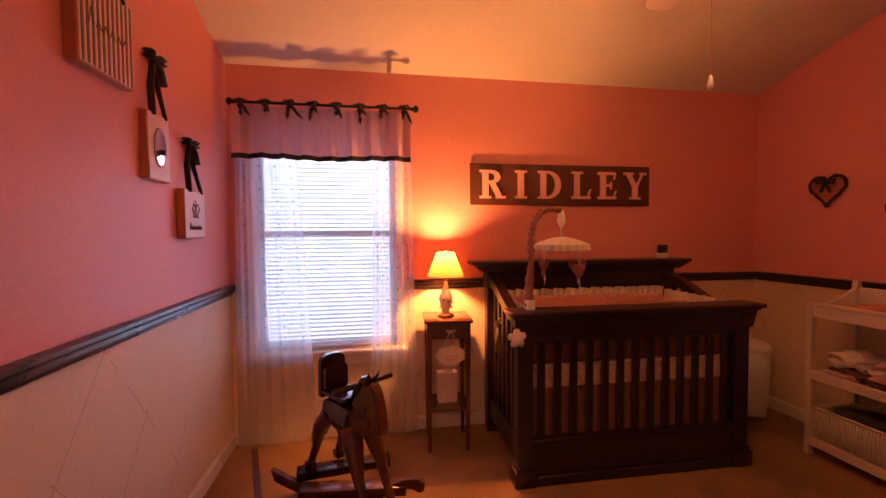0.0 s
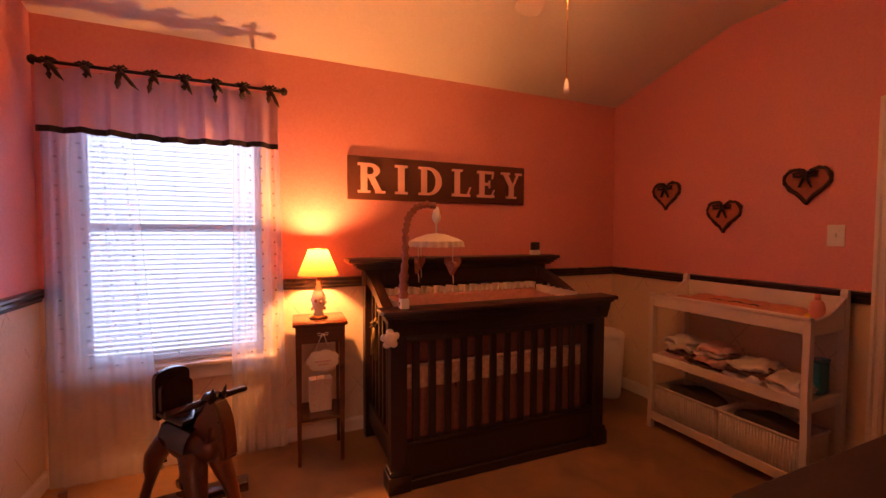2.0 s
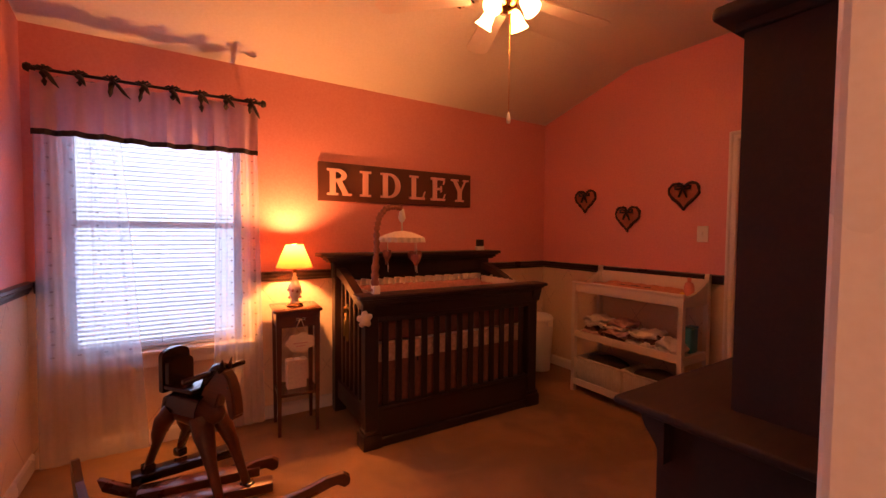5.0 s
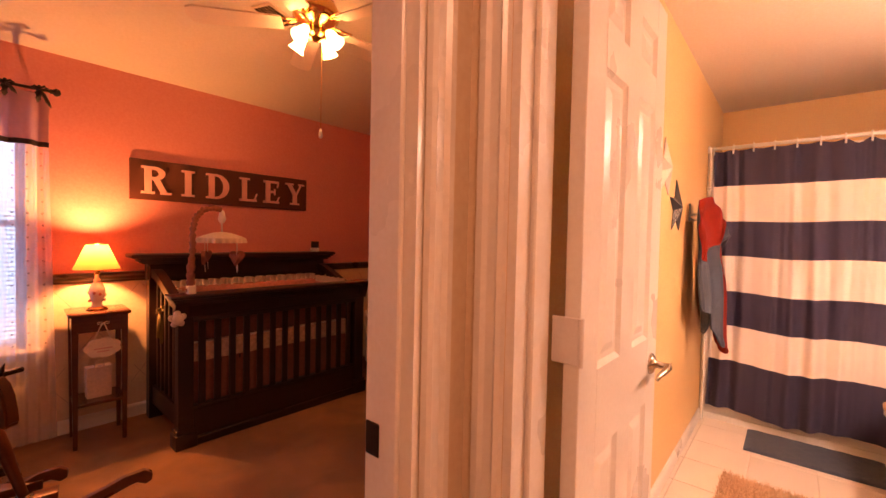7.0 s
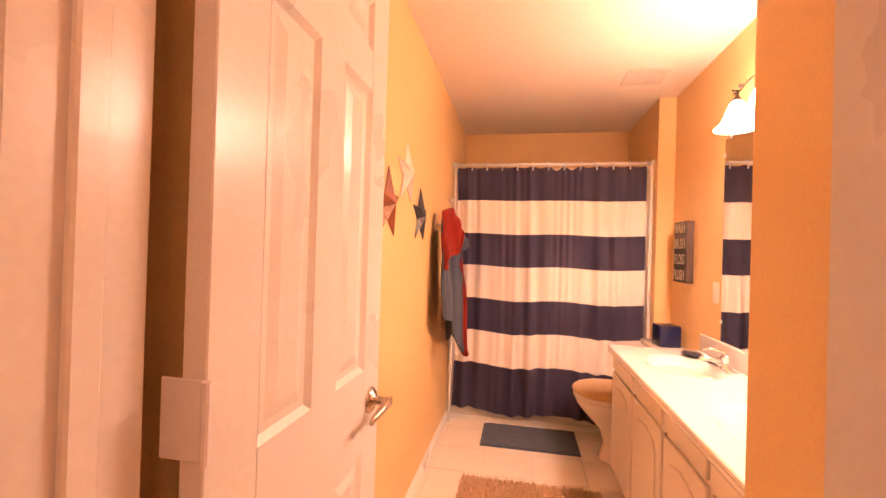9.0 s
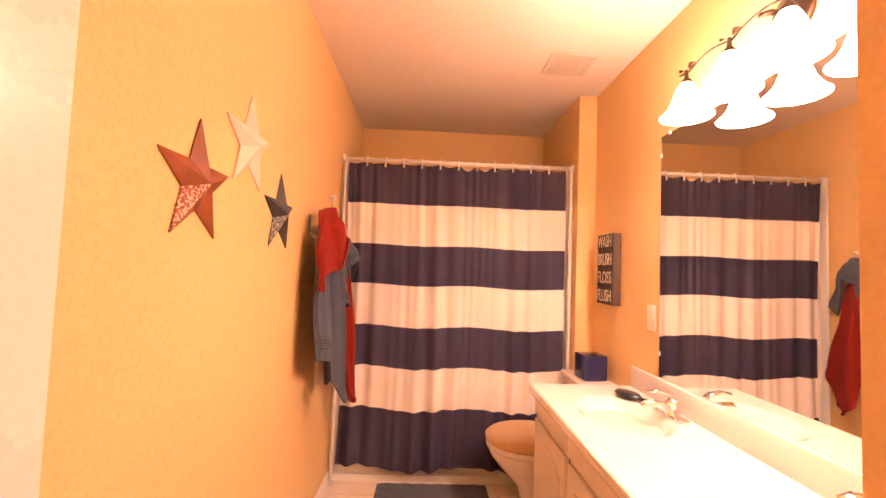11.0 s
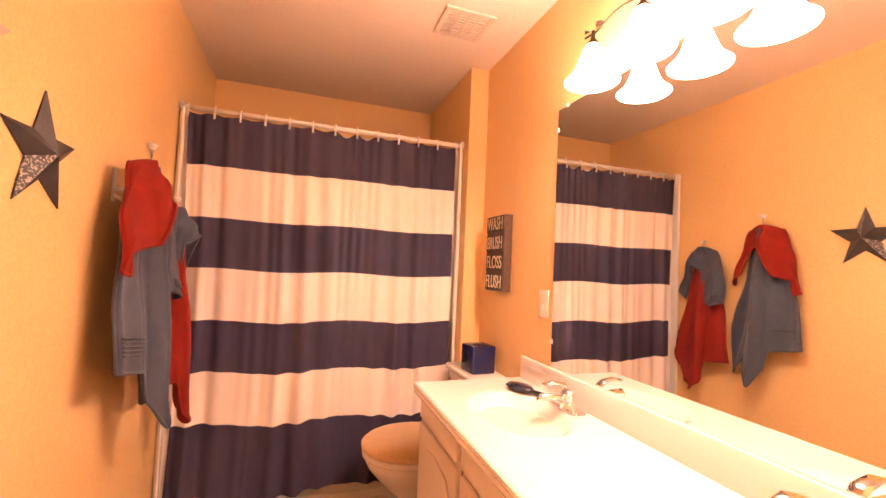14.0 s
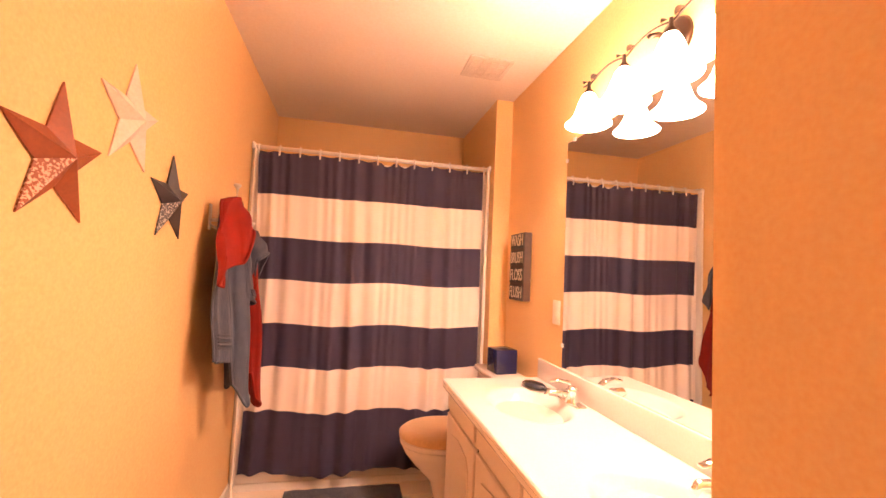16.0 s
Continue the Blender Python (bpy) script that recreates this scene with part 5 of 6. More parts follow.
basket(1.83, 2.24, 1)
basket(1.415, 1.815, 2)
wipes = thing("wipes_tub", "teal plastic wipes tub hung at the changing table end", "container", pose(3.64, 1.445, 0.489))
part("tub", B(-0.05, -0.028, 0.0, 0.05, 0.028, 0.17, bevel=0.012, seg=2), TEAL, wipes)
part("lid", B(-0.052, -0.03, 0.17, 0.052, 0.03, 0.185, bevel=0.005), TEAL, wipes)

pail = thing("diaper_pail", "white plastic diaper pail beside the crib", "bin", pose(3.56, 2.80, 0))
part("body", lathe(bmesh.new(), [(0, 0), (0.095, 0), (0.10, 0.02), (0.115, 0.30), (0.118, 0.48), (0, 0.48)], 32), WHITE_PLASTIC, pail)
part("lid", lathe(bmesh.new(), [(0.121, 0.478), (0.124, 0.50), (0.11, 0.525), (0.06, 0.545), (0, 0.55)], 32), WHITE_PLASTIC, pail)
part("latch", B(-0.02, -0.132, 0.44, 0.02, -0.115, 0.50, bevel=0.004), WHITE_PLASTIC, pail)

# ---- rocking horse ----
HORSE = pose(0.69, 2.25, 0, 0, 0, -54)
rh = thing("rocking_horse", "varnished brown wooden rocking horse with a seat and dowel grip", "rocking horse", HORSE)
GROUND = HORSE.inverted()      # lays parts of the base out in the room's own axes


def rocker(half, m):
    prof = [(half * v, 0.004 + 0.085 * v * v) for v in [-1 + k / 12 for k in range(25)]]
    scroll = [(half + 0.03, 0.095), (half + 0.065, 0.075), (half + 0.09, 0.088), (half + 0.092, 0.122), (half + 0.06, 0.146), (half, 0.138)]
    pts = prof + scroll + [(x * 0.96, z + 0.048) for x, z in reversed(prof)] + [(-half - 0.02, 0.15)]
    bm = prism(bmesh.new(), pts, 0.032, m)
    bmesh.ops.bevel(bm, geom=bm.edges[:], offset=0.003, segments=1, affect="EDGES")
    part("rocker", bm, HORSE_WOOD, rh, smooth=False)


rocker(0.43, GROUND @ pose(0.81, 1.945, 0, 0, 0, -11))
rocker(0.34, GROUND @ pose(0.635, 2.29, 0, 0, 0, -16))
part("tail_board", prism(bmesh.new(), [(0.0, 0.03), (0.0, 0.10), (0.10, 0.13), (0.30, 0.20), (0.375, 0.27), (0.405, 0.265), (0.40, 0.20), (0.33, 0.11), (0.12, 0.03)], 0.03, GROUND @ pose(0.35, 2.03, 0, 0, 0, 108)), HORSE_WOOD, rh, "upswept brown tail board", smooth=False)
for cx, cy, ln, w, z, a, mm, txt in ((0.655, 2.425, 0.24, 0.042, 0.088, 7, HORSE_DARK, "dark glossy deck board"), (0.71, 2.26, 0.26, 0.045, 0.062, -6, HORSE_WOOD, ""), (0.74, 2.12, 0.27, 0.04, 0.050, -9, HORSE_WOOD, "")):
    part("deck_board", B(-ln, -w, z, ln, w, z + 0.045, bevel=0.005, seg=2), mm, rh, txt, m=GROUND @ pose(cx, cy, 0, 0, 0, a))
for sy in (-1, 1):
    # hind leg: heavy thigh, hock and slim cannon, set back on the deck
    part("hind_leg", tube(bmesh.new(), [(-0.10, sy * 0.045, 0.46), (-0.135, sy * 0.062, 0.40), (-0.165, sy * 0.07, 0.335), (-0.17, sy * 0.075, 0.29), (-0.215, sy * 0.08, 0.20), (-0.232, sy * 0.082, 0.155)], 0.03, 12, [1.9, 2.1, 1.5, 0.95, 0.8, 0.8], 0.62), HORSE_WOOD, rh)
    part("hoof", B(-0.262, sy * 0.082 - 0.022, 0.133, -0.205, sy * 0.082 + 0.022, 0.172, bevel=0.008, seg=2), HORSE_DARK, rh)
    part("fore_leg", tube(bmesh.new(), [(0.085, sy * 0.04, 0.44), (0.125, sy * 0.055, 0.37), (0.165, sy * 0.065, 0.29), (0.185, sy * 0.068, 0.235), (0.225, sy * 0.072, 0.14), (0.24, sy * 0.074, 0.10)], 0.028, 12, [1.9, 1.7, 1.2, 0.95, 0.8, 0.8], 0.66), HORSE_WOOD, rh)
    part("hoof", B(0.215, sy * 0.074 - 0.022, 0.062, 0.275, sy * 0.074 + 0.022, 0.105, bevel=0.008, seg=2), HORSE_DARK, rh)
    part("peg", lathe(bmesh.new(), [(0, 0), (0.008, 0), (0.006, 0.003), (0, 0.004)], 10, Matrix.Translation((0.168, sy * 0.088, 0.27)) @ Matrix.Rotation(radians(-90 * sy), 4, "X")), CERAMIC, rh, "pale round peg")
part("body", blob(bmesh.new(), (-0.005, 0, 0.455), (0.185, 0.072, 0.085), 3), HORSE_WOOD, rh)
part("saddle_blanket", sheet(bmesh.new(), lambda u, v: Vector((-0.11 + 0.20 * u, 0.080 * math.cos(math.pi * v), 0.452 + 0.093 * math.sin(math.pi * v))), 6, 14, 0.004), HORSE_DARK, rh, "dark painted saddle")
part("seat", B(-0.13, -0.072, 0.550, 0.065, 0.072, 0.572, bevel=0.009, seg=3), HORSE_DARK, rh, "dark glossy seat board")


def back_plate(w, z0, z1, x, th):
    pts = [(-w, z0)] + [(w * math.cos(a), z1 - 0.5 * w + 0.5 * w * math.sin(a)) for a in [math.pi - k * math.pi / 14 for k in range(15)]] + [(w, z0)]
    bm = prism(bmesh.new(), pts, th, Matrix(((0, 1, 0, x), (1, 0, 0, 0), (0, 0, 1, 0), (0, 0, 0, 1))))
    bmesh.ops.bevel(bm, geom=bm.edges[:], offset=0.005, segments=2, affect="EDGES")
    return bm


part("backrest", back_plate(0.070, 0.53, 0.742, -0.165, 0.036), HORSE_DARK, rh, "dark rounded backrest")
part("back_cushion", back_plate(0.064, 0.572, 0.700, -0.127, 0.034), HORSE_DARK, rh, "dark padded back cushion")
neck = [(0.03, 0.47), (0.12, 0.42), (0.165, 0.50), (0.188, 0.555), (0.212, 0.565), (0.228, 0.52), (0.238, 0.475), (0.25, 0.452), (0.272, 0.450), (0.285, 0.468), (0.280, 0.52), (0.268, 0.585), (0.245, 0.64), (0.212, 0.672), (0.175, 0.672), (0.125, 0.635), (0.08, 0.57)]
bm = prism(bmesh.new(), neck, 0.056, Matrix.Translation((0, -0.028, 0)))
bmesh.ops.bevel(bm, geom=bm.edges[:], offset=0.008, segments=2, affect="EDGES")
part("neck", bm, HORSE_WOOD, rh)
for sy in (-1, 1):
    part("ear", tube(bmesh.new(), [(0.196, sy * 0.020, 0.660), (0.200, sy * 0.024, 0.69), (0.212, sy * 0.026, 0.725)], 0.014, 8, [1.0, 1.0, 0.15], 0.6), HORSE_DARK, rh)
    part("eye", blob(bmesh.new(), (0.245, sy * 0.029, 0.60), (0.007, 0.003, 0.007), 1), BLACK_PLASTIC, rh)
part("mane", tube(bmesh.new(), [(0.20, 0, 0.680), (0.15, 0, 0.662), (0.10, 0, 0.605), (0.06, 0, 0.555)], 0.028, 10, [0.8, 1.2, 1.2, 0.8]), HORSE_DARK, rh, "dark wooden mane")
part("grip_dowel", tube(bmesh.new(), [(0.135, -0.16, 0.652), (0.135, 0.16, 0.652)], 0.0135, 14), HORSE_DARK, rh)
part("tail", tube(bmesh.new(), [(-0.17, 0, 0.49), (-0.205, 0, 0.47), (-0.222, 0, 0.39), (-0.212, 0, 0.30)], 0.018, 8, [0.7, 1.1, 1.2, 0.4]), HORSE_DARK, rh)

# ---- dresser with hutch ----
dr = thing("dresser", "dark stained low dresser with a deep overhanging moulded top", "dresser", pose(2.05, SY + 0.005, 0))
DW, DD, DH = 1.30, 0.66, 0.70
bm = B(0, 0, 0.08, DW, DD, DH, bevel=0.004)
box(bm, 0.03, 0.0, 0.0, DW - 0.03, DD - 0.03, 0.08)
part("body", bm, DRESSER_WOOD, dr)
bm = B(-0.06, 0, DH, DW + 0.03, DD + 0.05, DH + 0.016, bevel=0.006, seg=2)
box(bm, -0.12, 0, DH + 0.016, DW + 0.05, DD + 0.095, DH + 0.048, bevel=0.013, seg=3)
part("top", bm, DRESSER_WOOD, dr)
for x in (-0.045, DW - 0.015):
    part("corbel", prism(bmesh.new(), [(DD - 0.05, DH - 0.16), (DD - 0.05, DH), (DD + 0.04, DH), (DD + 0.02, DH - 0.05), (DD - 0.02, DH - 0.10)], 0.05, Matrix(((0, 1, 0, x), (1, 0, 0, 0), (0, 0, 1, 0), (0, 0, 0, 1)))), DRESSER_WOOD, dr, smooth=False)
for i in range(3):
    for j in range(2):
        d = part("drawer_front", B(0.04 + j * 0.615, DD, 0.11 + i * 0.195, 0.645 + j * 0.615, DD + 0.018, 0.285 + i * 0.195, bevel=0.005), DRESSER_WOOD, dr)
        for k in (0.16, 0.445):
            part("knob", lathe(bmesh.new(), [(0.007, 0), (0.007, 0.012), (0.016, 0.02), (0.014, 0.028), (0, 0.03)], 14, Matrix.Translation((0.04 + j * 0.615 + k, DD + 0.018, 0.198 + i * 0.195)) @ Matrix.Rotation(radians(-90), 4, "X")), BRONZE, d)
hu = thing("hutch", "tall dark stained hutch standing on the dresser", "hutch", pose(2.15, SY + 0.005, DH + 0.048))
HW, HD, HH = 1.10, 0.475, 1.20
bm = B(0, 0, 0, 0.03, HD, HH)
box(bm, HW - 0.03, 0, 0, HW, HD, HH)
box(bm, 0.03, 0, 0, HW - 0.03, 0.012, HH)
box(bm, 0.03, 0.012, 0, HW - 0.03, HD, 0.025)
part("carcass", bm, DRESSER_WOOD, hu, smooth=False)
for z_ in (0.40, 0.78):
    part("shelf", B(0.03, 0.012, z_, HW - 0.03, HD - 0.01, z_ + 0.022), DRESSER_WOOD, hu, smooth=False)
bm = B(-0.02, 0, HH, HW + 0.02, HD + 0.02, HH + 0.03, bevel=0.004)
box(bm, -0.09, 0, HH + 0.03, HW + 0.06, HD + 0.06, HH + 0.075, bevel=0.016, seg=3)
part("crown", bm, DRESSER_WOOD, hu)

# ---- ceiling fan ----
FX, FY, FZ = 2.02, 1.55, 2.50
fan = thing("ceiling_fan", "white five-bladed ceiling fan with brass fittings and lit tulip shades", "ceiling fan", pose(FX, FY, 0))
part("canopy", lathe(bmesh.new(), [(0, HIGH), (0.075, HIGH), (0.07, HIGH - 0.025), (0.04, HIGH - 0.04), (0.04, HIGH - 0.05)], 28), BRASS, fan)
part("motor", lathe(bmesh.new(), [(0.04, HIGH - 0.045), (0.10, HIGH - 0.055), (0.125, FZ + 0.075), (0.125, FZ + 0.03), (0.10, FZ + 0.005), (0.06, FZ - 0.01), (0.05, FZ - 0.03), (0, FZ - 0.03)], 36), BRASS, fan, "polished brass motor housing")
for a in (67, 139, 211, 283, 355):
    rot = Matrix.Rotation(radians(a), 4, "Z")
    bm = bmesh.new()
    tube(bm, [rot @ Vector(p) for p in ((0.08, 0, FZ + 0.012), (0.15, 0.02, FZ + 0.004), (0.21, 0.035, FZ))], 0.012, 8, [1, 1, 0.8], 0.4)
    tube(bm, [rot @ Vector(p) for p in ((0.08, 0, FZ + 0.012), (0.15, -0.02, FZ + 0.004), (0.21, -0.035, FZ))], 0.012, 8, [1, 1, 0.8], 0.4)
    part("blade_arm", bm, BRASS, fan, "brass blade iron")
    outline = [(0.18, -0.052), (0.62, -0.068), (0.66, -0.055), (0.675, 0.0), (0.66, 0.055), (0.62, 0.068), (0.18, 0.052)]
    bm = bmesh.new()
    lo = [bm.verts.new(rot @ Vector((x, y, FZ - 0.012 + 0.18 * y))) for x, y in outline]
    hi = [bm.verts.new(rot @ Vector((x, y, FZ - 0.004 + 0.18 * y))) for x, y in outline]
    bm.faces.new(lo[::-1])
    bm.faces.new(hi)
    for i in range(len(outline)):
        j = (i + 1) % len(outline)
        bm.faces.new((lo[i], lo[j], hi[j], hi[i]))
    part("blade", bm, BLADE, fan, "white blade", smooth=False)
part("light_hub", lathe(bmesh.new(), [(0.035, FZ - 0.03), (0.055, FZ - 0.04), (0.05, FZ - 0.075), (0.02, FZ - 0.095), (0, FZ - 0.1)], 28), BRASS, fan)
for a in (20, 110, 200, 290):
    q = Matrix.Rotation(radians(a), 4, "Z")
    part("light_arm", tube(bmesh.new(), [q @ Vector(p) for p in ((0.04, 0, FZ - 0.055), (0.075, 0, FZ - 0.05), (0.088, 0, FZ - 0.062))], 0.009, 8), BRASS, fan)
    m_ = q @ Matrix.Translation((0.082, 0, FZ - 0.055)) @ Matrix.Rotation(radians(180 - 38), 4, "Y")
    part("tulip_shade", lathe(bmesh.new(), [(0.015, 0), (0.022, 0.010), (0.030, 0.040), (0.034, 0.065), (0.046, 0.092), (0.043, 0.092), (0.031, 0.065), (0.018, 0.018)], 24, m_), FAN_GLASS, fan, "frosted glass shade glowing white")
    part("bulb", lathe(bmesh.new(), [(0, 0.045), (0.010, 0.047), (0.020, 0.062), (0.019, 0.074), (0.010, 0.084), (0, 0.086)], 16, m_), FAN_LAMP, fan, "lit frosted bulb")
bm = tube(bmesh.new(), [(0.09, 0.08, FZ - 0.05), (0.09, 0.08, 1.95)], 0.0016, 5)
for k in range(40):
    blob(bm, (0.09, 0.08, FZ - 0.06 - k * 0.0125), (0.0026, 0.0026, 0.0026), 1)
part("pull_chain", bm, BRASS, fan)
part("chain_fob", lathe(bmesh.new(), [(0, 1.95), (0.006, 1.945), (0.012, 1.91), (0.010, 1.895), (0, 1.89)], 14, Matrix.Translation((0.09, 0.08, 0))), WHITE_PLASTIC, fan, "white pull knob")

vent = thing("ceiling_vent", "grey metal ceiling air register", "vent", pose(2.0, 1.97, HIGH - 0.001, 0, 0, 20))
part("vent_frame", B(-0.13, -0.07, -0.008, 0.13, 0.07, 0.0, bevel=0.003), VENT_WHITE, vent, smooth=False)
for i in range(5):
    part("slat", B(-0.11, -0.052 + i * 0.024, -0.014, 0.11, -0.040 + i * 0.024, -0.008), BRONZE, vent, smooth=False)

sw = thing("light_switch", "white light switch plate on the pink wall", "switch", pose(EX, 1.465, 1.318, 0, 0, -90))
part("plate", B(-0.038, -0.006, -0.058, 0.038, 0, 0.058, bevel=0.003, seg=2), WHITE_PLASTIC, sw)
part("toggle", B(-0.005, -0.016, -0.010, 0.005, -0.006, 0.012, bevel=0.002), WHITE_PLASTIC, sw)

# ================= bathroom =================
# ---- tub, surround, rod, curtain ----
tub = thing("bathtub", "white bathtub with a plain apron behind the curtain", "bathtub", pose(4.33, -1.49, 0.006))
bm = bmesh.new()
TL, TW, TH = 1.44, 0.66, 0.42
box(bm, 0, 0, 0, 0.05, TL, TH, bevel=0.012, seg=2)
box(bm, TW - 0.06, 0, 0, TW, TL, TH, bevel=0.012, seg=2)
box(bm, 0.05, 0, 0, TW - 0.06, 0.08, TH, bevel=0.012, seg=2)
box(bm, 0.05, TL - 0.08, 0, TW - 0.06, TL, TH, bevel=0.012, seg=2)
box(bm, 0.05, 0.08, 0.0, TW - 0.06, TL - 0.08, 0.06)
part("tub_shell", bm, SURROUND, tub)
part("apron_step", B(-0.012, 0, 0, 0.0, TL, 0.05, bevel=0.004), SURROUND, tub)
sur = thing("tub_surround", "white acrylic tub surround panels", "tub surround")
part("end_panel", B(4.27, BY - 0.016, 0.0, 4.98, BY - 0.001, 1.97, bevel=0.005), SURROUND, sur)
part("end_panel", B(4.27, -1.499, 0.0, 4.98, -1.484, 1.97, bevel=0.005), SURROUND, sur)
part("back_panel", B(4.982, -1.48, 0.43, 4.998, BY - 0.02, 1.97, bevel=0.004), SURROUND, sur)
for y in (BY - 0.030, -1.484):
    part("edge_trim", B(4.245, y, 0.006, 4.272, y + 0.014, 1.985, bevel=0.004), SURROUND, sur)
srod = thing("shower_rod", "white metal shower rod across the tub recess", "shower rod")
part("bar", tube(bmesh.new(), [(4.285, BY - 0.018, 2.0), (4.285, -1.498, 2.0)], 0.0125, 14), WHITE_PLASTIC, srod)
for y, s in ((BY - 0.001, -1), (-1.499, 1)):
    part("flange", lathe(bmesh.new(), [(0.028, 0), (0.028, 0.006), (0.016, 0.02), (0, 0.02)], 20, Matrix.Translation((4.285, y, 2.0)) @ Matrix.Rotation(radians(90 if s < 0 else -90), 4, "X")), WHITE_PLASTIC, srod)

sc = thing("shower_curtain", "navy and white striped fabric shower curtain hanging closed", "shower curtain")
CY0, CY1 = -0.075, -1.455
BANDS = [(1.981, 1.725, NAVY), (1.725, 1.470, WHITE_CLOTH), (1.470, 1.222, NAVY), (1.222, 0.968, WHITE_CLOTH), (0.968, 0.718, NAVY), (0.718, 0.468, WHITE_CLOTH), (0.468, 0.115, NAVY)]


def curtain_pt(u, z):
    d = (1.965 - z) / 1.85
    a = 0.010 + 0.016 * d
    y = CY0 + (CY1 - CY0) * u
    shift = 0.045 * math.sin(3.0 * d) * (1 - u)
    x = 4.283 - 0.022 * d + a * math.sin(u * 2 * math.pi * 11.5 + 0.8 * math.sin(d * 2 + u * 5)) * (0.55 + 0.45 * math.sin(u * 17 + 1)) + 0.012 * d * math.sin(u * 9.0 + 1)
    x += 0.0045 * (1 - 0.5 * d) * math.sin(u * 2 * math.pi * 27 + 1.5 * math.sin(u * 11 + d)) * (0.5 + 0.5 * math.sin(u * 23 + 2 * d))
    drop = 0.016 * d * math.sin(u * 2 * math.pi * 2.1 + 0.4)
    if d < 0.13:
        sag = 0.006 + 0.026 * max(0.0, math.sin(u * 9.5 - 3.9)) ** 3
        drop -= sag * math.sin(u * 12 * math.pi) ** 2 * (1 - max(0.0, d) / 0.13)
    return Vector((x, y - 0.5 * shift, z + drop))


for za, zb, mm in BANDS:
    part("cloth_band", sheet(bmesh.new(), lambda u, v, za=za, zb=zb: curtain_pt(u, za + (zb - za) * v), 220, 8), mm, sc, "navy band" if mm is NAVY else "white band")
for i in range(13):
    u = (i + 0.02) / 12.04
    p = curtain_pt(u, 1.955)
    bm = tube(bmesh.new(), [(4.285 + 0.018 * math.cos(a), p.y, 2.0 + 0.018 * math.sin(a)) for a in [k * math.pi / 8 for k in range(11)]], 0.0042, 6)
    box(bm, 4.2625, p.y - 0.0052, 1.953, 4.2685, p.y + 0.0052, 2.004, bevel=0.002)
    part("curtain_hook", bm, WHITE_PLASTIC, sc, "white plastic hook")
lin = thing("curtain_liner", "white liner hanging inside the shower curtain", "curtain liner")
part("cloth", sheet(bmesh.new(), lambda u, v: Vector((4.305 + 0.006 * math.sin(u * 60), -0.06 - 1.42 * u, 1.97 - 1.86 * v + 0.012 * math.sin(u * 26) * v)), 120, 6), WHITE_CLOTH, lin)

# ---- vanity ----
van = thing("vanity_cabinet", "white laminate double vanity cabinet with panel doors", "vanity", pose(2.17, -1.135, 0.006))
VL = 1.50
bm = B(0.0, -0.47, 0.09, VL - 0.012, -0.0, 0.755)
box(bm, 0.0, -0.47, 0.0, VL - 0.012, -0.06, 0.09)
part("body", bm, VANITY_WHITE, van, smooth=False)
fronts = [(0.02, 0.215), (0.245, 0.60), (0.63, 1.02), (1.05, 1.465)]
for a, b in fronts:
    part("false_drawer", B(a, 0.001, 0.675, b, 0.016, 0.745, bevel=0.003), VANITY_WHITE, van)
    d = part("door", B(a, 0.001, 0.115, b, 0.015, 0.655, bevel=0.003), VANITY_WHITE, van)
    w = b - a
    o = [(a + 0.05, 0.165), (b - 0.05, 0.165), (b - 0.05, 0.545), (b - 0.05 - w * 0.08, 0.585), (a + w / 2, 0.605), (a + 0.05 + w * 0.08, 0.585), (a + 0.05, 0.545)]
    part("raised_field", prism(bmesh.new(), o, -0.006, Matrix.Translation((0, 0.021, 0))), VANITY_WHITE, d, smooth=False)
# dark strips on the cabinet face paint in the shade between doors
for x in (0.615, 1.035):
    part("gap_shade_strip", B(x - 0.004, 0.0, 0.10, x + 0.004, 0.002, 0.665), GAP_SHADE, van, smooth=False)

ctop = thing("vanity_counter", "cream cultured marble counter with two moulded basins", "countertop", pose(2.168, MY + 0.002, 0.762))
CLN, CDN, CT = 1.512, 0.495, 0.04
SINKS = ((1.115, 0.245), (0.36, 0.245))


def counter_z(x, y):
    z = CT
    for sx, sy in SINKS:
        r = math.sqrt(((x - sx) / 0.225) ** 2 + ((y - sy) / 0.165) ** 2)
        if r < 1:
            k = min(1, (1 - r) / 0.75)
            z -= 0.125 * (k * k * (3 - 2 * k)) ** 0.8
    return z


bm = bmesh.new()
nx, ny = 150, 50
g = [[bm.verts.new((CLN * i / nx, CDN * j / ny, counter_z(CLN * i / nx, CDN * j / ny))) for j in range(ny + 1)] for i in range(nx + 1)]
for i in range(nx):
    for j in range(ny):
        bm.faces.new((g[i][j], g[i + 1][j], g[i + 1][j + 1], g[i][j + 1]))
part("basin_top", bm, COUNTER, ctop)
bm = bmesh.new()
prof = [(0.0, -0.002), (0.0, CT), (0.006, CT + 0.002), (0.012, CT - 0.002), (0.014, CT - 0.012), (0.008, CT - 0.02), (0.011, 0.008), (0.006, -0.002)]
for ax, ay, bx, by in ((0, CDN, CLN, CDN),):
    va = [bm.verts.new((ax, ay + p, q)) for p, q in prof]
    vb = [bm.verts.new((bx, by + p, q)) for p, q in prof]
    for i in range(len(prof)):
        j = (i + 1) % len(prof)
        bm.faces.new((va[i], va[j], vb[j], vb[i]))
    bm.faces.new(va)
    bm.faces.new(vb)
bmesh.ops.recalc_face_normals(bm, faces=bm.faces[:])
part("front_edge", bm, COUNTER, ctop)
part("end_edge", B(CLN, 0.0, -0.002, CLN + 0.004, CDN + 0.012, CT, bevel=0.001), COUNTER, ctop, smooth=False)
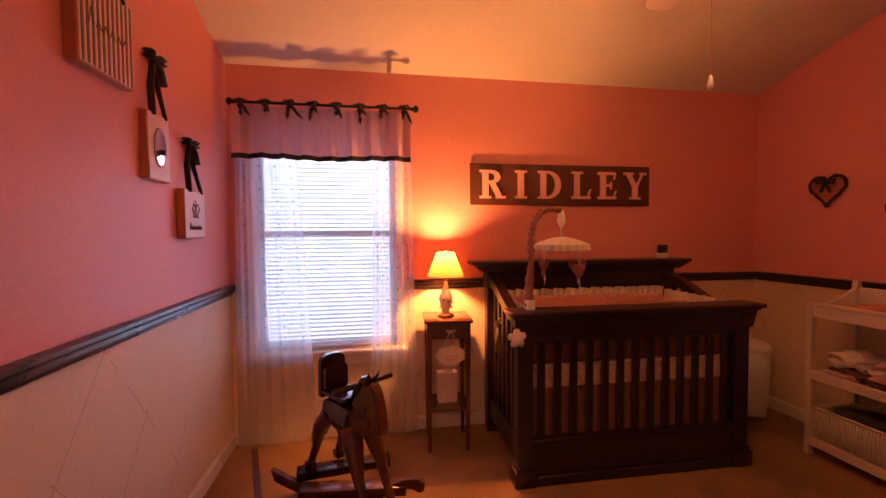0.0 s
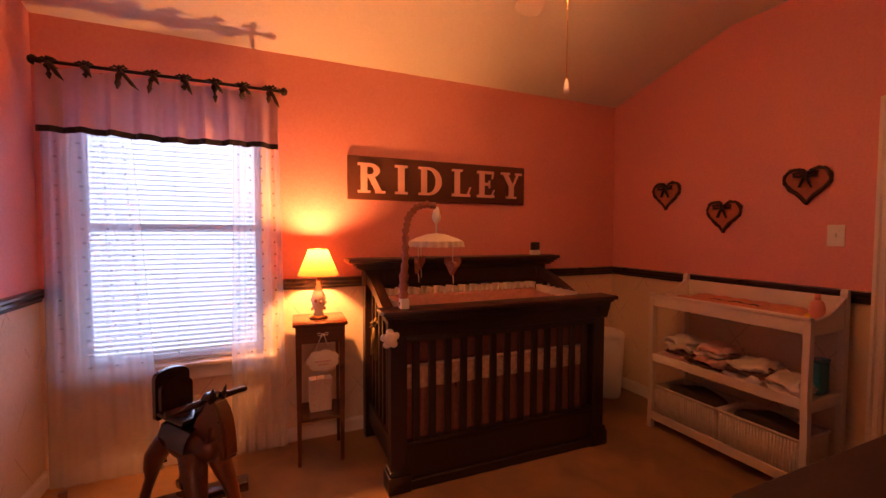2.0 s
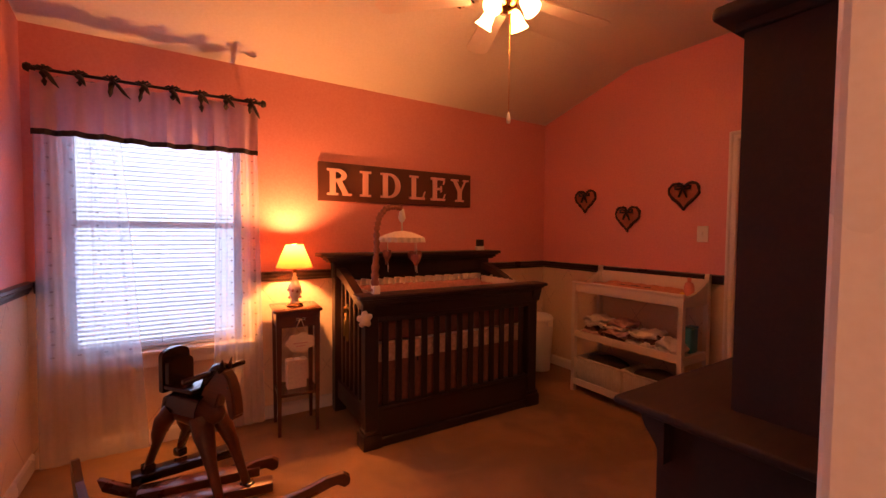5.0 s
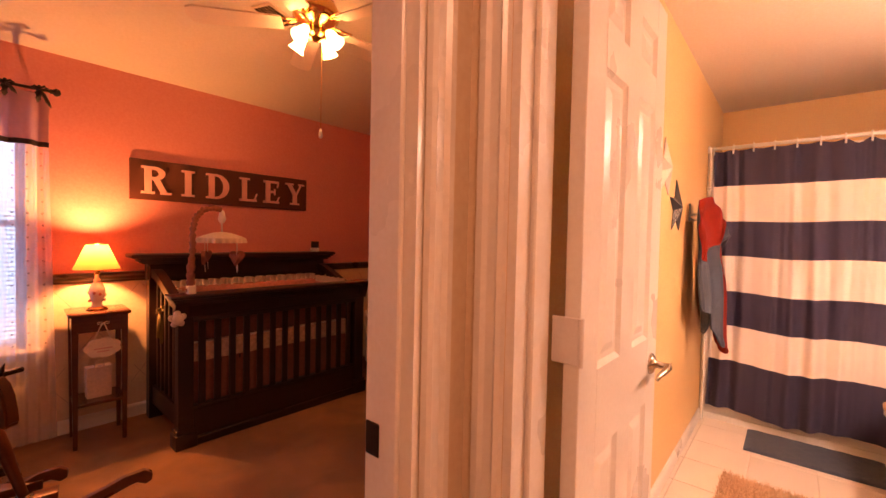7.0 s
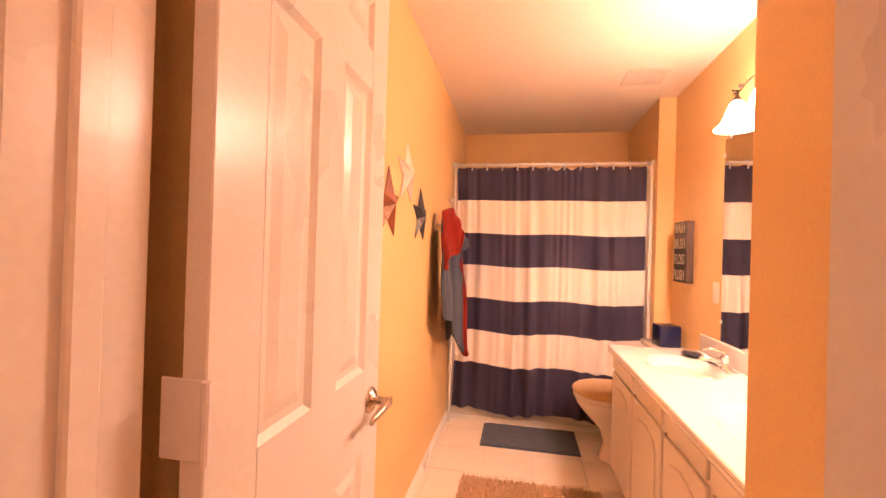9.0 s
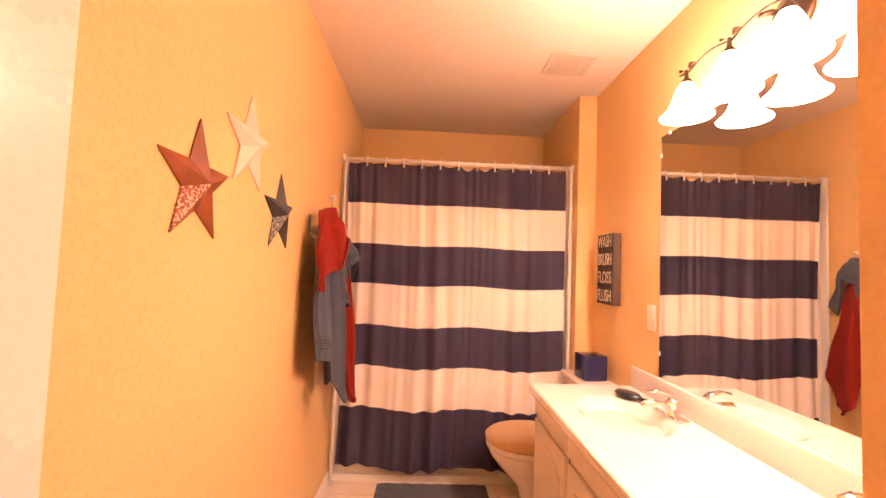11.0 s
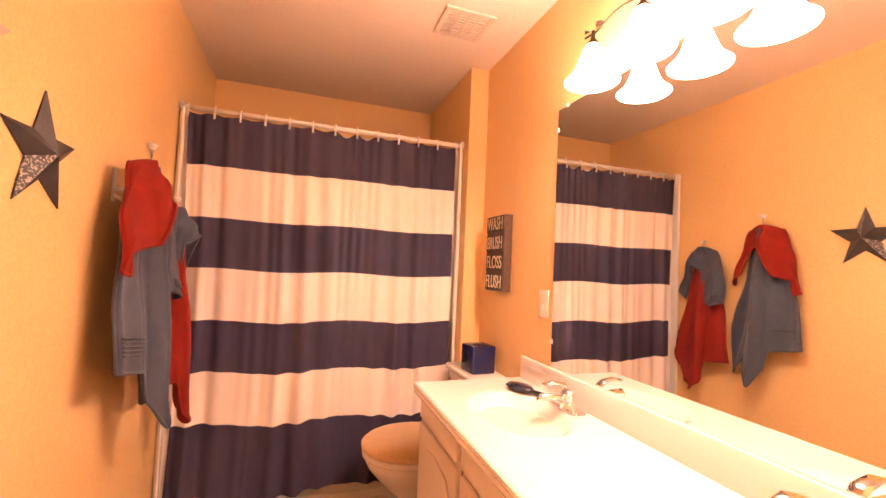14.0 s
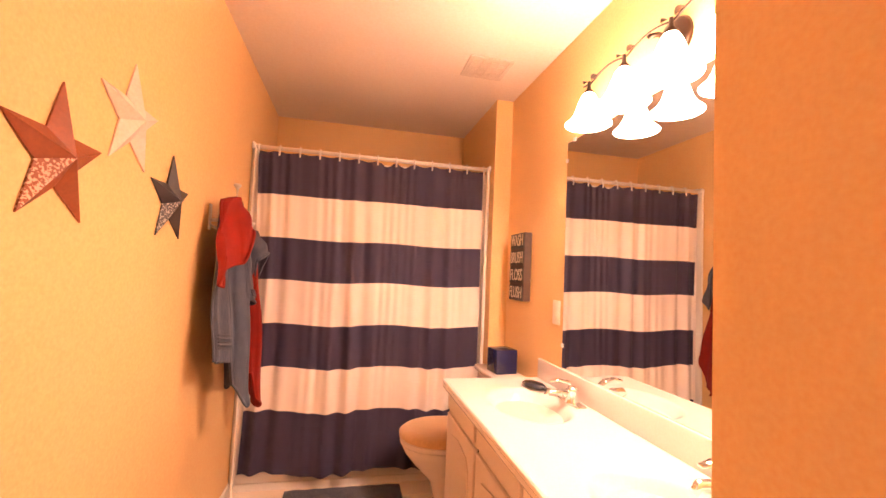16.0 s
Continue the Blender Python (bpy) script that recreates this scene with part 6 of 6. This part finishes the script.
part("back_splash", B(0.0, 0.0, CT - 0.002, CLN, 0.018, CT + 0.098, bevel=0.006, seg=2), COUNTER, ctop)
for sx, sy in SINKS:
    part("drain", lathe(bmesh.new(), [(0, 0.002), (0.018, 0.003), (0.022, 0.0), (0.022, -0.004)], 20, Matrix.Translation((sx, sy, CT - 0.124))), CHROME, ctop, "chrome drain")


def faucet(x):
    f = thing("faucet", "single-lever chrome basin faucet", "faucet", pose(2.168 + x, MY + 0.068, 0.762 + CT), "faucets on the vanity")
    bm = B(-0.075, -0.024, 0, 0.075, 0.024, 0.012, bevel=0.008, seg=3)
    lathe(bm, [(0.028, 0.008), (0.024, 0.03), (0.023, 0.05), (0.026, 0.056), (0.02, 0.068), (0, 0.072)], 20)
    part("base", bm, CHROME, f)
    part("spout", tube(bmesh.new(), [(0, 0.01, 0.03), (0, 0.06, 0.048), (0, 0.105, 0.05), (0, 0.118, 0.034)], 0.014, 10, [1.3, 1, 0.9, 0.8]), CHROME, f)
    part("lever", tube(bmesh.new(), [(0, 0.0, 0.068), (0.0, 0.02, 0.088), (0.0, 0.065, 0.098), (0.0, 0.10, 0.092)], 0.015, 8, [1.2, 1.2, 1, 0.7], 0.5), CHROME, f)
    return f


faucet(1.09)
faucet(0.36)
brush = thing("hair_brush", "dark blue hair brush lying on the counter", "brush", pose(3.44, -1.50, 0.804, 0, 0, 200))
part("brush_head", lathe(bmesh.new(), [(0, -0.012), (0.75, -0.008), (1, 0), (0.8, 0.009), (0, 0.012)], 24, Matrix.Translation((-0.05, 0, 0.014)) @ Matrix.Diagonal((0.068, 0.040, 1.2, 1))), BRUSH_BACK, brush)
part("grip", tube(bmesh.new(), [(0.008, 0, 0.012), (0.04, 0, 0.012), (0.10, 0, 0.011), (0.115, 0, 0.011)], 0.0105, 10, [0.7, 1, 1, 0.6]), BLACK_PLASTIC, brush)

# ---- mirror and vanity light ----
mir = thing("wall_mirror", "large frameless wall mirror above the vanity", "mirror")
part("mirror_glass", B(2.172, MY + 0.001, 0.9005, 3.462, MY + 0.006, 1.945), MIRROR, mir, smooth=False)
for x, z_ in ((3.40, 1.945), (3.462, 1.86), (3.462, 1.0)):
    part("clip", B(x - 0.008, MY + 0.001, z_ - 0.008, x + 0.008, MY + 0.010, z_ + 0.010, bevel=0.002), WHITE_PLASTIC, mir, "clear plastic clip")

vl = thing("vanity_light", "vine-armed bronze vanity light with four glowing bell shades", "wall light", pose(0, MY, 0))
SX = (3.12, 2.91, 2.70, 2.49)
part("wall_plate", lathe(bmesh.new(), [(0, 0), (0.07, 0.0), (0.065, 0.014), (0.03, 0.02), (0, 0.02)], 28, Matrix.Translation((2.805, 0.001, 2.085)) @ Matrix.Rotation(radians(-90), 4, "X")), BRONZE, vl)
part("stem", tube(bmesh.new(), [(2.805, 0.015, 2.085), (2.805, 0.07, 2.09), (2.805, 0.10, 2.078)], 0.009, 8), BRONZE, vl)
vine = []
for k in range(41):
    x = 3.14 - 0.67 * k / 40
    vine.append((x, 0.105, 2.065 + 0.022 * abs(math.sin((3.12 - x) / 0.21 * math.pi))))
part("vine_arm", tube(bmesh.new(), [(3.17, 0.105, 2.075)] + vine, 0.0038, 8), BRONZE, vl, "thin bronze vine arm")
for i, x in enumerate(SX):
    part("shade_holder", lathe(bmesh.new(), [(0, 2.075), (0.006, 2.073), (0.008, 2.045), (0.02, 2.03), (0.018, 2.02), (0, 2.02)], 18, Matrix.Translation((x, 0.112, 0))), BRONZE, vl)
    part("bell_shade", lathe(bmesh.new(), [(0.018, 2.025), (0.028, 2.01), (0.040, 1.98), (0.050, 1.95), (0.066, 1.922), (0.086, 1.905), (0.084, 1.901), (0.062, 1.917), (0.045, 1.945), (0.03, 1.995)], 32, Matrix.Translation((x, 0.112, 0))), VANITY_GLASS, vl, "frosted glass bell shade glowing white")
    part("bulb", lathe(bmesh.new(), [(0, 1.985), (0.014, 1.975), (0.028, 1.945), (0.030, 1.930), (0.022, 1.914), (0, 1.906)], 20, Matrix.Translation((x, 0.112, 0))), VANITY_LAMP, vl, "lit frosted bulb")
    for s in (-1, 1):
        bm = bmesh.new()
        sheet(bm, lambda u, v, s=s: Vector((x + s * (0.01 + 0.035 * u), 0.11 + 0.012 * (2 * v - 1) * math.sin(u * math.pi), 2.074 + 0.014 * math.sin(u * 2.4))), 5, 2)
        part("vine_leaf", bm, BRONZE, vl)

# ---- toilet ----
TX = 3.945
wc = thing("toilet", "white porcelain toilet with a tan plush seat cover", "toilet", pose(TX, MY, 0.006))


def loft(bm, rings, n=32):
    rs = []
    for z, y0, y1, hw in rings:
        c, h = (y0 + y1) / 2, (y1 - y0) / 2
        r = []
        for i in range(n):
            a = 2 * math.pi * i / n
            r.append(bm.verts.new((hw * math.cos(a), c + h * math.sin(a), z)))
        rs.append(r)
    for p, q in zip(rs, rs[1:]):
        for i in range(n):
            j = (i + 1) % n
            bm.faces.new((p[i], p[j], q[j], q[i]))
    bm.faces.new(rs[0][::-1])
    bm.faces.new(rs[-1])
    return bm


part("bowl", loft(bmesh.new(), [(0.0, 0.16, 0.50, 0.115), (0.02, 0.16, 0.50, 0.115), (0.10, 0.17, 0.47, 0.095), (0.20, 0.17, 0.50, 0.10), (0.29, 0.17, 0.59, 0.145), (0.35, 0.17, 0.64, 0.178), (0.385, 0.17, 0.655, 0.185), (0.395, 0.17, 0.655, 0.183)]), PORCELAIN, wc)
part("seat", loft(bmesh.new(), [(0.396, 0.20, 0.662, 0.188), (0.402, 0.195, 0.667, 0.193), (0.418, 0.195, 0.667, 0.193), (0.424, 0.20, 0.66, 0.188)]), PORCELAIN, wc)
part("lid_cover", loft(bmesh.new(), [(0.425, 0.20, 0.662, 0.19), (0.432, 0.193, 0.670, 0.197), (0.452, 0.193, 0.672, 0.197), (0.466, 0.205, 0.655, 0.184), (0.472, 0.24, 0.61, 0.145), (0.474, 0.33, 0.5, 0.06)]), SEAT_COVER, wc, "tan plush lid cover")
part("tank", B(-0.215, 0.006, 0.37, 0.215, 0.185, 0.725, bevel=0.02, seg=3), PORCELAIN, wc)
part("tank_lid", B(-0.232, 0.003, 0.725, 0.232, 0.20, 0.757, bevel=0.010, seg=3), PORCELAIN, wc)
bm = lathe(bmesh.new(), [(0.016, 0), (0.016, 0.008), (0.008, 0.014), (0, 0.014)], 16, Matrix.Translation((0.175, 0.185, 0.675)) @ Matrix.Rotation(radians(-90), 4, "X"))
tube(bm, [(0.175, 0.198, 0.675), (0.14, 0.203, 0.672), (0.115, 0.203, 0.668)], 0.006, 8)
part("flush_lever", bm, CHROME, wc, "chrome flush lever")
tis = thing("tissue_box", "dark blue glazed tissue box on the toilet tank", "tissue box", pose(3.955, MY + 0.105, 0.763, 0, 0, 6))
part("box_body", B(-0.064, -0.064, 0, 0.064, 0.064, 0.135, bevel=0.008, seg=2), BLUE_GLOSS, tis)
# flat black disc paints the dark inside of the opening on a closed top
part("slot_shade_disc", lathe(bmesh.new(), [(0, 0.1365), (0.030, 0.1365), (0.032, 0.1345)], 20), BLACK_PLASTIC, tis)

# ---- words sign, outlet, switch ----
ws = thing("word_sign", "black box sign with four cream words", "wall sign", pose(3.932, MY, 1.172, 0, 0, 180))
part("box", B(-0.100, -0.045, 0, 0.100, -0.001, 0.382, bevel=0.003), SIGN_SIDE, ws)
for i, word in enumerate(("WASH", "BRUSH", "FLOSS", "FLUSH")):
    zc = 0.382 - 0.044 - i * 0.098
    part("word_panel", B(-0.097, -0.0475, zc - 0.041, 0.097, -0.045, zc + 0.041), SIGN_BLACK, ws, smooth=False)
    me = text_mesh(word, 0.078, 0.002, 0.0)
    me.materials.append(SIGN_TEXT)
    xs_ = [v.co.x for v in me.vertices]
    k = 0.168 / (max(xs_) - min(xs_))
    share("word", me, ws, Matrix.Translation((0, -0.0495, zc)) @ Matrix.Rotation(radians(90), 4, "X") @ Matrix.Diagonal((k, 1.18, 1, 1)))
out = thing("wall_outlet", "cream wall outlet plate beside the mirror", "outlet", pose(3.53, MY, 1.145, 0, 0, 180))
part("plate", B(-0.035, -0.006, -0.057, 0.035, -0.001, 0.057, bevel=0.003, seg=2), VANITY_WHITE, out)
for z_ in (-0.022, 0.022):
    part("socket", lathe(bmesh.new(), [(0, 0.0008), (0.014, 0.0008), (0.016, 0)], 18, Matrix.Translation((0, -0.006, z_)) @ Matrix.Rotation(radians(90), 4, "X")), VANITY_WHITE, out)
fanv = thing("exhaust_vent", "square white ceiling exhaust grille", "vent", pose(3.815, -1.30, 2.44))
bm = bmesh.new()
for a in ((-0.11, -0.12, -0.012, 0.11, -0.095, -0.001), (-0.11, 0.095, -0.012, 0.11, 0.12, -0.001), (-0.11, -0.095, -0.012, -0.09, 0.095, -0.001), (0.09, -0.095, -0.012, 0.11, 0.095, -0.001)):
    box(bm, *a, bevel=0.002)
part("frame", bm, VENT_WHITE, fanv, smooth=False)
part("backing", B(-0.09, -0.095, -0.003, 0.09, 0.095, -0.001), BRONZE, fanv, smooth=False)
for i in range(9):
    part("slat", B(-0.088 + i * 0.0205, -0.095, -0.011, -0.076 + i * 0.0205, 0.095, -0.004), VENT_WHITE, fanv, smooth=False)
for y in (-0.045, 0.0, 0.045):
    part("cross_bar", B(-0.09, y - 0.004, -0.0115, 0.09, y + 0.004, -0.0045), VENT_WHITE, fanv, smooth=False)

# ---- stars ----


def star(label, x, z, r, tilt, plain, worn):
    s = thing("barn_star", label, "wall star", pose(x, BY - 0.0015, z, 0, 0, 180) @ pose(0, 0, 0, 0, tilt, 0), "metal stars on the wall")
    tip = [(r * math.sin(2 * math.pi * k / 5), r * math.cos(2 * math.pi * k / 5)) for k in range(5)]
    dip = [(0.40 * r * math.sin(2 * math.pi * (k + 0.5) / 5), 0.40 * r * math.cos(2 * math.pi * (k + 0.5) / 5)) for k in range(5)]
    h = 0.22 * r
    for side in (0, 1):
        for k in range(5):
            bm = bmesh.new()
            c = bm.verts.new((0, h + 0.004, 0))
            t = bm.verts.new((tip[k][0], 0.004, tip[k][1]))
            d = dip[k] if side else dip[k - 1]
            v = bm.verts.new((d[0], 0.004, d[1]))
            tb, vb = bm.verts.new((tip[k][0], 0, tip[k][1])), bm.verts.new((d[0], 0, d[1]))
            bm.faces.new((c, t, v) if side else (c, v, t))
            bm.faces.new((t, tb, vb, v))
            bmesh.ops.recalc_face_normals(bm, faces=bm.faces[:])
            part("star_facet", bm, worn if side == 0 and k in (0, 2) else plain, s, smooth=False)
    return s


star("rust red metal barn star with worn patches", 2.690, 1.508, 0.155, 0, STAR_RED, STAR_RED_W)
star("white painted metal barn star", 2.955, 1.680, 0.152, 0, STAR_WHITE, STAR_WHITE)
star("dark navy metal barn star with worn patches", 3.232, 1.506, 0.150, 0, STAR_BLUE, STAR_BLUE_W)

# ---- hooks and towels ----


def wall_hook(x, y, z):
    """A white double hook; its knob stands at x, y, z."""
    h = thing("towel_hook", "white wall hook with a round knob", "hook", pose(x, BY, z), "towel hooks")
    d = y - BY
    part("plate", B(-0.012, -0.008, -0.19, 0.012, -0.001, -0.08, bevel=0.003), WHITE_PLASTIC, h)
    part("stem", tube(bmesh.new(), [(0, -0.006, -0.15), (0, d * 0.6, -0.145), (0, d * 0.92, -0.12), (0, d, -0.08), (0, d, 0.0)], 0.007, 10), WHITE_PLASTIC, h)
    part("knob", lathe(bmesh.new(), [(0.007, -0.008), (0.010, -0.002), (0.016, 0.004), (0.016, 0.010), (0.010, 0.014), (0.0, 0.015)], 16, Matrix.Translation((0, d, 0))), WHITE_PLASTIC, h)
    part("lower_hook", tube(bmesh.new(), [(0, -0.006, -0.17), (0, -0.035, -0.185), (0, -0.055, -0.172), (0, -0.058, -0.15)], 0.006, 8), WHITE_PLASTIC, h)


def towel(name, label, x, top, material, hem, out, side, seed, bands=(), gather=0.05):
    """A towel hung from one point. hem: (s, dx, z) along its lower edge; out and side: how far the middle and the sides stand off the wall."""
    th = thing(name, label, "towel", pose(x, BY, 0), "towels on the hooks")

    def low(s):
        for (s0, x0, z0), (s1, x1, z1) in zip(hem, hem[1:]):
            if s <= s1 + 1e-9:
                k = (s - s0) / (s1 - s0)
                k = k * k * (3 - 2 * k)
                return x0 + (x1 - x0) * k, z0 + (z1 - z0) * k
        return hem[-1][1:]

    def f(u, v):
        s = 2 * u - 1
        hx, hz = low(s)
        ease = v ** 0.78
        px = gather * s * (1 - v) + hx * ease
        pz = top - 0.028 * s * s * (1 - v) - (top - hz) * v
        pz += 0.012 * math.sin(math.pi * min(1, v * 4)) * (1 - abs(s))
        near = side + (0.065 * v if s < 0 else 0.0)
        reach = out + 0.045 * v
        y = -(reach + (near - reach) * abs(s) ** 1.4 * min(1, 0.65 + 0.7 * v))
        amp = 0.026 * min(1, 2.2 * v)
        y -= amp * (math.sin(s * 6.3 + seed + 0.5 * v) + 0.45 * math.sin(s * 13.0 + 2.1 * seed - 0.8 * v)) * (1 - 0.35 * abs(s))
        y -= 0.004 * math.sin(11 * v + 4 * s + seed)
        return Vector((px + 0.006 * math.sin(7 * v + seed), min(y, -0.012), pz))
    bm = sheet(bmesh.new(), f, 84, 56)
    sheet(bm, lambda u, v: f(u, v) + Vector((0, 0.008, 0)), 84, 56)
    for e in (0.0, 1.0):
        tube(bm, [f(e, i / 56) + Vector((0, 0.004, 0)) for i in range(57)], 0.0055, 6)
    part("cloth", bm, material, th)
    for u0, u1, v0 in bands:
        bm = bmesh.new()
        for k in range(5):
            tube(bm, [f(u0 + (u1 - u0) * i / 24, v0 + 0.020 * k) + Vector((0, -0.004, 0)) for i in range(25)], 0.0032, 5)
        part("woven_band", bm, material, th)
    part("hem", tube(bmesh.new(), [f(i / 84, 1.0) for i in range(85)], 0.0058, 6), material, th)
    return th


wall_hook(3.628, -0.143, 1.637)
wall_hook(4.006, -0.127, 1.511)
towel("bath_towel", "slate grey bath towel hanging in folds from a hook", 3.628, 1.575, GREY_TERRY,
      ((-1, -0.205, 0.935), (-0.30, -0.055, 0.905), (-0.20, -0.035, 0.80), (-0.02, 0.015, 0.70), (0.30, 0.075, 0.86), (0.72, 0.175, 0.735), (0.86, 0.19, 0.90), (1, 0.195, 1.03)), 0.125, 0.03, 0.9,
      ((0.02, 0.33, 0.84),), 0.035)
towel("hand_towel", "red hand towel draped over the grey bath towel", 3.628, 1.595, RED_TERRY,
      ((-1, -0.165, 1.215), (-0.80, -0.195, 1.225), (-0.55, -0.175, 1.285), (-0.30, -0.09, 1.31), (-0.10, -0.03, 1.45), (0.05, 0.01, 1.47), (0.25, 0.05, 1.44), (0.6, 0.13, 1.31), (1, 0.19, 1.25)), 0.115, 0.055, 2.2,
      ((0.04, 0.24, 0.84),), 0.085)
towel("bath_towel", "dark red bath towel hanging in folds from a hook", 4.006, 1.45, RED_TERRY,
      ((-1, -0.20, 0.79), (-0.32, -0.06, 0.77), (-0.22, -0.055, 0.64), (0.0, 0.01, 0.585), (0.35, 0.09, 0.62), (0.75, 0.18, 0.74), (1, 0.215, 0.81)), 0.115, 0.04, 1.9, (), 0.035)
towel("hand_towel", "slate grey hand towel draped over the red bath towel", 4.006, 1.485, GREY_TERRY,
      ((-1, -0.18, 1.14), (-0.6, -0.085, 1.11), (-0.32, -0.03, 1.15), (-0.12, -0.03, 1.33), (0.1, 0.02, 1.37), (0.5, 0.10, 1.17), (0.75, 0.125, 1.14), (1, 0.18, 1.19)), 0.10, 0.06, 0.4,
      ((0.03, 0.26, 0.84),), 0.08)

# ---- rugs ----
bath_mat = thing("bath_mat", "slate grey terry bath mat on the tiles by the tub", "rug", pose(3.91, -1.00, 0.014))


def matf(u, v):
    e = min(1, 25 * min(u, 1 - u, v, 1 - v))
    return Vector((0.38 * u, 0.66 * v, 0.010 * e + 0.002 * math.sin(u * 30) * math.sin(v * 40)))


part("terry_top", sheet(bmesh.new(), matf, 40, 50, 0.003), GREY_TERRY, bath_mat)
rug = thing("shag_rug", "tan shaggy bath rug on the tiles by the vanity", "rug", pose(2.86, -1.04, 0.014))
part("backing", B(0.01, 0.01, 0.0, 0.61, 0.75, 0.012), SHAG, rug)
bm = bmesh.new()
rr = random.Random(5)
for i in range(9000):
    x, y = 0.62 * rr.random(), 0.76 * rr.random()
    a, h = rr.uniform(0, 6.28), rr.uniform(0.016, 0.034)
    dx, dy = rr.uniform(-0.016, 0.016), rr.uniform(-0.016, 0.016)
    w = 0.0035
    p = [bm.verts.new((x + w * math.cos(a + q), y + w * math.sin(a + q), 0.010)) for q in (0, 2.1, 4.2)]
    t = bm.verts.new((x + dx, y + dy, 0.010 + h))
    for k in range(3):
        bm.faces.new((p[k], p[(k + 1) % 3], t))
tagged(part("shag_tufts", bm, SHAG, rug, smooth=False), kind="stuff")

# ---- floor tiles ----
floor_bath = bpy.data.objects["floor_bathroom"]
TS = 0.305
bm = B(0, 0, 0, TS - 0.005, TS - 0.005, 0.008, bevel=0.0015)
tile_me = bpy.data.meshes.new("tile")
bm.to_mesh(tile_me)
bm.free()
tile_me.materials.append(TILE)
for i in range(12):
    for j in range(6):
        x, y = 1.42 + i * TS, -1.60 + j * TS
        if x > 4.30 or (x < 2.0 and y < -1.2):
            continue
        share("tile", tile_me, floor_bath, pose(x, y, 0.0055))

# ---- added hall light: unseen, assumed in order to light the door casings ----
hl = thing("added_hall_light", "added unseen hall light shaped as a round frosted glass fixture", "ceiling light", pose(0.35, -1.0, 2.44))
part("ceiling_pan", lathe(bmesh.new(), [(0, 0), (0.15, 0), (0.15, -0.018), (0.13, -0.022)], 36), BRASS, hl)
part("glass_dome", lathe(bmesh.new(), [(0.132, -0.02), (0.125, -0.05), (0.09, -0.08), (0.04, -0.097), (0, -0.10)], 36), HALL_FILL_GLASS, hl, "frosted glass dome")
